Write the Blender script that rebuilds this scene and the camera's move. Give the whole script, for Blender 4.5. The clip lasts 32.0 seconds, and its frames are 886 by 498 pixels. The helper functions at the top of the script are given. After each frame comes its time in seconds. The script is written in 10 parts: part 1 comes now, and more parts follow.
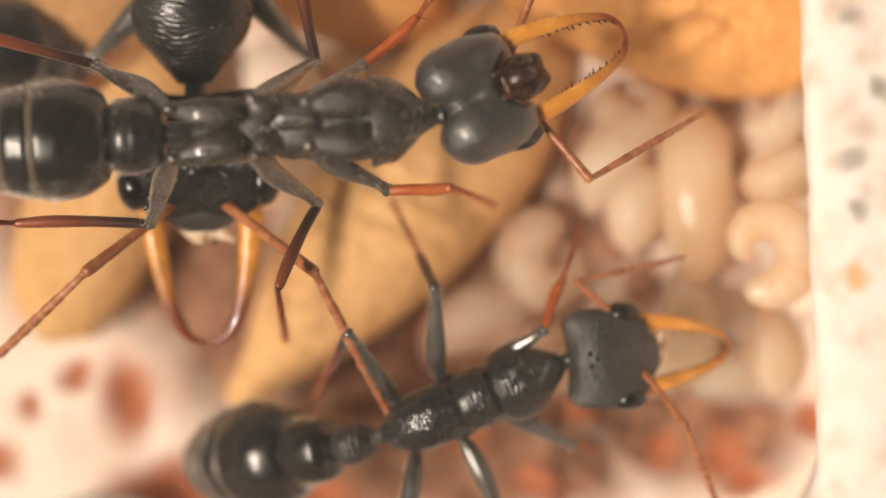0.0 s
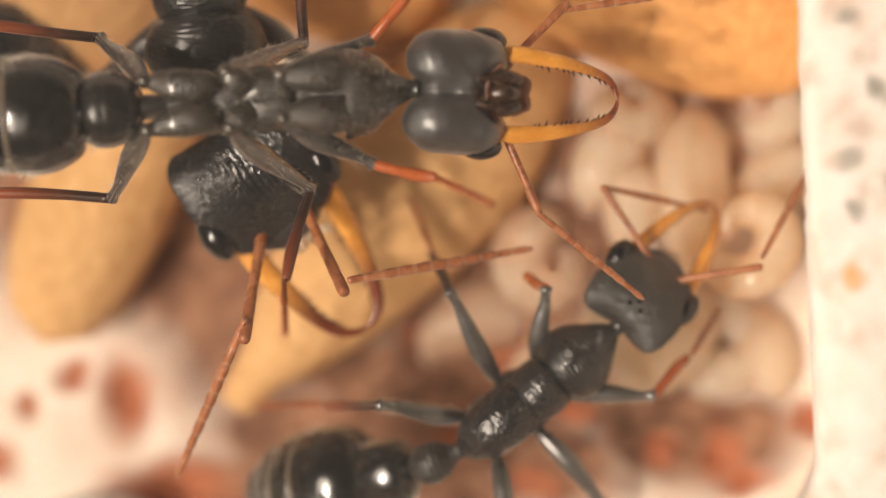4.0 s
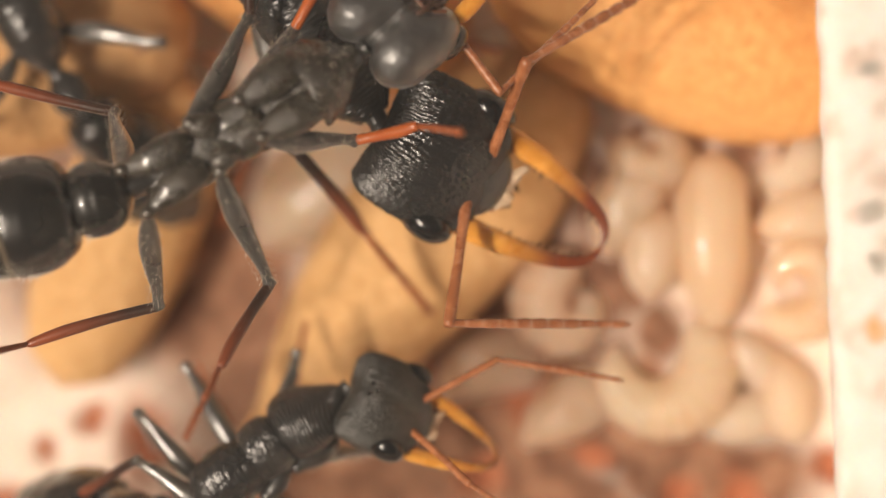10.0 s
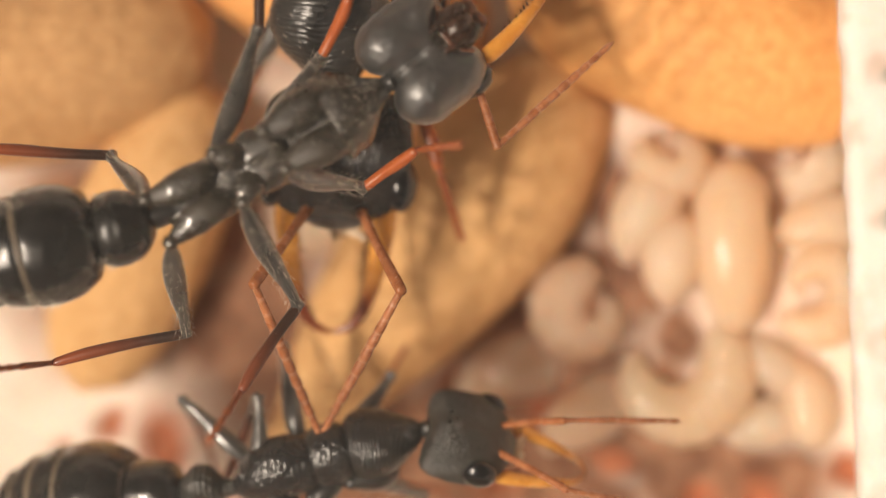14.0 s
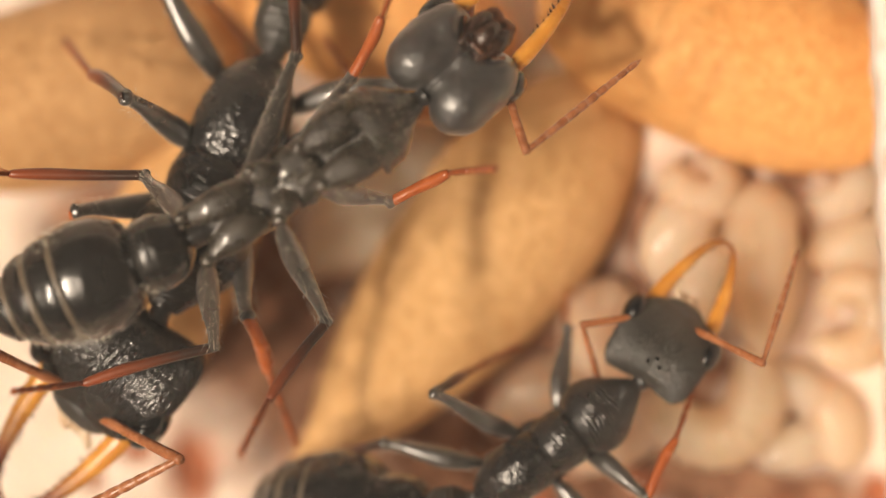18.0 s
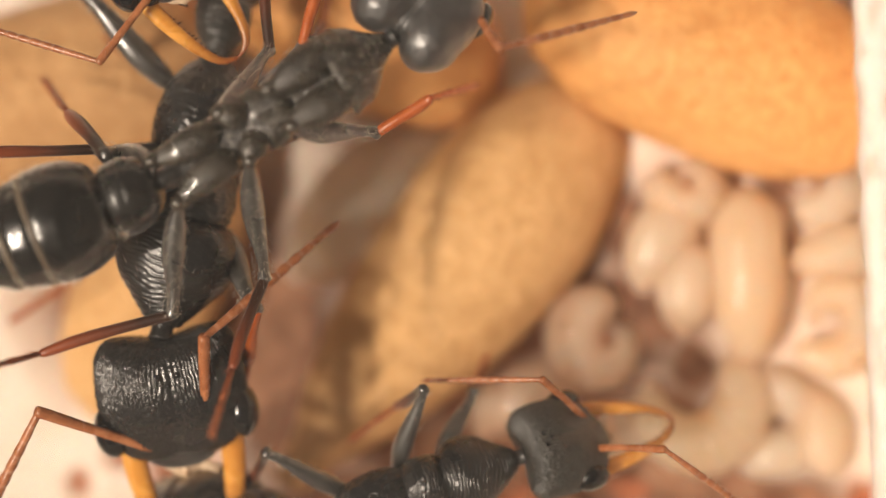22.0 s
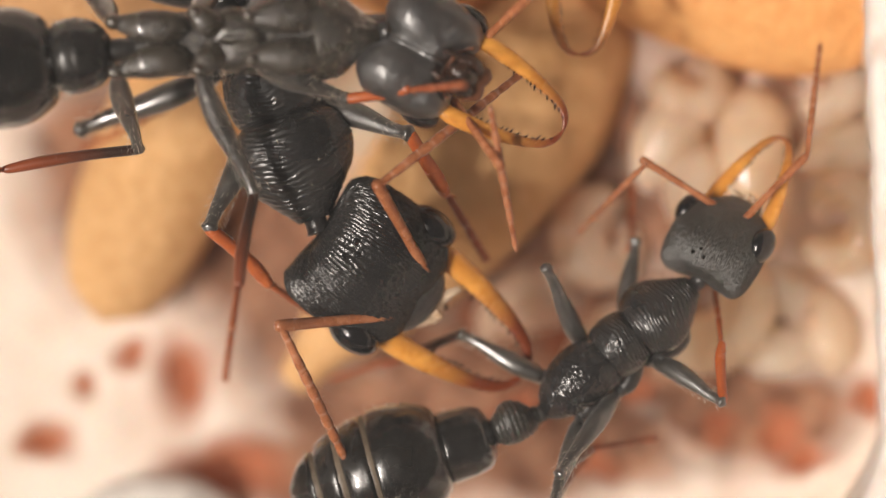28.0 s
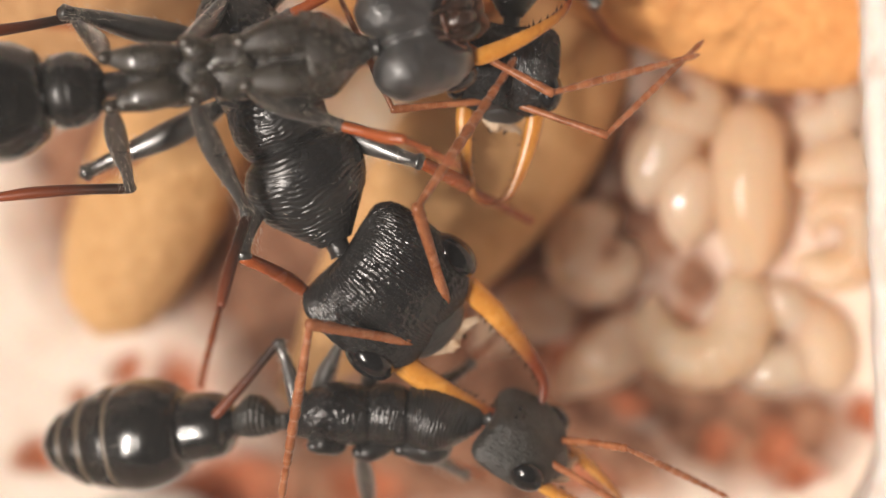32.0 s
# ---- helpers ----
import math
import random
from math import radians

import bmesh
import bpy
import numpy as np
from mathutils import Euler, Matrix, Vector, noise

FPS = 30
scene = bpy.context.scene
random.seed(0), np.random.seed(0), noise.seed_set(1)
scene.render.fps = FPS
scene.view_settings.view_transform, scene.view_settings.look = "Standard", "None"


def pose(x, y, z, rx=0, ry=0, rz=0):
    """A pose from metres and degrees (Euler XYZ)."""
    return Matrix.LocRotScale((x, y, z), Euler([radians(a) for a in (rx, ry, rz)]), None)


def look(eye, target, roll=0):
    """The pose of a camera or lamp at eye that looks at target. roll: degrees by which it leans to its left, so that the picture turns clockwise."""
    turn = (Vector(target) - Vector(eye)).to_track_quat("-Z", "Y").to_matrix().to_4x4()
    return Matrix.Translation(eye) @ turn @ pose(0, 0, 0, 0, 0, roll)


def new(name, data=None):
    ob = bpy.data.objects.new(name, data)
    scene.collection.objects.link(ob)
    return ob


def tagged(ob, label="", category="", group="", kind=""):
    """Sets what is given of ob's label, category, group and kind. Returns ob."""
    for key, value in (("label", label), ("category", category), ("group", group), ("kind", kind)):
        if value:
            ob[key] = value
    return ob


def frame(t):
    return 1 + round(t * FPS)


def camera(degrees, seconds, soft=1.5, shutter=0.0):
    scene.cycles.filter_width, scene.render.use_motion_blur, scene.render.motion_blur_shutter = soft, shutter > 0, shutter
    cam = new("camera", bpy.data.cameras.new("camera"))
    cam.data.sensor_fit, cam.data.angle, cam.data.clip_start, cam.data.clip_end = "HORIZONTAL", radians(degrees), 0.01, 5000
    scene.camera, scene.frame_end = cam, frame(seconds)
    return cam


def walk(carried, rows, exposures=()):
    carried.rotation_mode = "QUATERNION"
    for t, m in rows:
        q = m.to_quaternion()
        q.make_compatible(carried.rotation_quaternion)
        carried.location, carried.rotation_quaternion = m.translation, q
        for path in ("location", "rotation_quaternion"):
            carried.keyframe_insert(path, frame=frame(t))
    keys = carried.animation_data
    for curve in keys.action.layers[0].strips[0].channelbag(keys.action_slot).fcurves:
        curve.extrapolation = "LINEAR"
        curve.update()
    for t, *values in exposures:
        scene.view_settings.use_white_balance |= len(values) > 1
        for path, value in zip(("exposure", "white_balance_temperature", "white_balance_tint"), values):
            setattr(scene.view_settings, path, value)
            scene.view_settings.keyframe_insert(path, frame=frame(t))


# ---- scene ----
cam = camera(18, 32.0, soft=1.3, shutter=0.5)
# macro lens, focused on the ants under the glass
cam.data.dof.use_dof, cam.data.dof.focus_distance, cam.data.dof.aperture_fstop = True, 0.0525, 37
walk(cam, [(0, pose(-0.000000, 0.000000, 0.0606)), (0.5, pose(0.000024, -0.000024, 0.0606)), (1, pose(-0.000024, -0.000024, 0.0606)),
          (1.5, pose(-0.000047, -0.000012, 0.0606)), (2, pose(-0.000024, 0.000000, 0.0606)), (2.5, pose(0.000059, 0.000012, 0.0606)),
          (3, pose(0.000095, 0.000012, 0.0606)), (3.5, pose(0.000071, 0.000000, 0.0606)), (5.5, pose(0.000036, 0.000024, 0.0606)),
          (6, pose(-0.000000, 0.000284, 0.0606)), (6.5, pose(-0.000024, 0.000391, 0.0606)), (7, pose(-0.000000, 0.000391, 0.0606)),
          (7.5, pose(-0.000071, 0.000391, 0.0606)), (8, pose(-0.000059, 0.000485, 0.0606)), (8.5, pose(-0.000083, 0.000971, 0.0606)),
          (9, pose(-0.000024, 0.000698, 0.0606)), (9.5, pose(-0.000296, 0.000935, 0.0606)), (10, pose(-0.000343, 0.000935, 0.0606)),
          (10.5, pose(-0.000438, 0.001279, 0.0606)), (11, pose(-0.000367, 0.001136, 0.0606)), (11.5, pose(-0.000497, 0.000947, 0.0606)),
          (12, pose(-0.000592, 0.000083, 0.0606)), (12.5, pose(-0.000592, 0.000213, 0.0606)), (13, pose(-0.000698, 0.000450, 0.0606)),
          (13.5, pose(-0.000769, 0.001089, 0.0606)), (14, pose(-0.000746, 0.001042, 0.0606)), (14.5, pose(-0.000864, 0.001113, 0.0606)),
          (15, pose(-0.001018, 0.001681, 0.0606)), (15.5, pose(-0.001208, 0.001622, 0.0606)), (17.5, pose(-0.001409, 0.001515, 0.0606)),
          (18, pose(-0.001373, 0.001527, 0.0606)), (18.5, pose(-0.001350, 0.001503, 0.0606)), (19, pose(-0.001468, 0.001432, 0.0606)),
          (19.5, pose(-0.001409, 0.001634, 0.0606)), (20, pose(-0.001432, 0.001634, 0.0606)), (20.5, pose(-0.001338, 0.001563, 0.0606)),
          (21, pose(-0.001113, 0.001563, 0.0606)), (21.5, pose(-0.001042, 0.001669, 0.0606)), (22, pose(-0.001065, 0.001657, 0.0606)),
          (22.5, pose(-0.001030, 0.001326, 0.0606)), (23, pose(-0.000900, 0.001136, 0.0606)), (23.5, pose(-0.001030, 0.001125, 0.0606)),
          (24, pose(-0.001065, 0.001077, 0.0606)), (24.5, pose(-0.001136, 0.000971, 0.0606)), (25, pose(-0.001160, 0.000154, 0.0606)),
          (25.5, pose(-0.001160, -0.000189, 0.0606)), (26, pose(-0.001184, -0.000355, 0.0606)), (26.5, pose(-0.001148, -0.000426, 0.0606)),
          (28.5, pose(-0.001184, -0.000450, 0.0606)), (29, pose(-0.001184, -0.000438, 0.0606)), (29.5, pose(-0.001184, -0.000414, 0.0606)),
          (30, pose(-0.001125, -0.000379, 0.0606)), (30.5, pose(-0.001125, -0.000331, 0.0606)), (31, pose(-0.001160, -0.000343, 0.0606)),
          (31.5, pose(-0.001125, -0.000237, 0.0606)), (32, pose(-0.001101, -0.000130, 0.0606))],
     exposures=[(0, -0.08, 6500, 10), (9, -0.08, 6500, 10), (15, -0.08, 6620, 10), (18, -0.08, 6850, 10), (20, -0.08, 6850, 10), (23, -0.09, 6350, 10), (26, -0.10, 6100, 10), (29, -0.13, 5900, 10), (32, -0.14, 5900, 10)])

# ---- light ----
world = bpy.data.worlds.new("room")
scene.world = world
world.use_nodes = True
world.node_tree.nodes["Background"].inputs["Color"].default_value = (1.0, 0.86, 0.72, 1)
world.node_tree.nodes["Background"].inputs["Strength"].default_value = 0.03


def lamp(name, x, y, z, power, size):
    data = bpy.data.lights.new(name, "AREA")
    data.shape, data.size, data.energy, data.color = "DISK", size * MM, power, (1.0, 0.845, 0.69)
    ob = new(name, data)
    ob.matrix_world = look((x * MM, y * MM, z * MM), (0, 0, 0.004))
    return ob


MM = 0.001
# three bright LEDs low on the left, and a round diffuse fill added to soften shadows
for y in (-55, -30, -5):
    lamp("led", -77, y, 127, 0.100, 9.0)
lamp("desk_lamp", -86, -30, 138, 0.045, 90)


# ---- materials ----
def material(name):
    m = bpy.data.materials.new(name)
    m.use_nodes = True
    return m, m.node_tree.nodes, m.node_tree.links, m.node_tree.nodes["Principled BSDF"]


def noise_node(n, l, co, scale, detail=4, rough=0.55):
    t = n.new("ShaderNodeTexNoise")
    t.inputs["Scale"].default_value, t.inputs["Detail"].default_value, t.inputs["Roughness"].default_value = scale, detail, rough
    l.new(co, t.inputs["Vector"])
    return t.outputs["Fac"]


def ramp_node(n, l, fac, stops):
    r = n.new("ShaderNodeValToRGB")
    while len(r.color_ramp.elements) < len(stops):
        r.color_ramp.elements.new(0.5)
    for e, (p, c) in zip(r.color_ramp.elements, stops):
        e.position, e.color = p, (*c, 1)
    l.new(fac, r.inputs["Fac"])
    return r.outputs["Color"]


def math_node(n, l, op, a, b):
    m = n.new("ShaderNodeMath")
    m.operation = op
    for i, v in enumerate((a, b)):
        if isinstance(v, (int, float)):
            m.inputs[i].default_value = v
        else:
            l.new(v, m.inputs[i])
    return m.outputs[0]


def mix_node(n, l, fac, a, b):
    m = n.new("ShaderNodeMix")
    m.data_type = "RGBA"
    l.new(fac, m.inputs["Factor"])
    for s, v in (("A", a), ("B", b)):
        if isinstance(v, tuple):
            m.inputs[6 if s == "A" else 7].default_value = (*v, 1)
        else:
            l.new(v, m.inputs[6 if s == "A" else 7])
    return m.outputs[2]


def bump_node(n, l, b, height, strength, distance):
    u = n.new("ShaderNodeBump")
    u.inputs["Strength"].default_value, u.inputs["Distance"].default_value = strength, distance
    l.new(height, u.inputs["Height"])
    l.new(u.outputs["Normal"], b.inputs["Normal"])
    return u


def organic(name, low, high, rough, fine=9000, coarse=900, bump=0.3, depth=0.02, sss=0.0, coat=0.0, sheen=0.0, spec=0.5, radius=0.0006, mottle=0.4, polish=0.035, wet=1.5):
    """Skin, silk or chitin: two scales of colour, fine relief."""
    m, n, l, b = material(name)
    co = n.new("ShaderNodeTexCoord").outputs["Object"]
    a, f = noise_node(n, l, co, coarse, 3), noise_node(n, l, co, fine, 5, 0.65)
    both = math_node(n, l, "ADD", math_node(n, l, "MULTIPLY", a, 1 - mottle), math_node(n, l, "MULTIPLY", f, mottle))
    l.new(ramp_node(n, l, both, [(0.32, low), (0.68, high)]), b.inputs["Base Color"])
    r = math_node(n, l, "ADD", math_node(n, l, "MULTIPLY", a, 0.25), rough - 0.12)
    l.new(r, b.inputs["Roughness"])
    bump_node(n, l, b, f, bump, depth * MM)
    b.inputs["Specular IOR Level"].default_value = spec
    b.inputs["Coat Weight"].default_value, b.inputs["Coat Roughness"].default_value = coat, polish
    b.inputs["Coat IOR"].default_value = wet
    b.inputs["Sheen Weight"].default_value, b.inputs["Sheen Roughness"].default_value = sheen, 0.4
    if sss:
        b.inputs["Subsurface Weight"].default_value = sss
        b.inputs["Subsurface Radius"].default_value = (1.0, 0.80, 0.64)
        b.inputs["Subsurface Scale"].default_value = radius
    return m


def tipped(name, base_low, base_high, tip, start, end, rough, sss=0.0, sheen=0.0, coat=0.0):
    """Limb or jaw whose colour runs into another one towards its end (start, end in mm along it)."""
    m = organic(name, base_low, base_high, rough, fine=12000, bump=0.3, depth=0.015, sss=sss, sheen=sheen, coat=coat, radius=0.0003)
    n, l = m.node_tree.nodes, m.node_tree.links
    b = n["Principled BSDF"]
    old = b.inputs["Base Color"].links[0].from_socket
    xyz = n.new("ShaderNodeSeparateXYZ")
    l.new(n["Texture Coordinate"].outputs["Object"], xyz.inputs[0])
    wob = noise_node(n, l, n["Texture Coordinate"].outputs["Object"], 2500, 2)
    along = math_node(n, l, "ADD", math_node(n, l, "MULTIPLY", xyz.outputs["X"], 1000), math_node(n, l, "MULTIPLY", wob, 0.3))
    span = n.new("ShaderNodeMapRange")
    span.inputs["From Min"].default_value, span.inputs["From Max"].default_value = start, end
    l.new(along, span.inputs["Value"])
    l.new(mix_node(n, l, span.outputs["Result"], old, tip), b.inputs["Base Color"])
    return m


def banded(period):
    """Antenna skin with a pale band at each joint (period in mm)."""
    m = organic("banded_antenna", (0.20, 0.060, 0.020), (0.46, 0.185, 0.078), 0.27, fine=9000, coarse=2600, bump=0.4, depth=0.015, sss=0.2, sheen=0.15, radius=0.0002)
    n, l = m.node_tree.nodes, m.node_tree.links
    b = n["Principled BSDF"]
    old = b.inputs["Base Color"].links[0].from_socket
    xyz = n.new("ShaderNodeSeparateXYZ")
    l.new(n["Texture Coordinate"].outputs["Object"], xyz.inputs[0])
    place = math_node(n, l, "FRACT", math_node(n, l, "MULTIPLY", xyz.outputs["X"], 1000 / period), 0.0)
    joint = ramp_node(n, l, place, [(0.02, (0.22, 0.22, 0.22)), (0.16, (0, 0, 0)), (0.86, (0, 0, 0)), (0.96, (0.22, 0.22, 0.22))])
    l.new(mix_node(n, l, joint, old, (0.66, 0.42, 0.30)), b.inputs["Base Color"])
    return m


CHITIN = organic("black_chitin", (0.011, 0.011, 0.011), (0.034, 0.032, 0.030), 0.30, bump=0.30, depth=0.022, sheen=0.06, coat=0.10, spec=0.7)
CHITIN_FINE = organic("downy_black_chitin", (0.008, 0.008, 0.008), (0.048, 0.047, 0.044), 0.40, fine=9000, coarse=1800, bump=0.8, depth=0.028, sheen=0.12, spec=1.0, mottle=0.75)
SATIN = organic("satin_black_chitin", (0.012, 0.0118, 0.010), (0.046, 0.044, 0.038), 0.36, fine=9000, coarse=1500, bump=0.9, depth=0.028, sheen=0.08, spec=0.85, mottle=0.7)
GASTER = organic("polished_black_chitin", (0.006, 0.006, 0.006), (0.022, 0.021, 0.019), 0.25, fine=8000, bump=0.3, depth=0.014, sheen=0.16, coat=0.9, polish=0.06)
HEAD_RIDGED = organic("ridged_head_chitin", (0.011, 0.011, 0.012), (0.026, 0.025, 0.023), 0.23, fine=12000, bump=0.35, depth=0.02, spec=0.7)
BACK_RIDGED = organic("arched_ridges_chitin", (0.011, 0.011, 0.012), (0.026, 0.025, 0.023), 0.28, fine=13000, bump=0.3, depth=0.02, spec=0.75)
MEMBRANE = organic("pale_brown_membrane", (0.075, 0.058, 0.040), (0.17, 0.135, 0.095), 0.4)
COXA = organic("brown_black_coxa_chitin", (0.008, 0.0065, 0.004), (0.048, 0.039, 0.026), 0.27, fine=8000, coarse=1500, bump=1.0, depth=0.045, spec=0.7, mottle=0.55, sheen=0.06, coat=0.8, polish=0.13)
COXA_GLOSS = organic("glossy_joint_chitin", (0.012, 0.010, 0.008), (0.060, 0.050, 0.038), 0.20, fine=9000, coarse=2200, bump=0.25, depth=0.015, spec=0.9, coat=0.9, polish=0.06)
SATIN_HEAD = organic("satin_underhead_chitin", (0.008, 0.008, 0.008), (0.031, 0.030, 0.028), 0.42, fine=9500, coarse=1300, bump=0.8, depth=0.040, spec=1.0, mottle=0.5, sheen=0.15, coat=1.0, polish=0.36, wet=1.7)
BROWN_RIM = organic("orange_brown_mouth_chitin", (0.060, 0.020, 0.008), (0.24, 0.085, 0.030), 0.32, fine=7000, coarse=2000, bump=0.6, depth=0.03, spec=0.7)
TOOTH = organic("dark_tooth_chitin", (0.022, 0.009, 0.005), (0.070, 0.024, 0.010), 0.22, fine=12000, bump=0.2, depth=0.01, spec=0.8)
EYE = organic("eye_black", (0.006, 0.006, 0.007), (0.012, 0.012, 0.012), 0.16, fine=30000, bump=0.15, depth=0.01, coat=0.3)
AMBER = tipped("amber_mandible", (0.48, 0.170, 0.020), (0.80, 0.400, 0.075), (0.17, 0.036, 0.010), 1.0, 2.15, 0.26, 0.2, coat=0.7)
RUST = organic("red_brown_leg", (0.17, 0.038, 0.011), (0.40, 0.108, 0.027), 0.36, fine=9000, bump=0.5, depth=0.022, sss=0.15, radius=0.0002)
FEELER = organic("red_brown_antenna", (0.20, 0.060, 0.020), (0.46, 0.185, 0.078), 0.26, fine=9000, coarse=2600, bump=0.4, depth=0.018, sss=0.15, spec=0.45, radius=0.0002)
FORE_TIBIA = organic("bright_red_brown_leg", (0.25, 0.050, 0.013), (0.48, 0.130, 0.030), 0.25, fine=14000, bump=0.3, depth=0.015, sss=0.2, radius=0.0002)
DARK_LEG = organic("downy_dark_leg", (0.010, 0.009, 0.008), (0.062, 0.058, 0.051), 0.30, fine=9000, coarse=1900, bump=0.6, depth=0.035, sheen=0.22, spec=1.0, mottle=0.4, coat=1.0, polish=0.19, wet=1.8)
UNDERSIDE = organic("brownish_black_chitin", (0.006, 0.005, 0.003), (0.042, 0.034, 0.021), 0.24, fine=7500, coarse=1800, bump=1.0, depth=0.050, spec=0.85, mottle=0.6, coat=0.9, polish=0.11)
TIBIA = tipped("brown_leg", (0.016, 0.009, 0.007), (0.060, 0.024, 0.012), (0.24, 0.055, 0.016), 0.7, 2.5, 0.34, sheen=0.08)
HAIR = organic("pale_hair", (0.62, 0.56, 0.46), (0.75, 0.70, 0.60), 0.45)
CREAM = organic("cream_mouthparts", (0.34, 0.20, 0.10), (0.74, 0.60, 0.44), 0.40, fine=5000, coarse=2200, bump=0.6, depth=0.03, sss=0.3, radius=0.0002)
MOUTH = organic("dark_brown_mouthparts", (0.007, 0.005, 0.004), (0.060, 0.024, 0.011), 0.25, fine=5000, coarse=2600, bump=0.8, depth=0.04, spec=0.9)
COCOON = organic("tan_cocoon_silk", (0.57, 0.310, 0.110), (0.89, 0.570, 0.275), 0.60, fine=3600, coarse=420, bump=1.0, depth=0.15, sss=0.15, mottle=0.72, spec=0.3, radius=0.0004)
# the tan silk again, darkened to paint in the shade on one cocoon
COCOON_BROWN = organic("brownish_cocoon_silk", (0.43, 0.225, 0.085), (0.70, 0.420, 0.195), 0.60, fine=3600, coarse=420, bump=1.0, depth=0.15, sss=0.15, mottle=0.72, spec=0.3, radius=0.0004)
COCOON_DEEP = organic("orange_cocoon_silk", (0.66, 0.290, 0.085), (0.88, 0.490, 0.185), 0.52, fine=3600, coarse=340, bump=0.8, depth=0.08, sss=0.15, mottle=0.68, spec=0.3, radius=0.0004)


def grub(name, low, high):
    """Wet, see-through larva skin: part of the light goes through the body."""
    m = organic(name, low, high, 0.50, fine=5000, coarse=700, bump=0.08, depth=0.01, sss=1.0, coat=1.0, spec=0.15, polish=0.06, wet=1.9, radius=0.0011)
    n, l = m.node_tree.nodes, m.node_tree.links
    b = n["Principled BSDF"]
    through_light, share = n.new("ShaderNodeBsdfTranslucent"), n.new("ShaderNodeMixShader")
    share.inputs[0].default_value = 0.50
    l.new(b.inputs["Base Color"].links[0].from_socket, through_light.inputs["Color"])
    l.new(b.outputs[0], share.inputs[1])
    l.new(through_light.outputs[0], share.inputs[2])
    l.new(share.outputs[0], n["Material Output"].inputs["Surface"])
    return m


LARVA = grub("cream_larva_skin", (0.96, 0.715, 0.49), (0.985, 0.835, 0.65))
LARVA_WHITE = grub("whitish_larva_skin", (0.96, 0.75, 0.56), (0.985, 0.865, 0.71))
LARVA_PALE = grub("pale_larva_skin", (0.955, 0.72, 0.52), (0.98, 0.845, 0.67))
LARVA_DULL = grub("dull_brownish_larva_skin", (0.86, 0.61, 0.43), (0.945, 0.77, 0.60))
PEBBLE = organic("grey_speckled_paper", (0.46, 0.44, 0.42), (0.88, 0.85, 0.80), 0.75, fine=5200, coarse=1500, bump=0.6, depth=0.06)


def plaster(name, stains, speckle=False, damp=(), earth_tones=((0.13, 0.050, 0.022), (0.37, 0.190, 0.108)), tints=((0.30, 0.080, 0.030), (0.50, 0.185, 0.085)), white=((0.68, 0.51, 0.41), (0.82, 0.71, 0.61), (0.88, 0.80, 0.72)), grain=420):
    """Cream plaster, moist brown-red stains round the given pits (x, y, reach in mm); a second list of spots also holds
    painted shade.
    """
    m, n, l, b = material(name)
    co = n.new("ShaderNodeNewGeometry").outputs["Position"]
    warp = n.new("ShaderNodeTexNoise")
    warp.inputs["Scale"].default_value = 700
    l.new(co, warp.inputs["Vector"])
    v = n.new("ShaderNodeVectorMath")
    v.operation = "MULTIPLY_ADD"
    l.new(warp.outputs["Color"], v.inputs[0])
    v.inputs[1].default_value = (0.0010, 0.0010, 0)
    l.new(co, v.inputs[2])
    def spread(spots):
        total = None
        for x, y, reach, squash in spots:
            total = one_spot(x, y, reach, squash, total)
        return total

    def one_spot(x, y, reach, squash, total):
        p = n.new("ShaderNodeMapping")
        p.vector_type = "POINT"
        p.inputs["Location"].default_value = (-(x + 0.5) / reach, -(y + 0.5) / (reach * squash), 0)
        p.inputs["Scale"].default_value = (1000 / reach, 1000 / (reach * squash), 0)
        l.new(v.outputs[0], p.inputs["Vector"])
        g = n.new("ShaderNodeTexGradient")
        g.gradient_type = "SPHERICAL"
        l.new(p.outputs["Vector"], g.inputs["Vector"])
        return g.outputs["Fac"] if total is None else math_node(n, l, "MAXIMUM", total, g.outputs["Fac"])

    total = spread(stains)
    a, f = noise_node(n, l, co, grain, 5), noise_node(n, l, co, 6500, 5, 0.7)
    base = ramp_node(n, l, a, [(0.30, white[0]), (0.50, white[1]), (0.72, white[2])])
    tint = ramp_node(n, l, f, [(0.3, tints[0]), (0.7, tints[1])])
    sharp = ramp_node(n, l, total, [(0.06, (0, 0, 0)), (0.62, (1, 1, 1))])
    # second spots: stains, and on the floor also shade painted into the colour
    if damp:
        wet = ramp_node(n, l, spread(damp), [(0.05, (0, 0, 0)), (0.6, (1, 1, 1))])
        earth = ramp_node(n, l, noise_node(n, l, co, 900, 4), [(0.35, earth_tones[0]), (0.65, earth_tones[1])])
        base = mix_node(n, l, wet, base, earth)
    base = mix_node(n, l, sharp, base, tint)
    if speckle:
        s = noise_node(n, l, co, 1500, 2, 0.4)
        dots = ramp_node(n, l, s, [(0.655, (0, 0, 0)), (0.70, (1, 1, 1))])
        base = mix_node(n, l, dots, base, (0.30, 0.26, 0.22))
    l.new(base, b.inputs["Base Color"])
    b.inputs["Roughness"].default_value = 0.8
    b.inputs["Subsurface Weight"].default_value = 0.15
    b.inputs["Subsurface Scale"].default_value = 0.0004
    bump_node(n, l, b, math_node(n, l, "ADD", f, a), 0.5, 0.06 * MM)
    return m


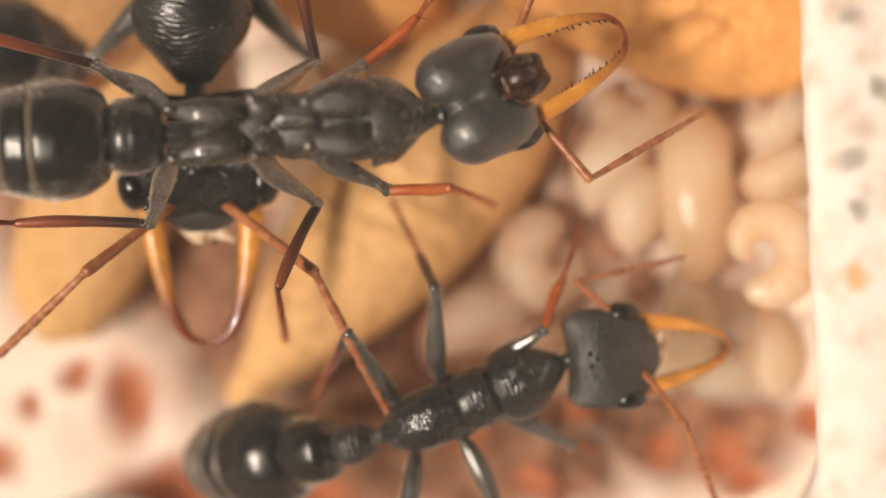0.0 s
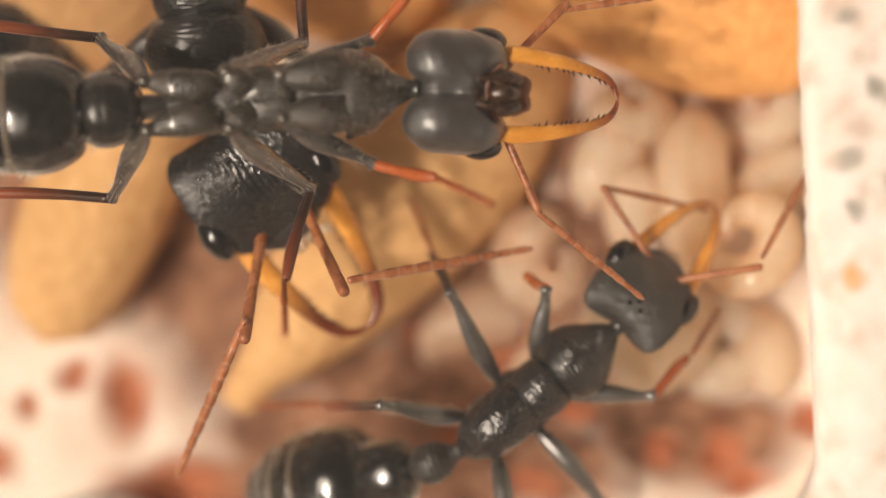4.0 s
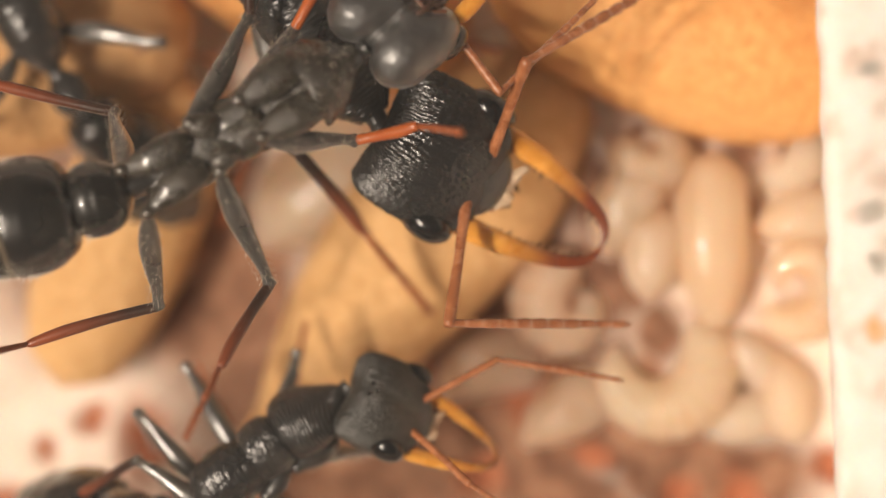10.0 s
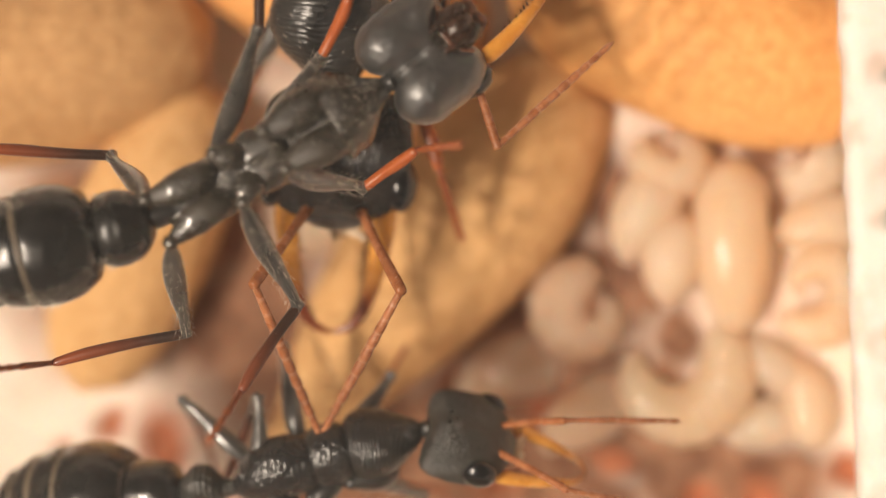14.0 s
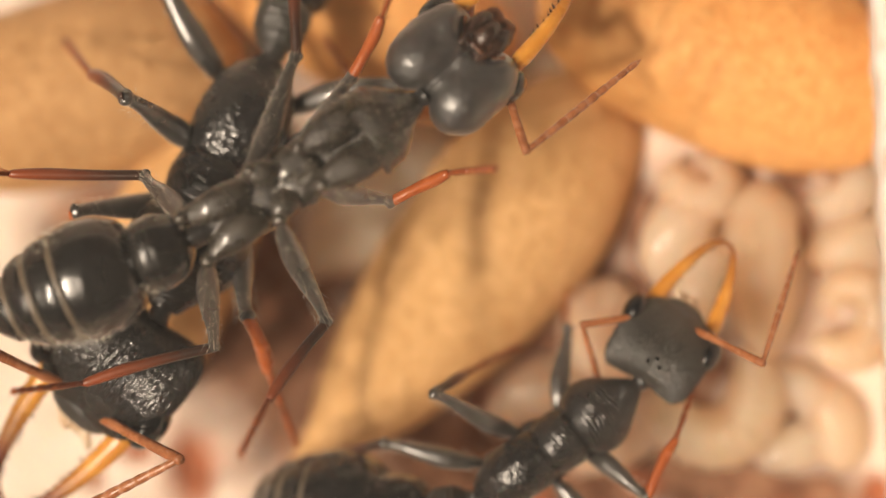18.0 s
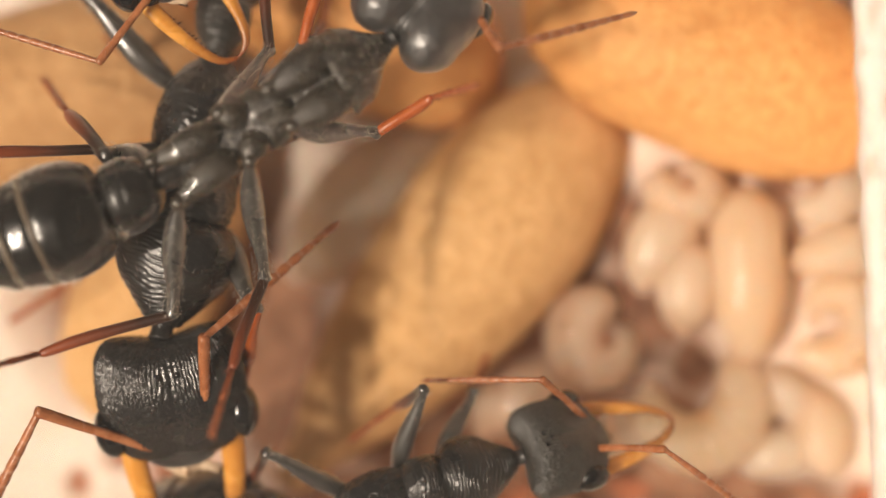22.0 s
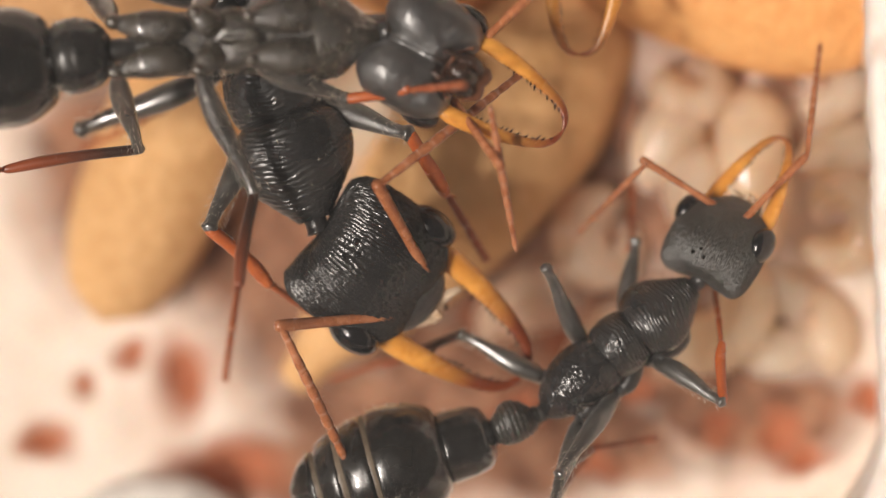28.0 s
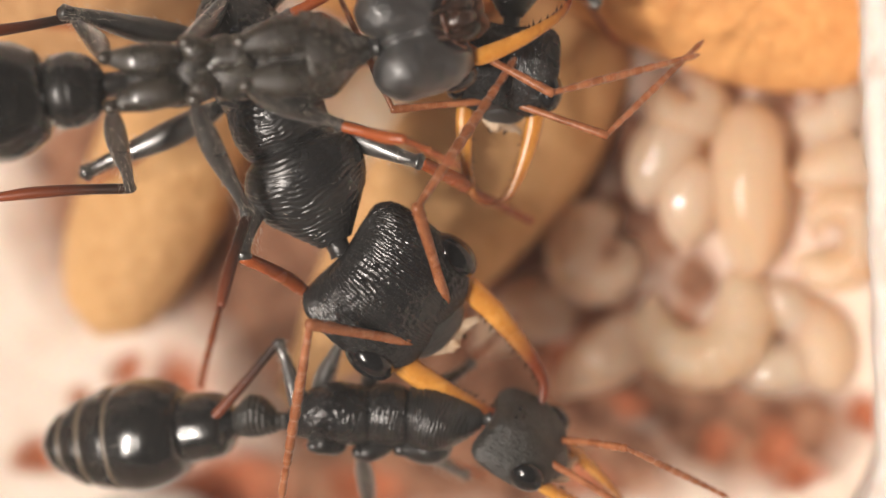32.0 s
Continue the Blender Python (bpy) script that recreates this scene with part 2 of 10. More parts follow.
# ---- mesh helpers (sizes in millimetres) ----
def mesh_of(name, verts, faces, mat, smooth=True, second=None, first=0):
    """second: a material for the faces from number first on."""
    me = bpy.data.meshes.new(name)
    me.from_pydata([tuple(float(c) * MM for c in v) for v in verts], [], faces)
    me.materials.append(mat)
    if second:
        me.materials.append(second)
        me.polygons.foreach_set("material_index", [int(i >= first) for i in range(len(faces))])
    if smooth:
        me.polygons.foreach_set("use_smooth", [True] * len(me.polygons))
    bm = bmesh.new()
    bm.from_mesh(me)
    bmesh.ops.recalc_face_normals(bm, faces=bm.faces)
    bm.to_mesh(me)
    bm.free()
    return me


def part(name, me, parent, at=(0, 0, 0), label=""):
    ob = new(name, me)
    ob.parent = parent
    ob.location = [c * MM for c in at]
    if label:
        tagged(ob, label)
    return ob


def spline(rows, steps):
    """Rows of numbers, joined by a smooth curve."""
    p = np.array(rows, float)
    p = np.vstack([2 * p[0] - p[1], p, 2 * p[-1] - p[-2]])
    out = []
    for i in range(1, len(p) - 2):
        for k in range(steps):
            t = k / steps
            out.append(0.5 * (2 * p[i] + (p[i + 1] - p[i - 1]) * t + (2 * p[i - 1] - 5 * p[i] + 4 * p[i + 1] - p[i + 2]) * t * t
                              + (3 * p[i] - p[i - 1] - 3 * p[i + 1] + p[i + 2]) * t ** 3))
    out.append(p[-2])
    return np.array(out)


def skin(rings):
    """Faces and vertices that join closed rings of equal count, with both ends closed."""
    n, verts, faces = len(rings[0]), [], []
    for r in rings:
        verts.extend(r)
    for i in range(len(rings) - 1):
        for k in range(n):
            faces.append((i * n + k, i * n + (k + 1) % n, (i + 1) * n + (k + 1) % n, (i + 1) * n + k))
    first, last = len(verts), len(verts) + 1
    verts.append(np.mean(rings[0], 0))
    verts.append(np.mean(rings[-1], 0))
    for k in range(n):
        faces.append((first, (k + 1) % n, k))
        faces.append((last, (len(rings) - 1) * n + k, (len(rings) - 1) * n + (k + 1) % n))
    return verts, faces


def loft(name, sections, mat, scale=1.0, n=28, steps=5, power=2.0, shape=None, relief=None):
    """A body along x. Sections: x, height of the axis, half width, half height. relief(x, angle, y): how far the skin stands out."""
    rings = []
    for x, cz, ry, rz in spline(sections, steps):
        ring = []
        for k in range(n):
            a = 2 * math.pi * k / n
            c, s = math.cos(a), math.sin(a)
            e = 2 / power
            if relief:
                out = relief(x, a, ry * c)
                ring.append(np.array((x, (max(ry, 0.01) + out) * math.copysign(abs(c) ** e, c), cz + (max(rz, 0.01) + out) * math.copysign(abs(s) ** e, s))))
                continue
            ring.append(np.array((x, max(ry, 0.01) * math.copysign(abs(c) ** e, c), cz + max(rz, 0.01) * math.copysign(abs(s) ** e, s))))
        rings.append(ring)
    verts, faces = skin(rings)
    if shape:
        verts = [shape(np.array(v)) for v in verts]
    return mesh_of(name, [np.array(v) * scale for v in verts], faces, mat)


def tube(name, points, mat, scale=1.0, n=12, steps=5, flat=1.0, extra=(), second=None):
    """A round limb along a curve. Points: x, y, z, radius. extra: more (verts, faces) to join, of the second material."""
    pts = spline(points, steps)
    rings, up = [], np.array((0.0, 0.0, 1.0))
    for i, p in enumerate(pts):
        d = pts[min(i + 1, len(pts) - 1)][:3] - pts[max(i - 1, 0)][:3]
        d = d / np.linalg.norm(d)
        side = np.cross(up, d)
        if np.linalg.norm(side) < 1e-6:
            side = np.array((0.0, 1.0, 0.0))
        side = side / np.linalg.norm(side)
        top = np.cross(d, side)
        rings.append([p[:3] + max(p[3], 0.004) * (math.cos(a) * side + flat * math.sin(a) * top) for a in np.arange(n) * 2 * math.pi / n])
    verts, faces = skin(rings)
    first = len(faces)
    for v, f in extra:
        faces = faces + [tuple(i + len(verts) for i in g) for g in f]
        verts = list(verts) + list(v)
    return mesh_of(name, [np.array(v) * scale for v in verts], faces, mat, second=second, first=first)


def blob(name, centre, lumps, mat, scale=1.0, soft=0.12, rows=70, n=110, relief=None):
    """One skin over rounded lumps that melt into each other, closed round its centre. Lumps: x, y, z, radii along x, y, z, and
    1 to add or -1 to carve. relief(v): how far the skin stands out."""
    a, w = np.meshgrid(np.linspace(0.02, math.pi - 0.02, rows), np.arange(n) * 2 * math.pi / n, indexing="ij")
    way = np.stack([-np.cos(a), np.sin(a) * np.cos(w), np.sin(a) * np.sin(w)], -1)
    mid = np.array(centre, float)

    def depth(p):
        total = None
        for x, y, z, rx, ry, rz, sign in lumps:
            q, r = p - np.array((x, y, z)), np.array((rx, ry, rz))
            k0, k1 = np.linalg.norm(q / r, axis=-1) + 1e-9, np.linalg.norm(q / r ** 2, axis=-1) + 1e-9
            d = k0 * (k0 - 1) / k1
            if total is None:
                total = d
            else:
                other = d if sign > 0 else -d
                h = np.clip(0.5 + 0.5 * sign * (total - other) / soft, 0, 1)
                total = total * (1 - h) + other * h - sign * soft * h * (1 - h)
        return total

    near, far = np.zeros(a.shape), np.full(a.shape, 4.0)
    for _i in range(24):
        half = (near + far) / 2
        inside = depth(mid + way * half[..., None]) < 0
        near, far = np.where(inside, half, near), np.where(inside, far, half)
    skin_points = mid + way * near[..., None]
    if relief:
        skin_points = [[p + d * relief(p) for p, d in zip(r, e)] for r, e in zip(skin_points, way)]
    verts, faces = skin([list(r) for r in skin_points])
    return mesh_of(name, [np.array(v) * scale for v in verts], faces, mat)


def cone(base, tip, r, n=6):
    base, tip = np.array(base, float), np.array(tip, float)
    d = (tip - base) / np.linalg.norm(tip - base)
    side = np.cross(d, (0.0, 0.0, 1.0))
    side = side / np.linalg.norm(side) if np.linalg.norm(side) > 1e-3 else np.array((1.0, 0.0, 0.0))
    top = np.cross(d, side)
    verts = [base + r * (math.cos(a) * side + math.sin(a) * top) for a in np.arange(n) * 2 * math.pi / n] + [tip]
    return verts, [(k, (k + 1) % n, n) for k in range(n)]


def ball(name, rx, ry, rz, mat, scale=1.0, n=18):
    rows = [(-math.cos(a) * rx, 0, math.sin(a) * ry, math.sin(a) * rz) for a in np.linspace(0.12, math.pi - 0.12, 9)]
    return loft(name, rows, mat, scale, n, 2)


def bristles(name, mat, seats, scale):
    """Short hairs: rows of seat, direction, length."""
    verts, faces = [], []
    for at, d, length in seats:
        d = np.array(d, float) / np.linalg.norm(d)
        v, f = cone(at, np.array(at) + d * length, 0.0032, 4)
        faces += [tuple(i + len(verts) for i in g) for g in f]
        verts += v
    return mesh_of(name, [np.array(v) * scale for v in verts], faces, mat)


# ---- ants ----
# root on the body, then the lengths of femur, tibia, tarsus
LEGS = {"f": ((0.45, 0.40, -0.55), (2.0, 1.35, 1.75)), "m": ((-0.60, 0.52, -0.55), (2.55, 1.95, 2.0)), "h": ((-1.75, 0.46, -0.42), (2.3, 2.55, 2.2))}
# legs drawn back under the body, as on the clinging ant
SWEPT = {"f": -0.24, "m": -1.40, "h": -3.18}


def leg_meshes(kind, s, rusty):
    (_, (a, b, c)) = LEGS[kind]
    rng = random.Random(len(kind) + int(a * 10))
    femur = tube("leg", [(0, 0, 0, 0.10), (0.07 * a, 0, 0.02, 0.115), (0.20 * a, 0.03, 0.08, 0.180), (0.40 * a, 0.05, 0.11, 0.215), (0.60 * a, 0.03, 0.08, 0.180), (0.80 * a, -0.01, 0.03, 0.122), (0.93 * a, -0.01, 0, 0.105), (a, 0, 0, 0.135), (a + 0.07, 0, 0, 0.06)], DARK_LEG, s, 20, flat=0.86)
    seats = []
    for _i in range(150):
        t, w = rng.uniform(0.1, 0.98), rng.uniform(0, 2 * math.pi)
        seats.append(((t * a, 0.17 * math.cos(w), 0.17 * math.sin(w)), (1.6, math.cos(w), math.sin(w)), rng.uniform(0.06, 0.17)))
    for _i in range(50):
        t, w = rng.uniform(0.80, 1.0), rng.uniform(0, 2 * math.pi)
        seats.append(((t * a, 0.12 * math.cos(w), 0.12 * math.sin(w)), (1.5, math.cos(w), math.sin(w)), rng.uniform(0.03, 0.07)))
    hairs = bristles("hairs", HAIR, seats, s)
    spur = cone((0.97 * b, 0, 0), (1.10 * b, 0.16, -0.06), 0.03)
    tibia = tube("tibia", [(-0.03, 0, 0, 0.07), (0.05, 0, 0, 0.10), (0.35 * b, 0.02, 0.03, 0.105), (0.70 * b, 0.03, 0.02, 0.12), (0.94 * b, 0, 0, 0.095), (b, 0, 0, 0.06)], FORE_TIBIA if rusty else TIBIA, s, 12, extra=[spur])
    rows = []
    for k in range(5):
        x0, x1 = (0, 0.45, 0.63, 0.77, 0.87)[k] * c, (0.45, 0.63, 0.77, 0.87, 0.98)[k] * c
        rows += [(x0 + 0.01, 0, 0, 0.05), (x0 + 0.6 * (x1 - x0), 0, 0, 0.062), (x1 - 0.01, 0, 0, 0.072)]
    claws = [cone((0.97 * c, 0, 0), (1.03 * c, 0.10, -0.05), 0.022), cone((0.97 * c, 0, 0), (1.03 * c, -0.10, -0.05), 0.022)]
    tarsus = tube("tarsus", rows, RUST, s, 10, 2, extra=claws)
    return femur, tibia, tarsus, hairs


def widened(rows, k):
    return [(x, cz, ry * k, rz) for x, cz, ry, rz in rows]


def underside(ant):
    """Thorax of the ant that clings to the glass: collar, plates and the six large coxae on its belly."""
    def plate(x, a, y):
        z = math.sin(a)
        return 0.022 * noise.noise((x * 3.2, y * 3.2, z * 3)) + 0.012 * noise.noise((x * 9, y * 9, z * 8)) + 0.005 * noise.noise((x * 20, y * 20, z * 16))

    part("pronotum", loft("pronotum", [(2.14, 0, 0.18, 0.20), (2.02, 0, 0.25, 0.26), (1.86, 0, 0.36, 0.36), (1.66, 0, 0.57, 0.50), (1.42, 0, 0.75, 0.60), (1.22, 0, 0.82, 0.65), (1.06, 0, 0.85, 0.67), (1.00, 0, 0.82, 0.64), (0.97, 0, 0.66, 0.50)], UNDERSIDE, 1.0, 72, 12, shape=lambda v: v + np.array((-0.10 * abs(v[1]) ** 2 * (v[0] < 1.3), 0, 0)), relief=plate), ant, label="collar-shaped first thorax plate")
    part("mesonotum", loft("mesonotum", [(1.12, 0.10, 0.55, 0.42), (0.80, 0.16, 0.70, 0.48), (0.20, 0.16, 0.68, 0.48), (-0.40, 0.14, 0.60, 0.46), (-0.80, 0.12, 0.50, 0.42), (-1.00, 0.12, 0.34, 0.3)], UNDERSIDE, 1.0, 60, 12, relief=plate), ant)
    part("propodeum", loft("propodeum", [(-0.78, 0.12, 0.40, 0.38), (-1.00, 0.12, 0.56, 0.48), (-1.50, 0.12, 0.60, 0.50), (-2.00, 0.10, 0.48, 0.42), (-2.32, 0.02, 0.30, 0.28), (-2.52, -0.06, 0.16, 0.16)], UNDERSIDE, 1.0, 60, 12, relief=plate), ant)
    part("breastplate", blob("breastplate", (-0.55, 0, -0.2), [(-0.50, 0, -0.20, 0.52, 0.62, 0.34, 1), (-0.25, 0.0, -0.34, 0.30, 0.42, 0.22, 1), (-0.55, 0, -0.62, 0.60, 0.05, 0.16, -1)], UNDERSIDE, 1.0, 0.10, 40, 60, relief=lambda v: 0.018 * noise.noise(tuple(v * 8))), ant, label="brownish plate between the fore and middle legs")
    coxae = {"f": ([(1.16, 0.34, -0.24, 0.12), (1.02, 0.37, -0.36, 0.28), (0.80, 0.40, -0.42, 0.345), (0.45, 0.385, -0.47, 0.35), (0.15, 0.36, -0.51, 0.27), (-0.10, 0.37, -0.55, 0.17), (-0.20, 0.40, -0.55, 0.12)]),
             "m": ([(-0.70, 0.18, -0.30, 0.12), (-0.80, 0.24, -0.40, 0.24), (-0.96, 0.34, -0.50, 0.25), (-1.10, 0.45, -0.55, 0.19), (-1.18, 0.52, -0.55, 0.12)]),
             "h": ([(-1.34, 0.26, -0.20, 0.12), (-1.46, 0.28, -0.34, 0.27), (-1.75, 0.30, -0.44, 0.32), (-2.08, 0.33, -0.46, 0.30), (-2.38, 0.39, -0.44, 0.22), (-2.62, 0.45, -0.42, 0.14), (-2.70, 0.46, -0.42, 0.10)])}
    for kind, rows in coxae.items():
        for side in (1, -1):
            def uneven(p):
                return 0.035 * noise.noise((p[0] * 4, p[1] * 4, side * 3.0)) + 0.010 * noise.noise((p[0] * 15, p[1] * 15, p[2] * 15))
            smooth = [(x, y * side, z, r + uneven((x, y * side, z))) for x, y, z, r in rows]
            part("coxa", tube("coxa", smooth, COXA, 1.0, 28, 6, flat=0.72), ant)
            x, y, z = rows[-1][:3]
            part("trochanter", ball("trochanter", 0.16, 0.15, 0.15, COXA_GLOSS, 1.0, 16), ant, (x + 0.04, y * side, z - 0.04))


def belly_head(hs, relief):
    """Head from below: two swollen lobes, a groove between them and the open mouth."""
    lumps = [(0.90, 0, 0.04, 0.76, 1.00, 0.60, 1)]
    for side in (1, -1):
        lumps += [(0.48, 0.54 * side, 0.0, 0.62, 0.56, 0.62, 1), (1.16, 0.64 * side, 0.02, 0.54, 0.44, 0.56, 1)]
    lumps += [(0.45, 0, -1.02, 0.80, 0.05, 0.44, -1), (-0.26, 0, 0.0, 0.30, 0.13, 1.0, -1), (1.62, 0, -0.46, 0.46, 0.46, 0.42, -1)]
    return blob("head", (0.95, 0, 0.12), lumps, SATIN_HEAD, hs, 0.26, 110, 170, relief)


def mouth_below(skull, hs):
    """Brown rim, dark folded mouthparts and the orange-brown labrum."""
    rim = [(1.60 + 0.30 * math.cos(a), 0.52 * math.sin(a), -0.34 - 0.10 * math.cos(a), 0.045) for a in np.linspace(1.75, 2 * math.pi - 1.75, 9)]
    part("mouth_rim", tube("mouth_rim", rim, BROWN_RIM, hs, 10, 4), skull, label="brown rim of the open mouth")
    part("labium", blob("labium", (1.58, 0, -0.40), [(1.58, 0, -0.40, 0.27, 0.20, 0.24, 1), (1.42, 0, -0.42, 0.14, 0.16, 0.16, 1), (1.74, 0, -0.42, 0.12, 0.14, 0.14, 1)], MOUTH, hs, 0.05, 30, 40), skull, label="glossy dark mouthparts")
    for side in (1, -1):
        part("maxilla", blob("maxilla", (1.60, 0.27 * side, -0.36), [(1.60, 0.27 * side, -0.36, 0.25, 0.15, 0.24, 1), (1.46, 0.24 * side, -0.44, 0.12, 0.11, 0.13, 1), (1.76, 0.22 * side, -0.42, 0.14, 0.11, 0.12, 1)], MOUTH, hs, 0.05, 30, 40), skull)
    part("labrum", blob("labrum", (1.86, 0, -0.24), [(1.82, 0, -0.24, 0.22, 0.40, 0.13, 1), (1.98, 0.16, -0.26, 0.13, 0.16, 0.09, 1), (1.98, -0.16, -0.26, 0.13, 0.16, 0.09, 1)], BROWN_RIM, hs, 0.06, 30, 40, relief=lambda v: 0.02 * noise.noise(tuple(v * 11))), skull, label="orange-brown labrum under the mandibles")


def make_ant(label, s=1.0, head=1.0, body=1.0, ridged_skin=False, gape=0.0, swept=False, broad=1.0, full=1.0, satin=False):
    """A bulldog ant, x to the front, z to its back; the Empty stands in the middle of its thorax."""
    ant = tagged(new("ant"), label, "ant", "ants in the nest")
    ant.rotation_mode = "QUATERNION"
    ant.empty_display_size = 0.001
    hs, skin_head, skin_back = s * head, SATIN if satin else HEAD_RIDGED if ridged_skin else CHITIN_FINE, BACK_RIDGED if ridged_skin else UNDERSIDE if swept else CHITIN
    k = body
    feeler = banded(0.245 * hs)

    def broken(x, y, z, f):
        """Between 0 and 1: where a ridge is interrupted."""
        return min(1.0, max(0.12, 0.62 + 1.5 * noise.noise((x * f, y * f, z * f))))

    def arches(x, a, y):
        wob = noise.noise((x * 2.2, y * 2.2, 4.0)) + 0.35 * noise.noise((x * 6, y * 6, 2.0))
        return (0.014 if satin else 0.009) * broken(x, y, math.sin(a), 8.5) * math.sin(2 * math.pi * (x + 0.40 * y * y + 0.085 * wob) / 0.080) + 0.009 * noise.noise((x * 13, y * 13, math.sin(a) * 11))

    def soft_arches(x, a, y):
        return 0.45 * arches(x, a, y) + 0.024 * noise.noise((x * 11, y * 11, math.sin(a) * 9)) + 0.014 * noise.noise((x * 22, y * 22, math.sin(a) * 18))

    def furrows(x, a, y):
        return 0.6 * arches(x, a, y) + 0.018 * noise.noise((x * 9, y * 9, math.sin(a) * 8)) + 0.012 * noise.noise((x * 20, y * 20, math.sin(a) * 17))

    def pitted(x, a, y):
        """Small dents and bumps of plain chitin, with the seams of the plates."""
        z = math.sin(a)
        seam = sum(math.exp(-((x - q * k + 0.05 * y * y) / 0.035) ** 2) for q in (1.62, 0.98, -0.05, -1.15, -1.9))
        return 0.026 * noise.noise((x * 3.6, y * 3.6, z * 3)) + 0.016 * noise.noise((x * 9, y * 9, z * 8)) - 0.03 * seam

    fine = ridged_skin

    def back_dent(v):
        x, y, z = v
        if z > 0:
            z -= 0.012 * math.exp(-(y / 0.12) ** 2)
        return np.array((x, y, z))

    if swept:
        underside(ant)
    else:
        part("pronotum", loft("pronotum", widened([(2.50 * k, 0.0, 0.22, 0.24), (2.32 * k, 0.0, 0.33, 0.34), (2.05 * k, 0.0, 0.50, 0.46), (1.65 * k, 0.02, 0.73, 0.60), (1.20 * k, 0.05, 0.82, 0.70), (0.80 * k, 0.05, 0.72, 0.66), (0.55 * k, 0.0, 0.50, 0.50)], broad), skin_back, s, 130 if fine else 60, 26 if fine else 16, relief=arches if fine else pitted), ant)
        part("mesonotum", loft("mesonotum", widened([(0.72 * k, 0.02, 0.42, 0.42), (0.55 * k, 0.04, 0.58, 0.60), (0.20 * k, 0.06, 0.64, 0.68), (-0.25 * k, 0.04, 0.60, 0.62), (-0.50 * k, 0.0, 0.45, 0.45)], broad), skin_back, s, 130 if fine else 60, 26 if fine else 16, relief=furrows if fine else pitted), ant)
        part("propodeum", loft("propodeum", widened([(-0.28 * k, 0.0, 0.48, 0.50), (-0.5 * k, 0.02, 0.60, 0.62), (-1.1 * k, 0.08, 0.64, 0.68), (-1.75 * k, 0.05, 0.56, 0.58), (-2.2 * k, -0.06, 0.38, 0.40), (-2.48 * k, -0.14, 0.16, 0.18)], broad), skin_back, s, 110 if fine else 60, 26 if fine else 16, shape=back_dent, relief=soft_arches if fine else pitted), ant)
    part("neck", tube("neck", [(2.40 * k, 0, 0, 0.20), (2.6 * k, 0, 0.0, 0.17), (2.75 * k, 0, 0, 0.19)], CHITIN, s), ant)
    for kind, first, fat in () if swept else (("f", 1.75, 0.37), ("m", 0.25, 0.22), ("h", -1.0, 0.24)):
        x1, y1, z1 = LEGS[kind][0]
        for side in (1, -1):
            part("trochanter", ball("trochanter", 0.17, 0.16, 0.15, CHITIN, s, 14), ant, (x1 * k * s, y1 * side * s, z1 * s))
            part("coxa", tube("coxa", [(first * k, 0.28 * side, -0.34, 0.12), ((0.75 * first + 0.25 * x1) * k, 0.34 * side, -0.46, fat), ((0.4 * first + 0.6 * x1) * k, (y1 - 0.04) * side, z1 + 0.02, fat), ((0.1 * first + 0.9 * x1) * k, y1 * side, z1, 0.19), (x1 * k, y1 * side, z1, 0.12)], CHITIN, s, 16), ant)

    # head: pivot at the neck
    def head_shape(v):
        x, y, z = v
        w = abs(y)
        lobe = max(0.0, 1.0 - x / 0.9)
        x -= (0.13 * min(1.0, w / 0.8) ** 2 - 0.08) * lobe
        if z < 0:
            z += 0.2 * math.exp(-(y / 0.30) ** 2) * max(0.0, min(1.0, (1.5 - x) / 0.9))
        else:
            z -= 0.04 * math.exp(-(y / 0.18) ** 2) * max(0.0, min(1.0, x / 0.8))
        return np.array((x, y, z))

    def head_relief(x, a, y):
        wob = 1.5 * noise.noise((x * 1.3, math.cos(a) * 2.2, math.sin(a) * 2.2)) + 0.9 * noise.noise((x * 5, math.cos(a) * 7, math.sin(a) * 7))
        fade = min(1.0, max(0.0, (1.95 - x) / 0.3))
        return fade * (0.0130 * broken(x * 1.3, math.cos(a) * 1.4, math.sin(a) * 1.4, 22) * math.sin(132 * a + 3.2 * wob) + 0.018 * noise.noise((x * 19, math.cos(a) * 20, math.sin(a) * 20)))

    def soft_head(x, a, y):
        return 0.02 * noise.noise((x * 2.4, math.cos(a) * 2.4, math.sin(a) * 2.4)) + 0.010 * noise.noise((x * 16, math.cos(a) * 16, math.sin(a) * 16))

    square = [(0.0, 0, 0.52, 0.26), (0.07, 0, 0.82, 0.42), (0.26, 0.02, 1.00, 0.57), (0.65, 0.03, 1.06, 0.66), (1.05, 0.02, 1.06, 0.64), (1.40, -0.02, 0.98, 0.54), (1.68, -0.06, 0.84, 0.40), (1.84, -0.08, 0.62, 0.26), (1.90, -0.09, 0.35, 0.14)]
    skull = part("head", belly_head(hs, lambda v: 0.034 * noise.noise(tuple(v * 2.4)) + 0.014 * noise.noise(tuple(v * 6.5)) + 0.006 * noise.noise(tuple(v * 17))), ant, (2.62 * k * s, 0, 0)) if swept else part("head", loft("head", square, skin_head, hs, 620 if ridged_skin else 170, 13 if ridged_skin else 16, 2.5, head_shape, head_relief if ridged_skin else soft_head), ant, (2.62 * k * s, 0, 0))
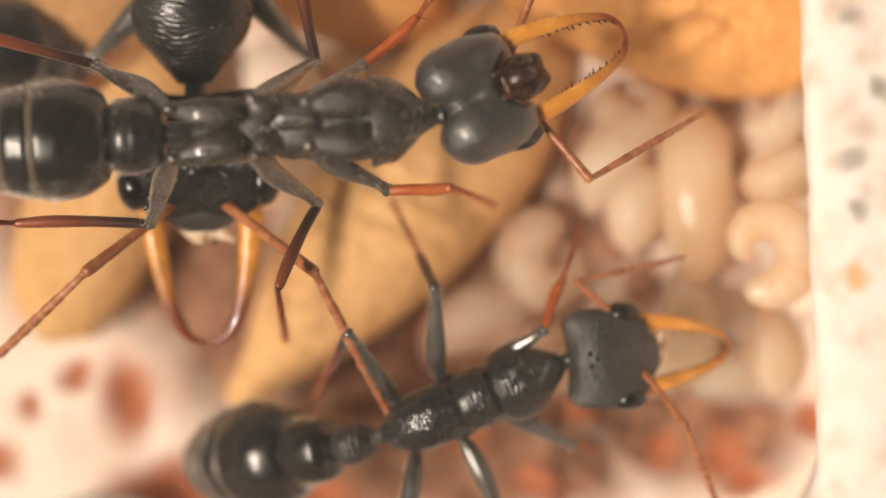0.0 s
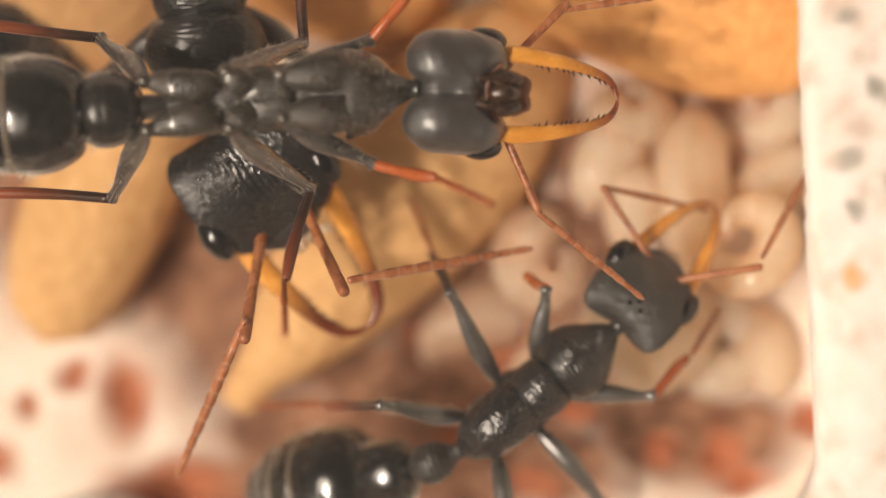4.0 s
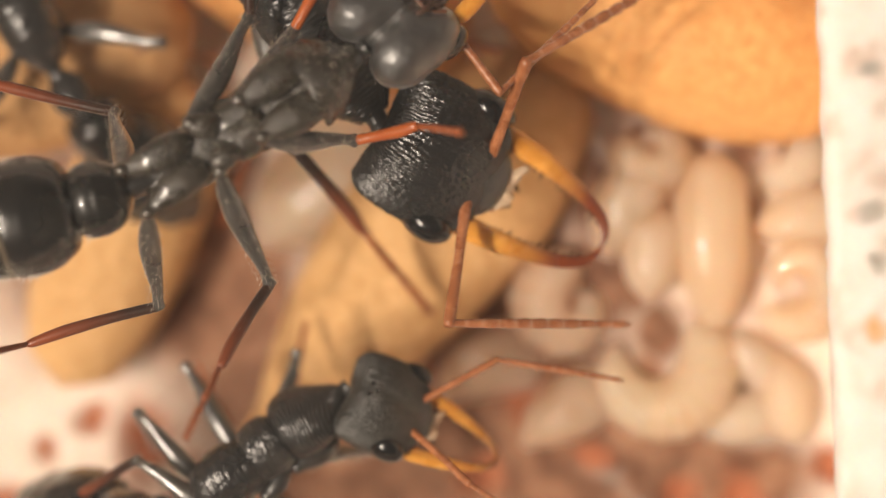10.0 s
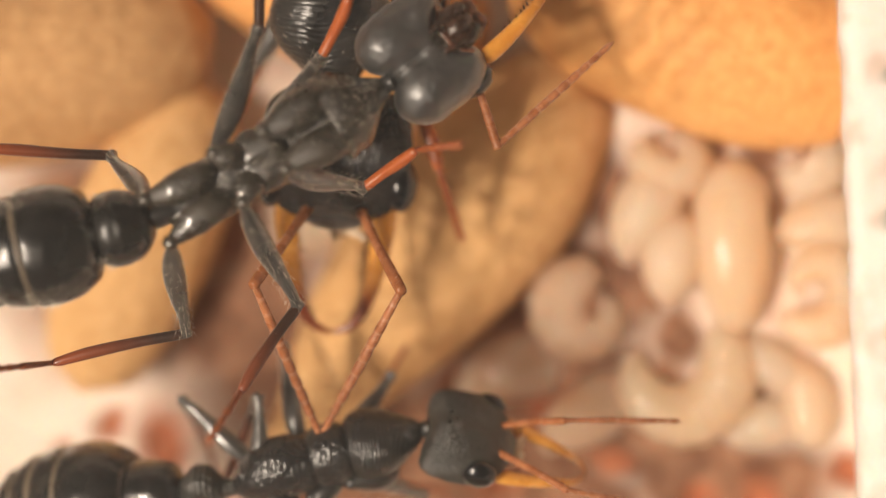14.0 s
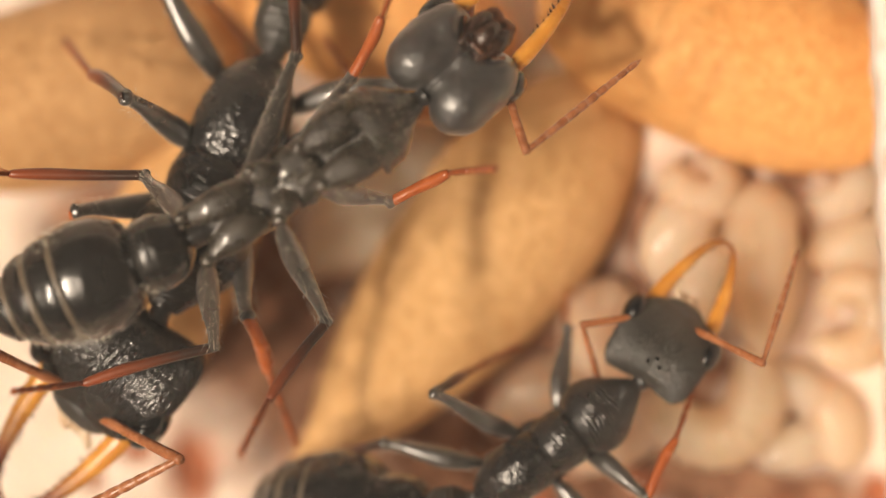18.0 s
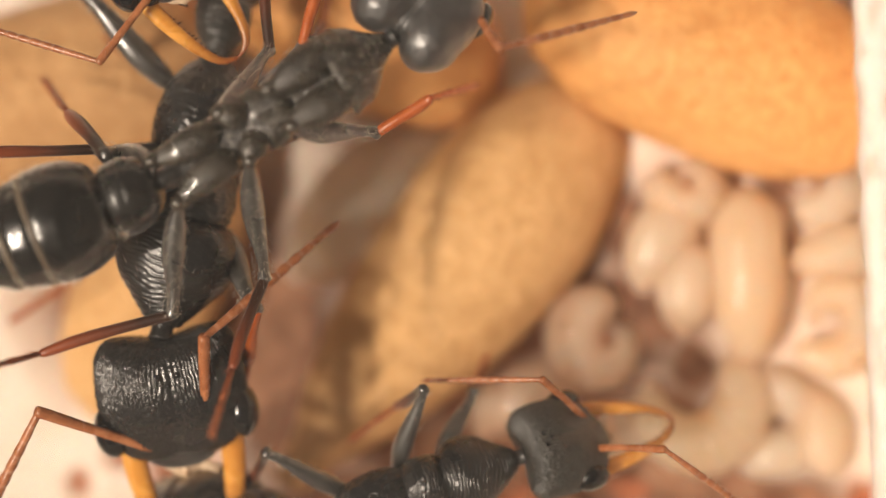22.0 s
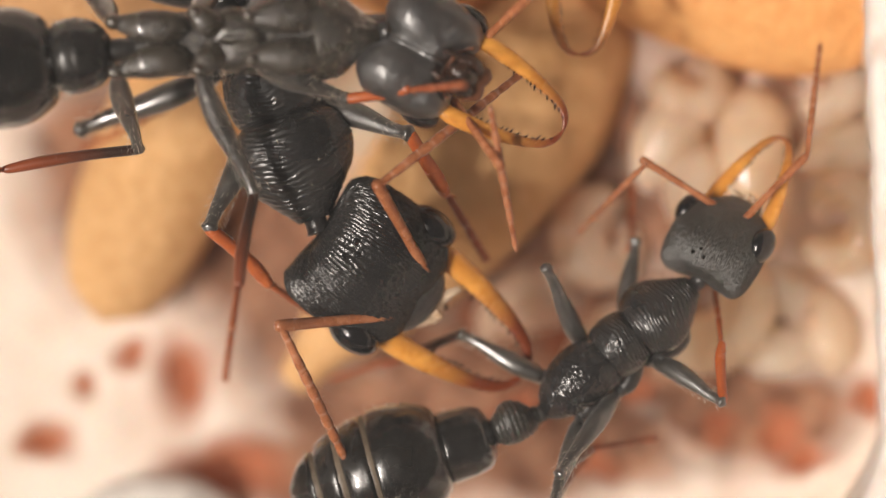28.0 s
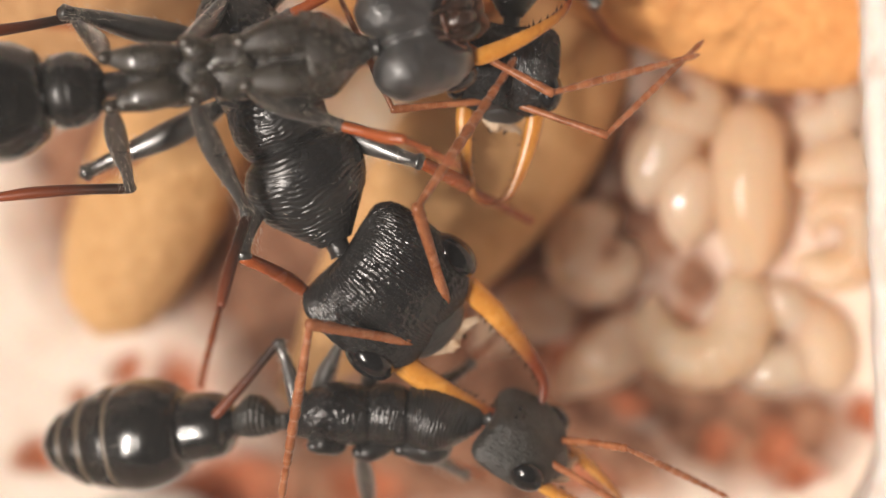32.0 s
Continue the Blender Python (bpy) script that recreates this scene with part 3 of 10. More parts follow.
    if swept:
        mouth_below(skull, hs)
    else:
        part("clypeus", loft("clypeus", [(1.66, 0.10, 0.50, 0.16), (1.82, 0.06, 0.52, 0.16), (1.96, 0.0, 0.40, 0.11), (2.04, -0.03, 0.22, 0.06)], CHITIN_FINE, hs, 20), skull, label="dark clypeus between the mandibles")
        rng = random.Random(11)
        bits = [(1.86, 0, -0.16, 0.34, 0.40, 0.13, 1)] + [(1.70 + 0.46 * rng.random(), rng.uniform(-0.42, 0.42), -0.10 + rng.uniform(-0.08, 0.08), rng.uniform(0.05, 0.11), rng.uniform(0.05, 0.11), rng.uniform(0.06, 0.12), 1) for _i in range(22)]
        part("labrum", blob("labrum", (1.86, 0, -0.16), bits, CREAM, hs, 0.03, 40, 56), skull, label="cream crumbly mouthparts between the mandibles")
    for side in (1, -1):
        part("eye", ball("eye", 0.40, 0.26, 0.36, EYE, hs), skull, (1.30 * hs, 0.93 * side * hs, 0.10 * hs), "glossy black eye")
        b = 0.45 if swept else 0.0
        part("palp", tube("palp", [(1.5 - b, 0.20 * side, -0.52, 0.05), (1.8 - b, 0.26 * side, -0.54, 0.06), (2.1 - b, 0.20 * side, -0.50, 0.05), (2.28 - b, 0.12 * side, -0.42, 0.02)], MOUTH, hs, 8), skull)
        g = gape
        jaw_line = [(-0.12, 0.02, 0.15), (0.12, 0.06, 0.20), (0.6, 0.055, 0.185), (1.1, 0.01, 0.15), (1.5, -0.06, 0.118), (1.78, -0.15, 0.098), (1.94, -0.27, 0.078), (2.03, -0.43, 0.050), (2.05, -0.58, 0.012)]
        teeth = []
        girth = 0.80 if swept else 0.88
        for j in range(13):
            x = 0.50 + 0.118 * j + 0.03 * math.sin(5.0 * j)
            y = float(np.interp(x, [q[0] for q in jaw_line], [q[1] for q in jaw_line]))
            r = girth * float(np.interp(x, [q[0] for q in jaw_line], [q[2] for q in jaw_line]))
            inward = r + (0.10 if j % 4 == 2 else 0.035 + 0.022 * (j * 7 % 3))
            teeth.append(cone((x, side * (y - 0.75 * r), -0.01), (x + 0.05, side * (y - inward), -0.03), 0.030))
        jaw = part("mandible", tube("mandible", [(x, y * side, 0, r * girth) for x, y, r in jaw_line], AMBER, hs, 18, extra=teeth, flat=0.62, second=TOOTH), skull, (1.70 * hs, 0.66 * side * hs, -0.10 * hs), "toothed amber mandible with dark tip")
        jaw.rotation_euler = (0, radians(4), (g - radians(4)) * side)
        scape = tube("antenna", [(0, 0, 0, 0.06), (0.08, 0, 0, 0.085), (0.8, 0, 0.03, 0.072), (1.75, 0, 0, 0.088), (1.9, 0, 0, 0.066)], FEELER, hs, 10)
        beads = []
        for j in range(11):
            x = 0.245 * j
            r = 0.056 + 0.022 * math.sin(math.pi * min(1, j / 9))
            beads += [(x, 0, 0.012 * j * (10 - j) / 25, r * 0.86), (x + 0.12, 0, 0.012 * j * (10 - j) / 25, r), (x + 0.22, 0, 0.012 * j * (10 - j) / 25, r * 0.98)]
        beads.append((2.80, 0, 0, 0.01))
        part("antenna", scape, skull, (1.62 * hs, 0.36 * side * hs, 0.26 * hs), "red-brown antenna stalk")
        part("flagellum", tube("flagellum", beads, feeler, hs, 10, 2), skull, label="beaded red-brown antenna tip")
    for x, y in ((0.62, 0), (0.48, 0.14), (0.48, -0.14)):
        part("ocellus", ball("ocellus", 0.05, 0.05, 0.04, EYE, hs, 10), skull, (x * hs, y * hs, 0.64 * hs))

    def scarred(x, a, y):
        return 0.014 * noise.noise((x * 4, math.cos(a) * 3, math.sin(a) * 3 + 5)) + 0.008 * noise.noise((x * 13, math.cos(a) * 12, math.sin(a) * 12))

    # petiole, then the gaster with its rings
    stalk = [(0.06, -0.04, 0.14, 0.15), (-0.25, 0.02, 0.17, 0.20), (-0.50, 0.16, 0.22, 0.40), (-0.80, 0.18, 0.24, 0.44), (-1.02, 0.06, 0.22, 0.28), (-1.20, 0, 0.17, 0.18)]
    def rugose(x, a, y):
        return 0.030 * noise.noise((x * 5, math.cos(a) * 4, math.sin(a) * 4)) + 0.022 * noise.noise((x * 12, math.cos(a) * 9, math.sin(a) * 9)) + 0.012 * math.sin(2 * math.pi * (x + 0.25 * y * y) / 0.11)

    part("petiole", loft("petiole", stalk if swept else [(0.05, -0.04, 0.14, 0.15), (-0.22, -0.02, 0.19, 0.20), (-0.45, 0.12, 0.38, 0.38), (-0.78, 0.18, 0.43, 0.46), (-1.05, 0.08, 0.33, 0.34), (-1.22, 0, 0.18, 0.18)], SATIN if fine else CHITIN, s, 64 if fine else 44, 16 if fine else 10, relief=rugose if fine else scarred), ant, (-2.42 * k * s, 0, -0.12 * s))
    gs = s * full
    gx = 0.33 if swept else 0.0
    cup = [(0.16, 0, 0.12, 0.12), (0.10, 0, 0.30, 0.28), (-0.02, 0, 0.48, 0.45), (-0.20, 0.01, 0.62, 0.58), (-0.42, 0.01, 0.70, 0.66), (-0.52, 0.01, 0.715, 0.675), (-0.555, 0.01, 0.700, 0.660), (-0.59, 0.01, 0.718, 0.678), (-0.74, 0.01, 0.705, 0.665), (-0.87, 0.01, 0.65, 0.61), (-0.96, 0.01, 0.57, 0.54), (-1.04, 0.01, 0.50, 0.47)]
    gaster = part("gaster", loft("gaster", [(x + gx, cz, ry, rz) for x, cz, ry, rz in cup] if swept else [(0.02, 0, 0.16, 0.16), (-0.06, 0, 0.36, 0.34), (-0.20, 0.01, 0.58, 0.52), (-0.45, 0.02, 0.66, 0.60), (-0.72, 0.02, 0.68, 0.63), (-0.92, 0.01, 0.69, 0.64), (-0.98, 0.01, 0.66, 0.61), (-1.04, 0.01, 0.56, 0.54)], GASTER, gs, 40, relief=scarred), ant, (-3.58 * k * s, 0, -0.10 * s))
    rings = [((-0.94, 0.56), (-1.08, 0.84), (-1.48, 1.06), (-1.88, 1.12), (-2.20, 1.09), (-2.27, 1.04), (-2.31, 0.96)), ((-2.30, 0.98), (-2.42, 1.05), (-2.70, 1.00), (-2.83, 0.94), (-2.88, 0.86)), ((-2.92, 0.84), (-3.03, 0.90), (-3.24, 0.80), (-3.34, 0.72), (-3.38, 0.62)), ((-3.42, 0.60), (-3.53, 0.63), (-3.78, 0.42), (-3.98, 0.10))]
    for j, rows in enumerate(rings):
        part("gaster_ring", loft("gaster_ring", [(x + gx, 0.0, r, r * 0.92) for x, r in rows], GASTER, gs, 48, 8, relief=scarred), gaster)
    for x, wide, r in ((-2.26 + gx, 0.12, 1.035), (-2.85 + gx, 0.14, 0.885), (-3.36 + gx, 0.13, 0.625)):
        part("membrane", loft("membrane", [(x + 0.05, 0, r - 0.05, (r - 0.05) * 0.92), (x, 0, r, r * 0.92), (x - wide, 0, r, r * 0.92), (x - wide - 0.04, 0, r - 0.05, (r - 0.05) * 0.92)], MEMBRANE, gs, 34, 3), gaster, label="pale band between two gaster rings")
    rng = random.Random(7)
    seats = []
    for _i in range(1500 if swept else 420):
        w, x = rng.choice((0, math.pi)) + rng.uniform(-0.8, 0.8), rng.uniform(-3.9, -0.2)
        r = float(np.interp(-x, [0.2, 0.85, 1.0, 1.3, 2.0, 2.5, 3.0, 3.5, 3.95], [0.45, 0.67, 0.6, 0.9, 1.1, 1.0, 0.85, 0.52, 0.12]))
        seats.append(((x + gx, r * math.cos(w), 0.93 * r * math.sin(w)), (-0.6, math.cos(w), math.sin(w)), rng.uniform(0.07, 0.24)))
    part("hairs", bristles("hairs", HAIR, seats, gs), gaster, label="sparse pale hairs")

    down = []
    for _i in range(420 if swept else 160):
        w, x = rng.uniform(0, 2 * math.pi), rng.uniform(-2.2, 2.3)
        r = float(np.interp(x, [-2.2, -1.75, -1.1, -0.4, 0.2, 0.6, 1.2, 1.65, 2.3], [0.38, 0.55, 0.63, 0.52, 0.63, 0.55, 0.80, 0.72, 0.33])) * broad
        down.append(((x * k, r * math.cos(w), 0.93 * r * math.sin(w)), (-1.2, math.cos(w), math.sin(w)), rng.uniform(0.06, 0.15)))
    for _i in range(160 if swept else 0):
        w, x = rng.uniform(math.pi * 1.15, math.pi * 1.85), rng.uniform(1.55, 2.08)
        r = float(np.interp(x, [1.5, 1.66, 1.86, 2.02, 2.14], [0.70, 0.57, 0.36, 0.25, 0.18]))
        down.append(((x, r * math.cos(w), 0.95 * r * math.sin(w)), (1.5, math.cos(w), math.sin(w)), rng.uniform(0.02, 0.045)))
    part("hairs", bristles("hairs", HAIR, down, s), ant, label="short pale hairs on the thorax")

    for kind in "fmh":
        meshes = leg_meshes(kind, s, kind == "f")
        (x, y, z), (a, b, c) = LEGS[kind]
        x = SWEPT[kind] if swept else x
        for side in (1, -1):
            femur = part("leg", meshes[0], ant, (x * k * s, y * side * s, z * s))
            part("hairs", meshes[3], femur)
            part("tibia", meshes[1], femur, (a * s, 0, 0))
            part("tarsus", meshes[2], femur, ((a + b) * s, 0, 0))
    return ant


def limb(ant, name, k=0):
    """The k-th part of that name under a thing or part."""
    return [o for o in ant.children if o.name.split(".")[0] == name][k]


ANT_GLASS = make_ant("black ant seen from below, clinging to the glass cover", 1.0, 1.04, 0.84, swept=True)
ANT_LARGE = make_ant("large black ant with finely ridged head and thorax", 1.25, 1.08, 0.86, True, broad=1.16)
ANT_BROOD = make_ant("small black ant tending the pale larvae", 0.92, 0.98, 0.82, True, -0.06, full=1.12, satin=True)
ANT_UPPER = make_ant("black ant with amber mandibles coming over the orange cocoon", 0.95, 1.0, 0.9, True)
ANT_DEEP = make_ant("black ant deep down on the plaster floor", 1.0, 1.0, 0.9)


# ---- nest ----
PITS = [(-6.81, -3.23, 0.92, 1.50), (-5.93, -5.25, 1.84, 0.55), (-8.01, -2.68, 0.61, 0.80), (-7.76, -0.60, 0.73, 0.70), (-9.84, -4.64, 0.86, 0.60), (4.55, -4.12, 0.53, 1.00), (5.79, -4.29, 0.71, 1.10), (7.68, -3.59, 0.65, 1.00), (2.80, -3.49, 0.53, 0.80), (6.32, -4.83, 0.83, 0.60), (1.41, -2.17, 0.85, 1.00), (-0.29, -1.82, 0.73, 1.00), (-2.74, -5.25, 1.10, 0.60), (-8.86, -3.42, 0.49, 1.00), (0.44, -3.91, 0.73, 0.80), (2.00, -5.04, 0.72, 0.80)]
# brown spots: real stains, plus painted shade between the larvae and below the ants
FLOOR_MAT = plaster("stained_plaster", PITS, damp=[(-4.33, -1.46, 2.57, 1.30), (-4.46, 0.26, 1.84, 1.20), (-8.50, 1.24, 2.57, 1.30), (-5.44, -0.60, 2.20, 1.00), (-5.80, 1.73, 2.45, 1.00), (-4.09, -5.25, 2.82, 0.50), (-1.15, -3.05, 3.18, 0.70), (1.17, -2.42, 5.12, 0.75), (1.17, -1.45, 3.17, 1.00), (4.67, -3.76, 2.90, 0.60), (2.11, 0.01, 2.64, 0.90), (-0.78, -4.40, 4.04, 0.50), (-3.23, -4.03, 2.94, 0.55), (-1.76, -5.01, 3.31, 0.45), (0.56, -4.76, 3.67, 0.50), (2.10, -4.50, 2.90, 0.55), (-2.25, -2.44, 1.96, 0.80), (6.09, -3.88, 2.20, 0.70), (3.40, -3.06, 1.80, 0.80), (3.37, 0.13, 0.95, 1.00), (4.10, -0.81, 0.85, 1.20), (3.85, -1.62, 0.60, 1.20), (5.73, -1.81, 0.80, 1.50), (2.60, -1.90, 1.20, 0.80), (4.85, 3.70, 1.00, 0.80), (5.96, 3.20, 0.75, 1.20), (2.70, 2.15, 0.90, 1.60), (5.95, 1.60, 0.60, 1.00)])
WALL_MAT = plaster("speckled_plaster", [(7.39, -0.51, 0.30, 1.50)], False, [(7.16, 1.54, 0.30, 1.00), (7.37, 0.64, 0.26, 1.00), (7.79, 2.92, 0.26, 1.30), (7.19, 4.13, 0.26, 0.70), (8.19, 1.11, 0.34, 1.00)], tints=((0.66, 0.36, 0.16), (0.78, 0.52, 0.30)), earth_tones=((0.34, 0.31, 0.27), (0.46, 0.42, 0.37)), white=((0.66, 0.53, 0.45), (0.82, 0.76, 0.70), (0.87, 0.85, 0.82)), grain=1700)


def floor_height(x, y):
    t = min(1.0, max(0.0, (x - 0.5) / 3.0))
    return 2.2 * t * t * (3 - 2 * t) + pit_relief(x, y)


def pit_relief(x, y):
    h = 0.10 * noise.noise((x * 0.9, y * 0.9, 3.0)) + 0.05 * noise.noise((x * 2.7, y * 2.7, 7.0))
    for px, py, reach, squash in PITS:
        d = math.hypot((x - px) / reach, (y - py) / (reach * squash))
        h -= 0.5 * reach * max(0.0, 1 - d * 1.15) ** 1.5
    return min(h, 0.0) if h > 0 else h


def sheet(name, x0, x1, y0, y1, step, height, mat):
    nx, ny = int((x1 - x0) / step) + 1, int((y1 - y0) / step) + 1
    verts = [(x0 + (x1 - x0) * i / (nx - 1), y0 + (y1 - y0) * j / (ny - 1), 0) for j in range(ny) for i in range(nx)]
    verts = [(x, y, height(x, y)) for x, y, _z in verts]
    faces = [(j * nx + i, j * nx + i + 1, (j + 1) * nx + i + 1, (j + 1) * nx + i) for j in range(ny - 1) for i in range(nx - 1)]
    return mesh_of(name, verts, faces, mat)


tagged(new("floor", sheet("floor", -21, 10, -12, 14, 0.15, floor_height, FLOOR_MAT)), "cream plaster nest floor with red-brown stained pits", "floor", kind="structure")


def wall_block(name, along, length, mat):
    """A carved plaster wall, undercut on the inside; its inner top edge lies on the line x = 0."""
    n = int(length / 0.12)
    verts, faces = [], []
    for i in range(n + 1):
        y = -length / 2 + length * i / n
        wob = 0.06 * noise.noise((y * 1.1, along, 0)) + 0.035 * noise.noise((y * 4.0, along, 5))
        wob -= min(3.0, 0.20 * max(0.0, -y - 3.5) ** 2) if along == 2.2 else 0.0
        prof = [(1.60 + wob, -0.6), (1.48 + wob * 0.6, 0.8), (0.85 + wob, 4.6), (0.26 + wob, 8.8), (0.05 + wob, 10.35), (0.03 + wob, 10.62), (0.12 + wob, 10.82), (0.28 + wob, 10.90), (0.9, 10.93), (1.6, 10.92), (6.5, 10.93), (6.5, -0.6)]
        for x, z in prof:
            verts.append((x + 0.03 * noise.noise((x * 3, y * 3, z * 3)) * (x < 5), y, z + 0.02 * noise.noise((x * 3, y * 3, 9)) * (z > 10)))
    m = 12
    for i in range(n):
        for k in range(m):
            faces.append((i * m + k, i * m + (k + 1) % m, (i + 1) * m + (k + 1) % m, (i + 1) * m + k))
    faces.append(tuple(range(m)))
    faces.append(tuple(n * m + k for k in range(m)))
    return mesh_of(name, verts, faces, mat)


for name, x, y, turn, length in (("wall_east", 6.54, 0, 2.2, 26), ("wall_west", -19.0, 0, 180, 30), ("wall_north", -6, 12.0, 90, 27), ("wall_south", -6, -11.0, -90, 27)):
    w = tagged(new(name, wall_block(name, turn, length, WALL_MAT)), "white speckled plaster wall of the ant nest", "wall", kind="structure")
    w.matrix_world = pose(x * MM, y * MM, 0, 0, 0, turn)

# glass cover on the walls
m, n, l, b = material("cover_glass")
clear, gloss, share, fres = n.new("ShaderNodeBsdfTransparent"), n.new("ShaderNodeBsdfGlossy"), n.new("ShaderNodeMixShader"), n.new("ShaderNodeFresnel")
gloss.inputs["Roughness"].default_value, fres.inputs["IOR"].default_value = 0.02, 1.45
l.new(fres.outputs[0], share.inputs[0])
l.new(clear.outputs[0], share.inputs[1])
l.new(gloss.outputs[0], share.inputs[2])
# smudged pale layer that also stands in for the haze of reflected light
dust, film = n.new("ShaderNodeBsdfDiffuse"), n.new("ShaderNodeMixShader")
smear = noise_node(n, l, n.new("ShaderNodeTexCoord").outputs["Object"], 260, 4)
l.new(math_node(n, l, "MULTIPLY", smear, 0.016), film.inputs[0])
l.new(share.outputs[0], film.inputs[1])
l.new(dust.outputs[0], film.inputs[2])
l.new(film.outputs[0], n["Material Output"].inputs["Surface"])
COVER = m
pane = bmesh.new()
bmesh.ops.create_cube(pane, size=1.0, matrix=Matrix.Translation((-6 * MM, 0.5 * MM, 11.48 * MM)) @ Matrix.Diagonal((36 * MM, 32 * MM, 1.0 * MM, 1)))
me = bpy.data.meshes.new("glass_cover")
pane.to_mesh(me)
pane.free()
me.materials.append(COVER)
cover = tagged(new("glass_cover", me), "clear glass cover lying on the plaster walls", "glass cover", kind="structure")
cover.visible_shadow = False


# ---- brood ----
def make_cocoon(x, y, z, length, r, turn, mat, label, tip=0.0):
    rows = []
    for t in np.linspace(-1, 1, 17):
        w = max(0.0, 1 - abs(t) ** 2.5) ** 0.52
        slim = 1 - tip * max(0.0, (0.3 - t) / 1.3) ** 1.3
        rows.append((t * length / 2, 0, r * w * slim, r * 0.97 * w * slim))
    if tip:
        rows = [(-length * 0.535, 0, 0.10 * r, 0.10 * r), (-length * 0.525, 0, 0.17 * r, 0.17 * r), (-length * 0.505, 0, 0.20 * r, 0.20 * r)] + rows[1:]
    seed = x * 3.1

    def lumps(v):
        k = 1 + 0.022 * noise.noise((v[0] * 0.8 + seed, v[1] * 0.8, v[2] * 0.8)) + 0.010 * noise.noise((v[0] * 3, v[1] * 3, v[2] * 3 + seed)) + 0.008 * noise.noise((v[0] * 5.5, v[1] * 5.5, v[2] * 5.5)) + 0.006 * noise.noise((v[0] * 13, v[1] * 13, v[2] * 13))
        return v * np.array((1, k, k))

    ob = tagged(new("cocoon", loft("cocoon", rows, mat, 1.0, 150, 11, shape=lumps)), label, "cocoon", "ant cocoons")
    ob.matrix_world = pose(x * MM, y * MM, z * MM, 0, 0, turn)
    return ob


def make_larva(x, y, z, length, r, bend, turn, mat, label, tilt=0.0):
    """A grub of thirteen rings, slim towards its head; bend: degrees through which it curls, the head tucked in."""
    larva = tagged(new("larva"), label, "larva", "ant larvae")
    larva.empty_display_size = 0.001
    rows, total, a = [], 130, radians(bend)
    for i in range(total + 1):
        t = i / total
        ang = a * (t - 0.5)
        grown = min(1.0, t / 0.55)
        grown = grown * grown * (3 - 2 * grown)
        tuck = max(0.0, 1 - t / 0.42) ** 1.4 if bend > 290 else 0.0
        if abs(a) > 0.05:
            rad = length / a
            inner = rad * (1 - 0.62 * tuck)
            px, py = inner * math.sin(ang), inner * math.cos(ang) - (0 if bend > 150 else rad)
        else:
            px, py = length * (t - 0.5), 0
        env = max(0.0, 1 - abs(2 * t - 1) ** (3.9 if bend < 20 else 3.4)) ** 0.5 * ((0.62 if bend > 290 else 0.74) + (0.38 if bend > 290 else 0.28) * grown)
        ring = 1 - (0.055 if bend > 150 else 0.016) * abs(math.cos(math.pi * 13 * t)) ** 4
        sag = (t - 0.5) ** 2 * length ** 2 / 11.0 if bend < 150 else 0.0
        rows.append((px, py, 0.02 * math.sin(t * 5) - sag + 0.22 * r * tuck, r * env * ring))
    part("body", tube("body", rows, mat, 1.0, 34, 1), larva)
    h = rows[3]
    part("larva_head", ball("larva_head", 0.26 * r, 0.28 * r, 0.26 * r, mat, 1.0, 14), larva, (h[0], h[1], h[2]))
    larva.matrix_world = pose(x * MM, y * MM, z * MM, tilt, 0, turn)
    return larva


make_cocoon(-0.86, 1.04, 1.61, 10.48, 2.10, 51, COCOON, 'large tan silk cocoon lying across the floor', 0.52)
make_cocoon(4.41, 5.69, 3.22, 8.34, 2.14, -22, COCOON_DEEP, 'large orange silk cocoon against the plaster wall', 0)
make_cocoon(-7.14, 1.33, 1.06, 7.21, 1.56, 68, COCOON, 'tan silk cocoon beside the stained pits', 0)
make_cocoon(-9.12, 4.91, 1.48, 7.40, 1.97, 15, COCOON_BROWN, 'brownish tan silk cocoon under the clinging ant', 0)
make_cocoon(-3.15, 6.82, 1.42, 7.65, 1.91, -30, COCOON_DEEP, 'orange silk cocoon at the far end of the nest', 0)
make_larva(3.95, 3.00, 2.57, 2.25, 0.60, 335, 215, LARVA, 'ring-shaped curled cream larva')
make_larva(5.23, 1.11, 2.70, 3.60, 0.78, 10, 92, LARVA, 'plump cream larva lying straight')
make_larva(6.70, 2.96, 2.57, 2.35, 0.62, 335, 290, LARVA_WHITE, 'fat curled larva against the wall')
make_larva(3.43, 1.82, 2.45, 2.10, 0.68, 40, 60, LARVA_WHITE, 'whitish larva below the ring-shaped one')
make_larva(3.99, 0.85, 2.59, 1.86, 0.63, 20, 80, LARVA_WHITE, 'small whitish larva among the brood')
make_larva(2.30, -0.16, 1.86, 2.95, 0.78, 335, 135, LARVA_DULL, 'curled dull pinkish larva on the stained floor')
make_larva(4.22, -1.45, 2.25, 4.30, 0.70, 255, 18, LARVA, 'hooked cream larva below the straight one', 180)
make_larva(6.15, -1.35, 2.15, 1.9, 0.52, 50, -40, LARVA_WHITE, 'small whitish larva below the curled one')
make_larva(6.85, -2.05, 2.2, 2.1, 0.60, 70, -75, LARVA_PALE, 'pale larva lying near the wall')
make_larva(5.95, -2.60, 2.0, 1.9, 0.55, 40, 20, LARVA_WHITE, 'small whitish larva on the stained floor')
make_larva(7.18, 1.58, 2.59, 2.09, 0.63, 20, 10, LARVA_PALE, 'pale larva pressed to the wall')
make_larva(0.81, -1.45, 0.21, 2.93, 0.78, 100, 15, LARVA_DULL, 'half-buried dull larva beside the cocoon')
make_larva(0.61, 4.89, 0.43, 2.53, 0.67, 20, 20, LARVA_WHITE, 'small whitish larva between two cocoons')
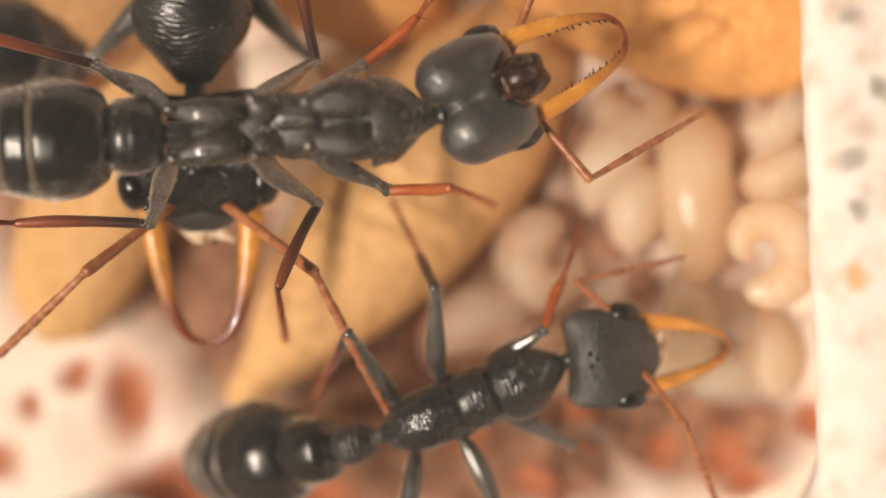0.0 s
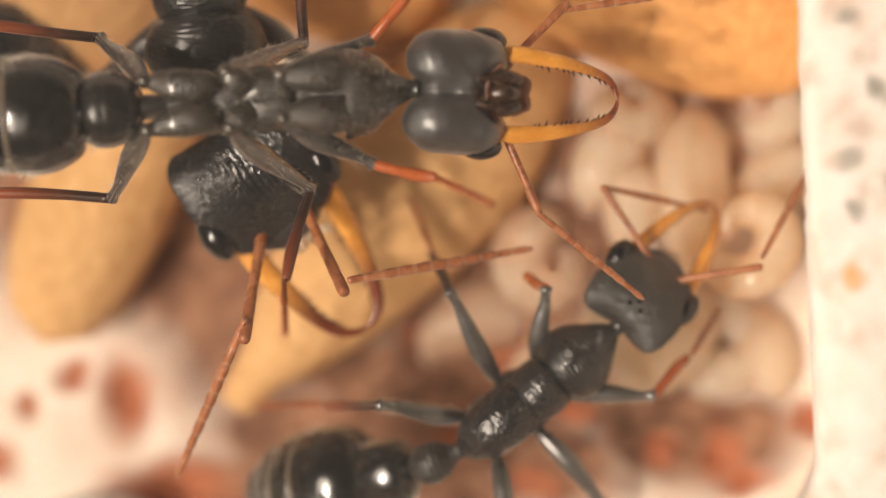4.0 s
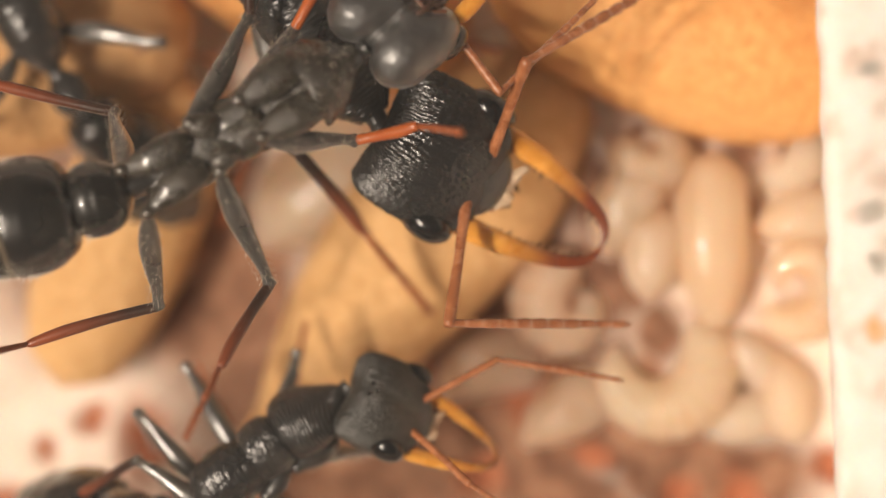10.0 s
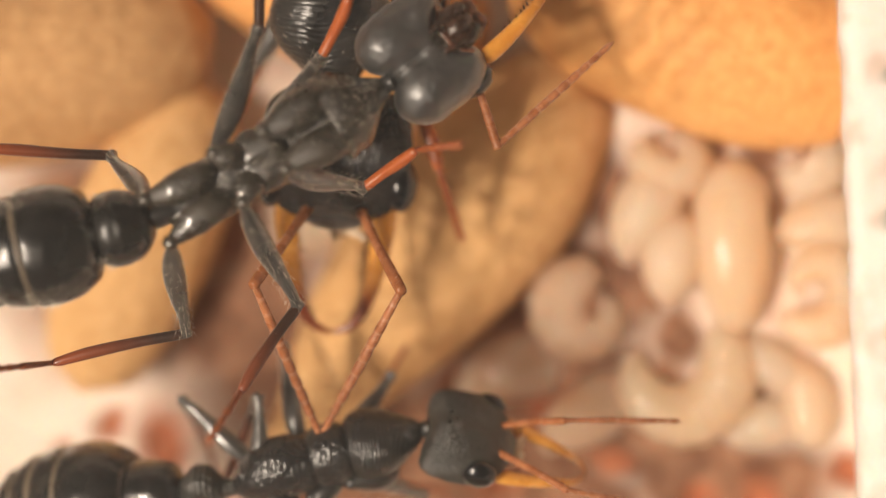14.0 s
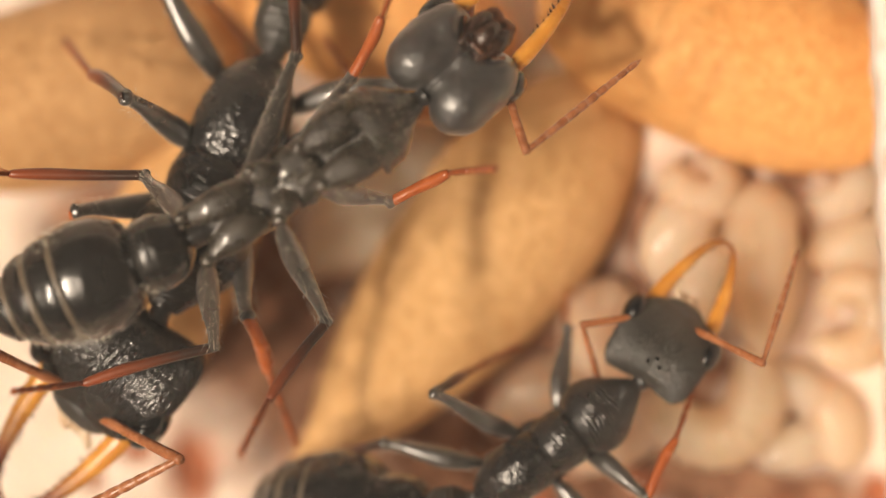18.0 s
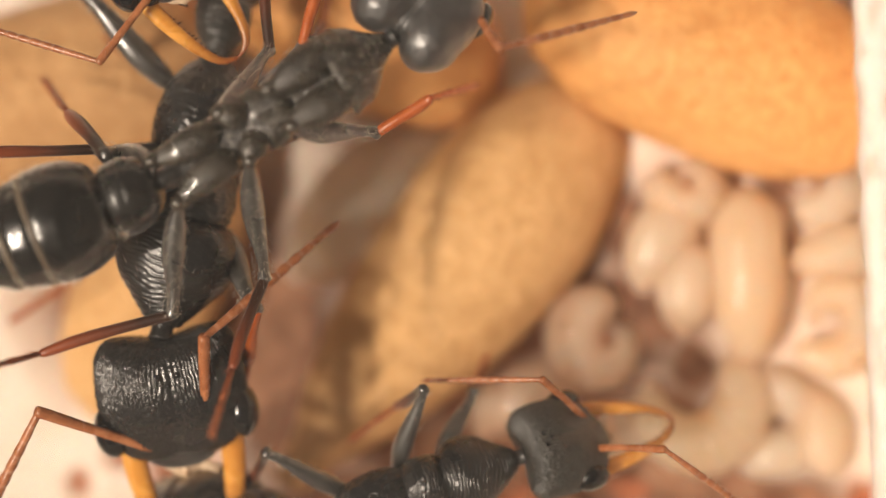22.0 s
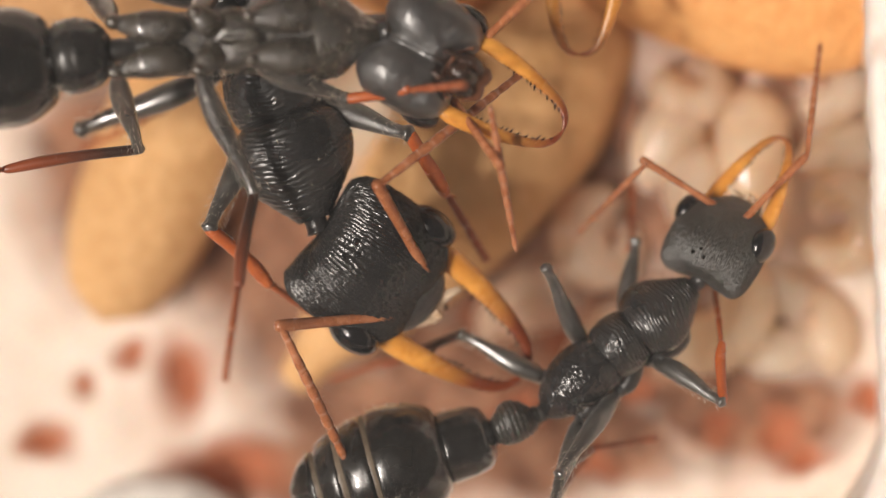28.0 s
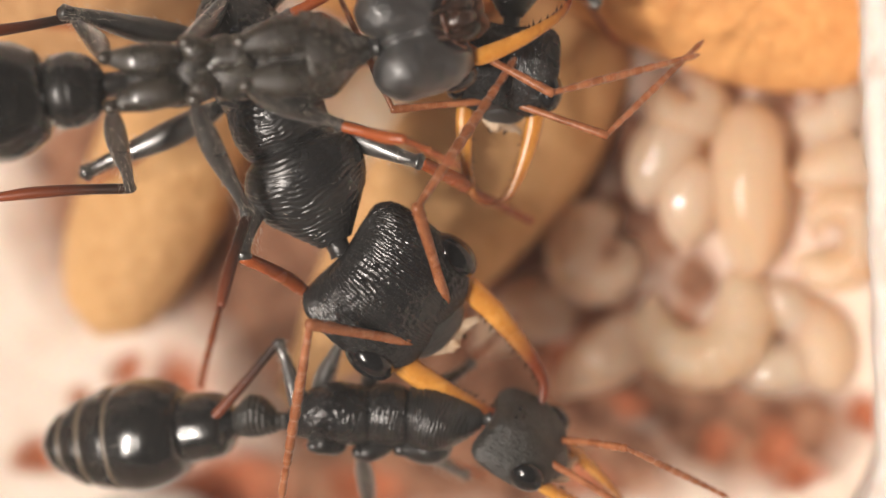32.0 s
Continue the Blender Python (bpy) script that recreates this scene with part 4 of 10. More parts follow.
make_larva(2.40, -2.35, 1.70, 2.48, 0.70, 40, 30, LARVA_DULL, 'half-buried dull larva among the brood')
make_larva(-2.50, 2.55, 0.83, 4.31, 1.34, 20, 35, LARVA_WHITE, 'large whitish larva between the cocoons')
CURLED_LARVA = make_larva(0, 0, 0.9, 4.05, 0.50, 318, 110, LARVA, 'tightly curled cream larva moved by a worker')

# a speckled crumb of plaster at the lower edge
crumb = loft("crumb", [(-1.9, 0, 0.35, 0.2), (-1.5, 0.05, 0.95, 0.5), (-0.4, 0.1, 1.35, 0.75), (0.8, 0.08, 1.25, 0.7), (1.6, 0, 0.8, 0.45), (1.95, 0, 0.3, 0.15)], PEBBLE, 1.0, 30, 5, shape=lambda v: v * (1 + 0.05 * noise.noise(tuple(v * 1.6))))
tagged(new("plaster_crumb", crumb), "grey and white speckled crumb of plaster", "crumb").matrix_world = pose(-0.00735, -0.00668, 0.0004, 0, 0, 4)


# ---- what moves ----
def mm(x, y, z, rx=0, ry=0, rz=0):
    """A pose from millimetres and degrees."""
    return pose(x * MM, y * MM, z * MM, rx, ry, rz)


def hinge(ob):
    """Turns about the place where a part is hinged."""
    x, y, z = ob.location
    return lambda rx, ry, rz: pose(x, y, z, rx, ry, rz)


def motions():
    a = ANT_GLASS
    walk(a, [(0, mm(-2.289,2.292,9.2, 180,0,4.1)), (1, mm(-2.622,2.865,9.2, 180,0,4.8)), (2, mm(-2.692,2.97,9.2, 180,0,5.4)), (3, mm(-2.683,2.788,9.2, 180,0,3.7)), (6, mm(-3.056,2.88,9.2, 180,0,7.1)), (7, mm(-3.375,3.414,9.2, 180,0,13.6)), (8, mm(-3.438,3.236,9.2, 180,0,25.5)), (9, mm(-3.558,3.45,9.2, 180,0,28.5)), (10, mm(-3.701,3.407,9.2, 180,0,32.2)), (11, mm(-3.749,3.514,9.2, 180,0,33.5)), (12, mm(-3.433,2.691,9.2, 180,0,26.6)), (13, mm(-3.653,2.891,9.2, 180,0,31.6)), (14, mm(-3.659,2.928,9.2, 180,0,31.1)), (15, mm(-3.596,2.957,9.2, 180,0,32.2)), (18, mm(-3.643,3.121,9.2, 180,0,32.1)), (19, mm(-3.514,3.339,9.2, 180,0,35.3)), (20, mm(-3.647,3.591,9.2, 180,0,37)), (21, mm(-3.889,3.629,9.2, 180,0,35.1)), (22, mm(-3.893,4.32,9.2, 180,0,32.7)), (23, mm(-3.867,4.219,9.2, 180,0,35.9)), (24, mm(-3.93,4.203,9.2, 180,0,28.1)), (25, mm(-4.229,3.844,9.2, 180,0,18)), (26, mm(-4.366,3.566,9.2, 180,0,11.8)), (29, mm(-4.722,3.371,9.2, 180,0,2.5)), (30, mm(-4.965,3.304,9.2, 180,0,5.8)), (31, mm(-4.951,3.26,9.2, 180,0,5.1)), (32, mm(-4.569,3.268,9.2, 180,0,7.8))])
    h = limb(a, 'head')
    j = hinge(h)
    walk(h, [(0, j(0,-12.7,-20.8)), (1, j(0,-12.7,-14.1)), (2, j(0,-12.7,-11.6)), (3, j(0,-12.7,6.5)), (6, j(0,-12.7,3.7)), (7, j(0,-12.7,-20.1)), (8, j(0,-12.7,-23.6)), (9, j(0,-12.7,-17.7)), (10, j(0,-12.7,-10.6)), (11, j(0,-12.7,-10.4)), (12, j(0,-12.7,-15.1)), (13, j(0,-12.7,-10.1)), (14, j(0,-12.7,-8.1)), (15, j(0,-12.7,-8.2)), (18, j(0,-12.7,-11.8)), (19, j(0,-12.7,-12)), (20, j(0,-12.7,-11.5)), (21, j(0,-12.7,-13.4)), (22, j(0,-12.7,-17)), (23, j(0,-12.7,-9.1)), (24, j(0,-12.7,-18.1)), (25, j(0,-12.7,-18.1)), (26, j(0,-12.7,-0.2)), (29, j(0,-12.7,36.2)), (30, j(0,-12.7,33.2)), (31, j(0,-12.7,7)), (32, j(0,-12.7,-10.1))])
    g = limb(a, 'petiole')
    j = hinge(g)
    walk(g, [(0, j(0,0,0.7)), (1, j(0,0,0.4)), (2, j(0,0,0.8)), (3, j(0,0,-0.5)), (6, j(0,0,2.4)), (7, j(0,1.2,4.5)), (8, j(0,0,5.8)), (9, j(0,0,7.3)), (10, j(0,0,11.1)), (11, j(0,0,12.1)), (12, j(0,0,10.1)), (13, j(0,0,11.1)), (14, j(0,0,10.9)), (15, j(0,0,10.7)), (18, j(0,3.4,6.8)), (19, j(0,1.2,6.7)), (20, j(0,2.6,8.9)), (21, j(0,0,9.8)), (22, j(0,0,6.9)), (23, j(0,0,10.8)), (24, j(0,0,9.7)), (25, j(0,0,4.7)), (26, j(0,0,1.2)), (29, j(0,0,-4.4)), (30, j(0,0,-1.7)), (31, j(0,0,-1)), (32, j(0,0,-1.1))])
    walk(limb(a, 'gaster'), [(0, mm(-3.193,-0.013,-0.12, 0,0,1)), (1, mm(-3.193,-0.009,-0.12, 0,0,0.7)), (2, mm(-3.193,-0.016,-0.12, 0,0,1.2)), (3, mm(-3.193,0.01,-0.12, 0,0,-0.8)), (6, mm(-3.192,-0.049,-0.12, 0,0,3.9)), (7, mm(-3.189,-0.092,-0.095, 0,2,7.3)), (8, mm(-3.187,-0.117,-0.12, 0,0,9.3)), (9, mm(-3.183,-0.147,-0.12, 0,0,11.6)), (10, mm(-3.171,-0.223,-0.12, 0,0,17.7)), (11, mm(-3.167,-0.244,-0.12, 0,0,19.4)), (12, mm(-3.175,-0.204,-0.12, 0,0,16.2)), (13, mm(-3.171,-0.223,-0.12, 0,0,17.7)), (14, mm(-3.172,-0.22,-0.12, 0,0,17.5)), (15, mm(-3.172,-0.216,-0.12, 0,0,17.2)), (18, mm(-3.183,-0.137,-0.05, 0,5.6,11.1)), (19, mm(-3.185,-0.135,-0.095, 0,2,10.7)), (20, mm(-3.178,-0.18,-0.068, 0,4.1,14.4)), (21, mm(-3.176,-0.197,-0.12, 0,0,15.6)), (22, mm(-3.184,-0.14,-0.12, 0,0,11.1)), (23, mm(-3.172,-0.218,-0.12, 0,0,17.3)), (24, mm(-3.176,-0.196,-0.12, 0,0,15.5)), (25, mm(-3.189,-0.094,-0.12, 0,0,7.5)), (26, mm(-3.193,-0.024,-0.12, 0,0,1.9)), (29, mm(-3.189,0.09,-0.12, 0,0,-7.1)), (30, mm(-3.192,0.034,-0.12, 0,0,-2.7)), (31, mm(-3.193,0.02,-0.12, 0,0,-1.6)), (32, mm(-3.193,0.022,-0.12, 0,0,-1.7))])
    g = limb(h, 'antenna', 0)
    j = hinge(g)
    walk(g, [(0, j(0,5.7,76.2)), (1, j(0,11.7,121.6)), (2, j(0,12.9,122.9)), (3, j(0,8.7,61.6)), (6, j(0,14.1,77.1)), (7, j(0,50.3,69.1)), (8, j(0,29.8,92.9)), (9, j(0,18.1,85.5)), (10, j(0,2.1,97)), (11, j(0,5.9,75.2)), (12, j(0,31.9,127.9)), (13, j(0,0,101.7)), (14, j(0,0.1,112.3)), (15, j(0,17.4,120.4)), (18, j(0,7.4,119.2)), (19, j(0,11.6,45.4)), (20, j(0,35.4,50.9)), (21, j(0,35.1,116.6)), (22, j(0,39.2,119.3)), (23, j(0,19.8,112.4)), (24, j(0,33.6,133.7)), (25, j(0,33.4,152.2)), (26, j(0,32.5,161.5)), (29, j(0,45.7,-9.2)), (30, j(0,49.4,12.5)), (31, j(0,14.1,25.6)), (32, j(0,11.2,47.9))])
    walk(limb(h, 'flagellum', 0), [(0, mm(2.14,2.234,0.08, 0,-10.9,-4.9)), (1, mm(0.698,1.979,-0.119, 0,-19.4,68.6)), (2, mm(0.666,1.949,-0.161, 0,-12.4,27.9)), (3, mm(2.589,2.047,-0.022, 0,-12.1,25)), (6, mm(2.101,2.194,-0.198, 0,-17.3,58.3)), (7, mm(2.123,1.524,-1.209, 0,-13.6,37.3)), (8, mm(1.599,2.041,-0.687, 0,-11.7,20.5)), (9, mm(1.83,2.197,-0.328, 0,-11.2,-11.8)), (10, mm(1.45,2.283,0.199, 0,-10.9,-2.1)), (11, mm(2.175,2.224,0.072, 0,-11.7,-19.9)), (12, mm(0.681,1.662,-0.748, 0,-10.9,-3.1)), (13, mm(1.294,2.258,0.27, 0,-10.9,-5.1)), (14, mm(0.954,2.154,0.266, 0,10.1,-2.9)), (15, mm(0.757,1.958,-0.306, 0,-7.6,4.6)), (18, mm(0.753,2.04,0.024, 0,-4.2,4.8)), (19, mm(3.009,1.716,-0.116, 0,-12.4,-27.7)), (20, mm(2.674,1.591,-0.845, 0,-11.1,-11.6)), (21, mm(0.98,1.782,-0.836, 0,-11,8.1)), (22, mm(0.955,1.675,-0.946, 0,-12.8,31.1)), (23, mm(0.994,2.048,-0.381, 0,-12,24)), (24, mm(0.578,1.533,-0.795, 0,-16,51.8)), (25, mm(0.264,1.122,-0.79, 0,-16.2,52.6)), (26, mm(0.146,0.889,-0.763, 0,-18.8,65.5)), (29, mm(3.012,0.159,-1.106, 0,-11.5,17.5)), (30, mm(2.906,0.646,-1.191, 0,-13.7,-37.9)), (31, mm(3.368,1.181,-0.197, 0,-13.6,36.9)), (32, mm(2.95,1.775,-0.103, 0,5.9,3.1))])
    g = limb(h, 'antenna', 1)
    j = hinge(g)
    walk(g, [(0, j(0,11.5,-46.1)), (1, j(0,47.7,-48.6)), (2, j(0,-10,-47.3)), (3, j(0,-10,-38)), (6, j(0,24.3,-74.5)), (7, j(0,56.3,23.3)), (8, j(0,-10,-46.9)), (9, j(0,-10,-38.2)), (10, j(0,-10,-59)), (11, j(0,-10,-46.7)), (12, j(0,-10,-38.4)), (13, j(0,-10,-59)), (14, j(0,54.7,-40.6)), (15, j(0,45.4,-62.2)), (18, j(0,-10,-38.6)), (19, j(0,-10,-59.2)), (20, j(0,-10,-46.1)), (21, j(0,-10,-38.7)), (22, j(0,-10,-59.3)), (23, j(0,-10,-45.9)), (24, j(0,-10,-38.9)), (25, j(0,55.8,30.6)), (26, j(0,54.2,-44.5)), (29, j(0,28.9,-79)), (30, j(0,7.9,-65.7)), (31, j(0,13.2,-33.8)), (32, j(0,23.4,-12.6))])
    walk(limb(h, 'flagellum', 1), [(0, mm(2.993,-1.732,-0.113, 0,-10.9,1.5)), (1, mm(2.541,-1.346,-1.152, 0,-10.9,-3.8)), (2, mm(2.97,-1.767,0.604, 0,12,7.3)), (3, mm(3.178,-1.541,0.604, 0,12,-2)), (6, mm(2.155,-2.064,-0.521, 0,-11.5,-17.2)), (7, mm(2.664,0.047,-1.331, 0,-11,8.5)), (8, mm(2.98,-1.758,0.604, 0,12,6.9)), (9, mm(3.173,-1.547,0.604, 0,12,-1.8)), (10, mm(2.662,-1.998,0.604, 0,12,19)), (11, mm(2.984,-1.753,0.604, 0,12,6.7)), (12, mm(3.171,-1.55,0.604, 0,12,-1.6)), (13, mm(2.66,-1.999,0.604, 0,12,19)), (14, mm(2.528,-1.098,-1.3, 0,-10.9,5.8)), (15, mm(2.314,-1.57,-1.099, 0,-10.9,-4.3)), (18, mm(3.165,-1.557,0.604, 0,12,-1.4)), (19, mm(2.655,-2.002,0.604, 0,12,19.2)), (20, mm(2.999,-1.74,0.604, 0,12,6.1)), (21, mm(3.163,-1.56,0.604, 0,12,-1.3)), (22, mm(2.653,-2.003,0.604, 0,12,19.3)), (23, mm(3.003,-1.735,0.604, 0,12,5.9)), (24, mm(3.16,-1.563,0.604, 0,12,-1.1)), (25, mm(2.616,0.176,-1.32, 0,-11.1,-9.7)), (26, mm(2.487,-1.162,-1.291, 0,-12,-23.2)), (29, mm(2.007,-2.028,-0.659, 0,-17.8,-61)), (30, mm(2.47,-2.111,0.005, 0,-16.4,-53.9)), (31, mm(3.242,-1.416,-0.169, 0,-12.4,-27.2)), (32, mm(3.408,-0.76,-0.492, 0,-11,-6.4))])
    g = limb(a, 'leg', 0)
    j = hinge(g)
    walk(g, [(0, j(0,-34.6,32.8)), (1, j(0,-2.6,30.6)), (2, j(0,-2.6,31.8)), (3, j(0,-23.9,30.8)), (6, j(0,-20.4,29.8)), (7, j(0,-24.4,33.7)), (8, j(0,-41.5,24.7)), (9, j(0,-39.9,33.6)), (10, j(0,-32.8,32.6)), (11, j(0,-34.5,37.9)), (12, j(0,-42.7,22.3)), (13, j(0,-42.4,44.9)), (14, j(0,-44.3,43.1)), (15, j(0,-46.4,40.7)), (18, j(0,-49.8,43.9)), (19, j(0,-47.6,46.9)), (20, j(0,-42.3,38.4)), (21, j(0,-39.7,35.9)), (22, j(0,-38.8,34.5)), (23, j(0,-38.2,35.5)), (24, j(0,-37.7,31.8)), (25, j(0,-24.9,21.3)), (26, j(0,-4.4,20.3)), (29, j(0,-29.5,27.6)), (30, j(0,-22.1,29.2)), (31, j(0,-2.6,34.7)), (32, j(0,-21.4,30))])
    t = limb(g, 'tibia')
    j = hinge(t)
    walk(t, [(0, j(0,53.9,-49.9)), (1, j(0,29.2,-12.2)), (2, j(0,29.3,-11.3)), (3, j(0,49.3,-22.8)), (6, j(0,47,-8.9)), (7, j(0,42.4,-57.4)), (8, j(0,67.4,-18.3)), (9, j(0,62.7,-38)), (10, j(0,58.2,-21.7)), (11, j(0,58.3,-32.1)), (12, j(0,60.7,-54.8)), (13, j(0,52.3,-71)), (14, j(0,48.4,-79.3)), (15, j(0,55.9,-72.6)), (18, j(0,56.1,-78.5)), (19, j(0,44.6,-87.4)), (20, j(0,50.2,-74.1)), (21, j(0,53.3,-64)), (22, j(0,55,-58.4)), (23, j(0,57.3,-50.8)), (24, j(0,54.2,-57.5)), (25, j(0,38.9,-44.7)), (26, j(0,25.9,-39.9)), (29, j(0,53.4,-32.4)), (30, j(0,48.3,-15.4)), (31, j(0,29.3,9.1)), (32, j(0,42.7,-11.8))])
    walk(limb(g, 'tarsus'), [(0, mm(2.511,-0.608,-1.091, 0,82.9,-167.9)), (1, mm(3.151,-0.249,-0.66, 0,23.7,6)), (2, mm(3.155,-0.231,-0.66, 0,23.7,6.1)), (3, mm(2.812,-0.341,-1.023, 0,74.4,1.5)), (6, mm(2.91,-0.143,-0.987, 0,65.6,2.7)), (7, mm(2.536,-0.84,-0.911, 0,73.6,-39.3)), (8, mm(2.493,-0.163,-1.246, 0,76.2,-175.9)), (9, mm(2.487,-0.381,-1.2, 0,77.7,172.3)), (10, mm(2.661,-0.263,-1.148, 0,81.5,131.8)), (11, mm(2.6,-0.377,-1.149, 0,82.4,154.8)), (12, mm(2.38,-0.54,-1.178, 0,75,176.3)), (13, mm(2.269,-0.781,-1.068, 0,69.1,-144.1)), (14, mm(2.166,-0.88,-1.01, 0,71.4,-157.9)), (15, mm(2.226,-0.722,-1.118, 0,69,-158.4)), (18, mm(2.15,-0.739,-1.12, 0,66.3,-163.3)), (19, mm(2.044,-0.96,-0.949, 0,50.8,-140.9)), (20, mm(2.237,-0.83,-1.038, 0,68.6,-143.2)), (21, mm(2.354,-0.725,-1.082, 0,70.8,-138.8)), (22, mm(2.406,-0.66,-1.106, 0,77.6,-156.6)), (23, mm(2.461,-0.565,-1.136, 0,77.7,-152.9)), (24, mm(2.424,-0.666,-1.095, 0,78.2,-151.9)), (25, mm(2.746,-0.739,-0.848, 0,78.4,-77.9)), (26, mm(2.931,-0.78,-0.59, 0,30.1,-43.5)), (29, mm(2.68,-0.432,-1.083, 0,89.2,-68)), (30, mm(2.866,-0.238,-1.008, 0,68.7,-25.7)), (31, mm(3.163,0.185,-0.66, 0,23.5,22.5)), (32, mm(2.971,-0.204,-0.916, 0,73.3,15))])
    g = limb(a, 'leg', 1)
    j = hinge(g)
    walk(g, [(0, j(0,-49.6,-32.6)), (1, j(0,-31.5,-23.1)), (2, j(0,-31.1,-21.3)), (3, j(0,-25.3,-18)), (6, j(0,-29.2,-22.6)), (7, j(0,-34.5,-26.5)), (8, j(0,-42.2,-35.8)), (9, j(0,-42,-29.9)), (10, j(0,-32.9,-22.2)), (11, j(0,-36.1,-17.9)), (12, j(0,-38.6,-32.8)), (13, j(0,-17.2,-19.9)), (14, j(0,-27.8,-22.8)), (15, j(0,-20.7,-22.8)), (18, j(0,-33,-22.7)), (19, j(0,-42,-28.6)), (20, j(0,-48.3,-32.3)), (21, j(0,-43.4,-36.5)), (22, j(0,-58.2,-24.8)), (23, j(0,-55.6,-30.8)), (24, j(0,-53.5,-46.6)), (25, j(0,-58.2,-39.3)), (26, j(0,-58.2,-43)), (29, j(0,-55.3,-53.7)), (30, j(0,-46.3,-46)), (31, j(0,-45.8,-44.4)), (32, j(0,-58.2,-29.3))])
    t = limb(g, 'tibia')
    j = hinge(t)
    walk(t, [(0, j(0,51.9,-7.8)), (1, j(0,56,-28.6)), (2, j(0,54.6,-33.9)), (3, j(0,46.2,-47)), (6, j(0,55.4,-13.3)), (7, j(0,53.7,-50.1)), (8, j(0,68.4,14.2)), (9, j(0,68.7,3.5)), (10, j(0,59.2,-12.9)), (11, j(0,62.4,-13.7)), (12, j(0,65.1,-9.2)), (13, j(0,43.4,-16.6)), (14, j(0,54,-14.2)), (15, j(0,23,-10)), (18, j(0,59.3,-12.6)), (19, j(0,68.6,6.1)), (20, j(0,73.6,26.4)), (21, j(0,66,40.1)), (22, j(0,75.4,-73.8)), (23, j(0,82,-18.8)), (24, j(0,79.3,26)), (25, j(0,75.3,-73.9)), (26, j(0,74.1,-75.9)), (29, j(0,82,-0.7)), (30, j(0,73,1.7)), (31, j(0,72,-15.7)), (32, j(0,80.8,59.1))])
    walk(limb(g, 'tarsus'), [(0, mm(2.825,-0.112,-1.063, 0,66.9,-165.2)), (1, mm(2.663,-0.361,-1.119, 0,71.9,-117.3)), (2, mm(2.649,-0.436,-1.1, 0,78.1,-116.1)), (3, mm(2.638,-0.683,-0.974, 0,65.2,-83)), (6, mm(2.746,-0.176,-1.112, 0,85.9,-75.4)), (7, mm(2.512,-0.612,-1.089, 0,79.2,-135)), (8, mm(2.481,0.122,-1.256, 0,74.1,159.7)), (9, mm(2.49,0.03,-1.258, 0,75.6,172.7)), (10, mm(2.674,-0.155,-1.16, 0,82.9,-140.8)), (11, mm(2.608,-0.149,-1.196, 0,81.4,-167.3)), (12, mm(2.561,-0.09,-1.224, 0,75.9,146.5)), (13, mm(2.94,-0.28,-0.928, 0,57.6,-7.4)), (14, mm(2.769,-0.195,-1.092, 0,78.9,-73.5)), (15, mm(3.224,-0.215,-0.527, 0,80.4,-50.7)), (18, mm(2.672,-0.15,-1.161, 0,82.9,-141.7)), (19, mm(2.489,0.052,-1.257, 0,75.1,166)), (20, mm(2.34,0.169,-1.295, 0,68.4,166)), (21, mm(2.42,0.355,-1.233, 0,69.8,148.7)), (22, mm(2.095,-0.327,-1.306, 0,59.5,177.7)), (23, mm(2.178,-0.061,-1.337, 0,61.9,174.1)), (24, mm(2.225,0.11,-1.327, 0,61.7,161.7)), (25, mm(2.095,-0.329,-1.306, 0,59,171.7)), (26, mm(2.09,-0.359,-1.298, 0,58.8,170.8)), (29, mm(2.188,-0.002,-1.337, 0,61,165.9)), (30, mm(2.395,0.012,-1.291, 0,70.6,166)), (31, mm(2.401,-0.113,-1.284, 0,71.4,168.6)), (32, mm(2.111,0.186,-1.333, 0,59.5,177.5))])
    g = limb(a, 'leg', 2)
    j = hinge(g)
    walk(g, [(0, j(0,-58.2,43)), (1, j(0,-48.2,48.9)), (2, j(0,-46.4,50.9)), (3, j(0,-45.6,41.4)), (6, j(0,-46.1,46.5)), (7, j(0,-16.5,91)), (8, j(0,-30.4,96)), (9, j(0,-28.2,100.2)), (10, j(0,-29,99.8)), (11, j(0,-25.7,101.3)), (12, j(0,-39.9,87.6)), (13, j(0,-34.5,92.4)), (14, j(0,-33.7,94.8)), (15, j(0,-37.4,97.7)), (18, j(0,-35.7,99)), (19, j(0,-31.9,108.9)), (20, j(0,-28.6,111.7)), (21, j(0,-31.4,108.5)), (22, j(0,-32.4,117.2)), (23, j(0,-29,119.8)), (24, j(0,-16.9,109.2)), (25, j(0,-24,89.3)), (26, j(0,-23.7,77.8)), (29, j(0,-16.5,69.6)), (30, j(0,-20.8,72.8)), (31, j(0,-24.6,69.8)), (32, j(0,-26,74))])
    t = limb(g, 'tibia')
    j = hinge(t)
    walk(t, [(0, j(0,25.6,106.9)), (1, j(0,37,90.7)), (2, j(0,32.8,79.4)), (3, j(0,33.5,96.2)), (6, j(0,39.2,91.2)), (7, j(0,39.5,43.1)), (8, j(0,44.1,65.5)), (9, j(0,44.8,59.3)), (10, j(0,41.3,69.5)), (11, j(0,40.2,66.5)), (12, j(0,35.3,85.4)), (13, j(0,36.8,84.6)), (14, j(0,30.5,73.6)), (15, j(0,40.3,82.2)), (18, j(0,39,82.3)), (19, j(0,44,68.4)), (20, j(0,42.7,65.4)), (21, j(0,46.2,62.6)), (22, j(0,54.8,38.7)), (23, j(0,52.5,34.1)), (24, j(0,42.4,24.5)), (25, j(0,46.6,40.4)), (26, j(0,43.8,50.6)), (29, j(0,41,33.9)), (30, j(0,44.5,35.7)), (31, j(0,45.5,47.1)), (32, j(0,45.4,51.7))])
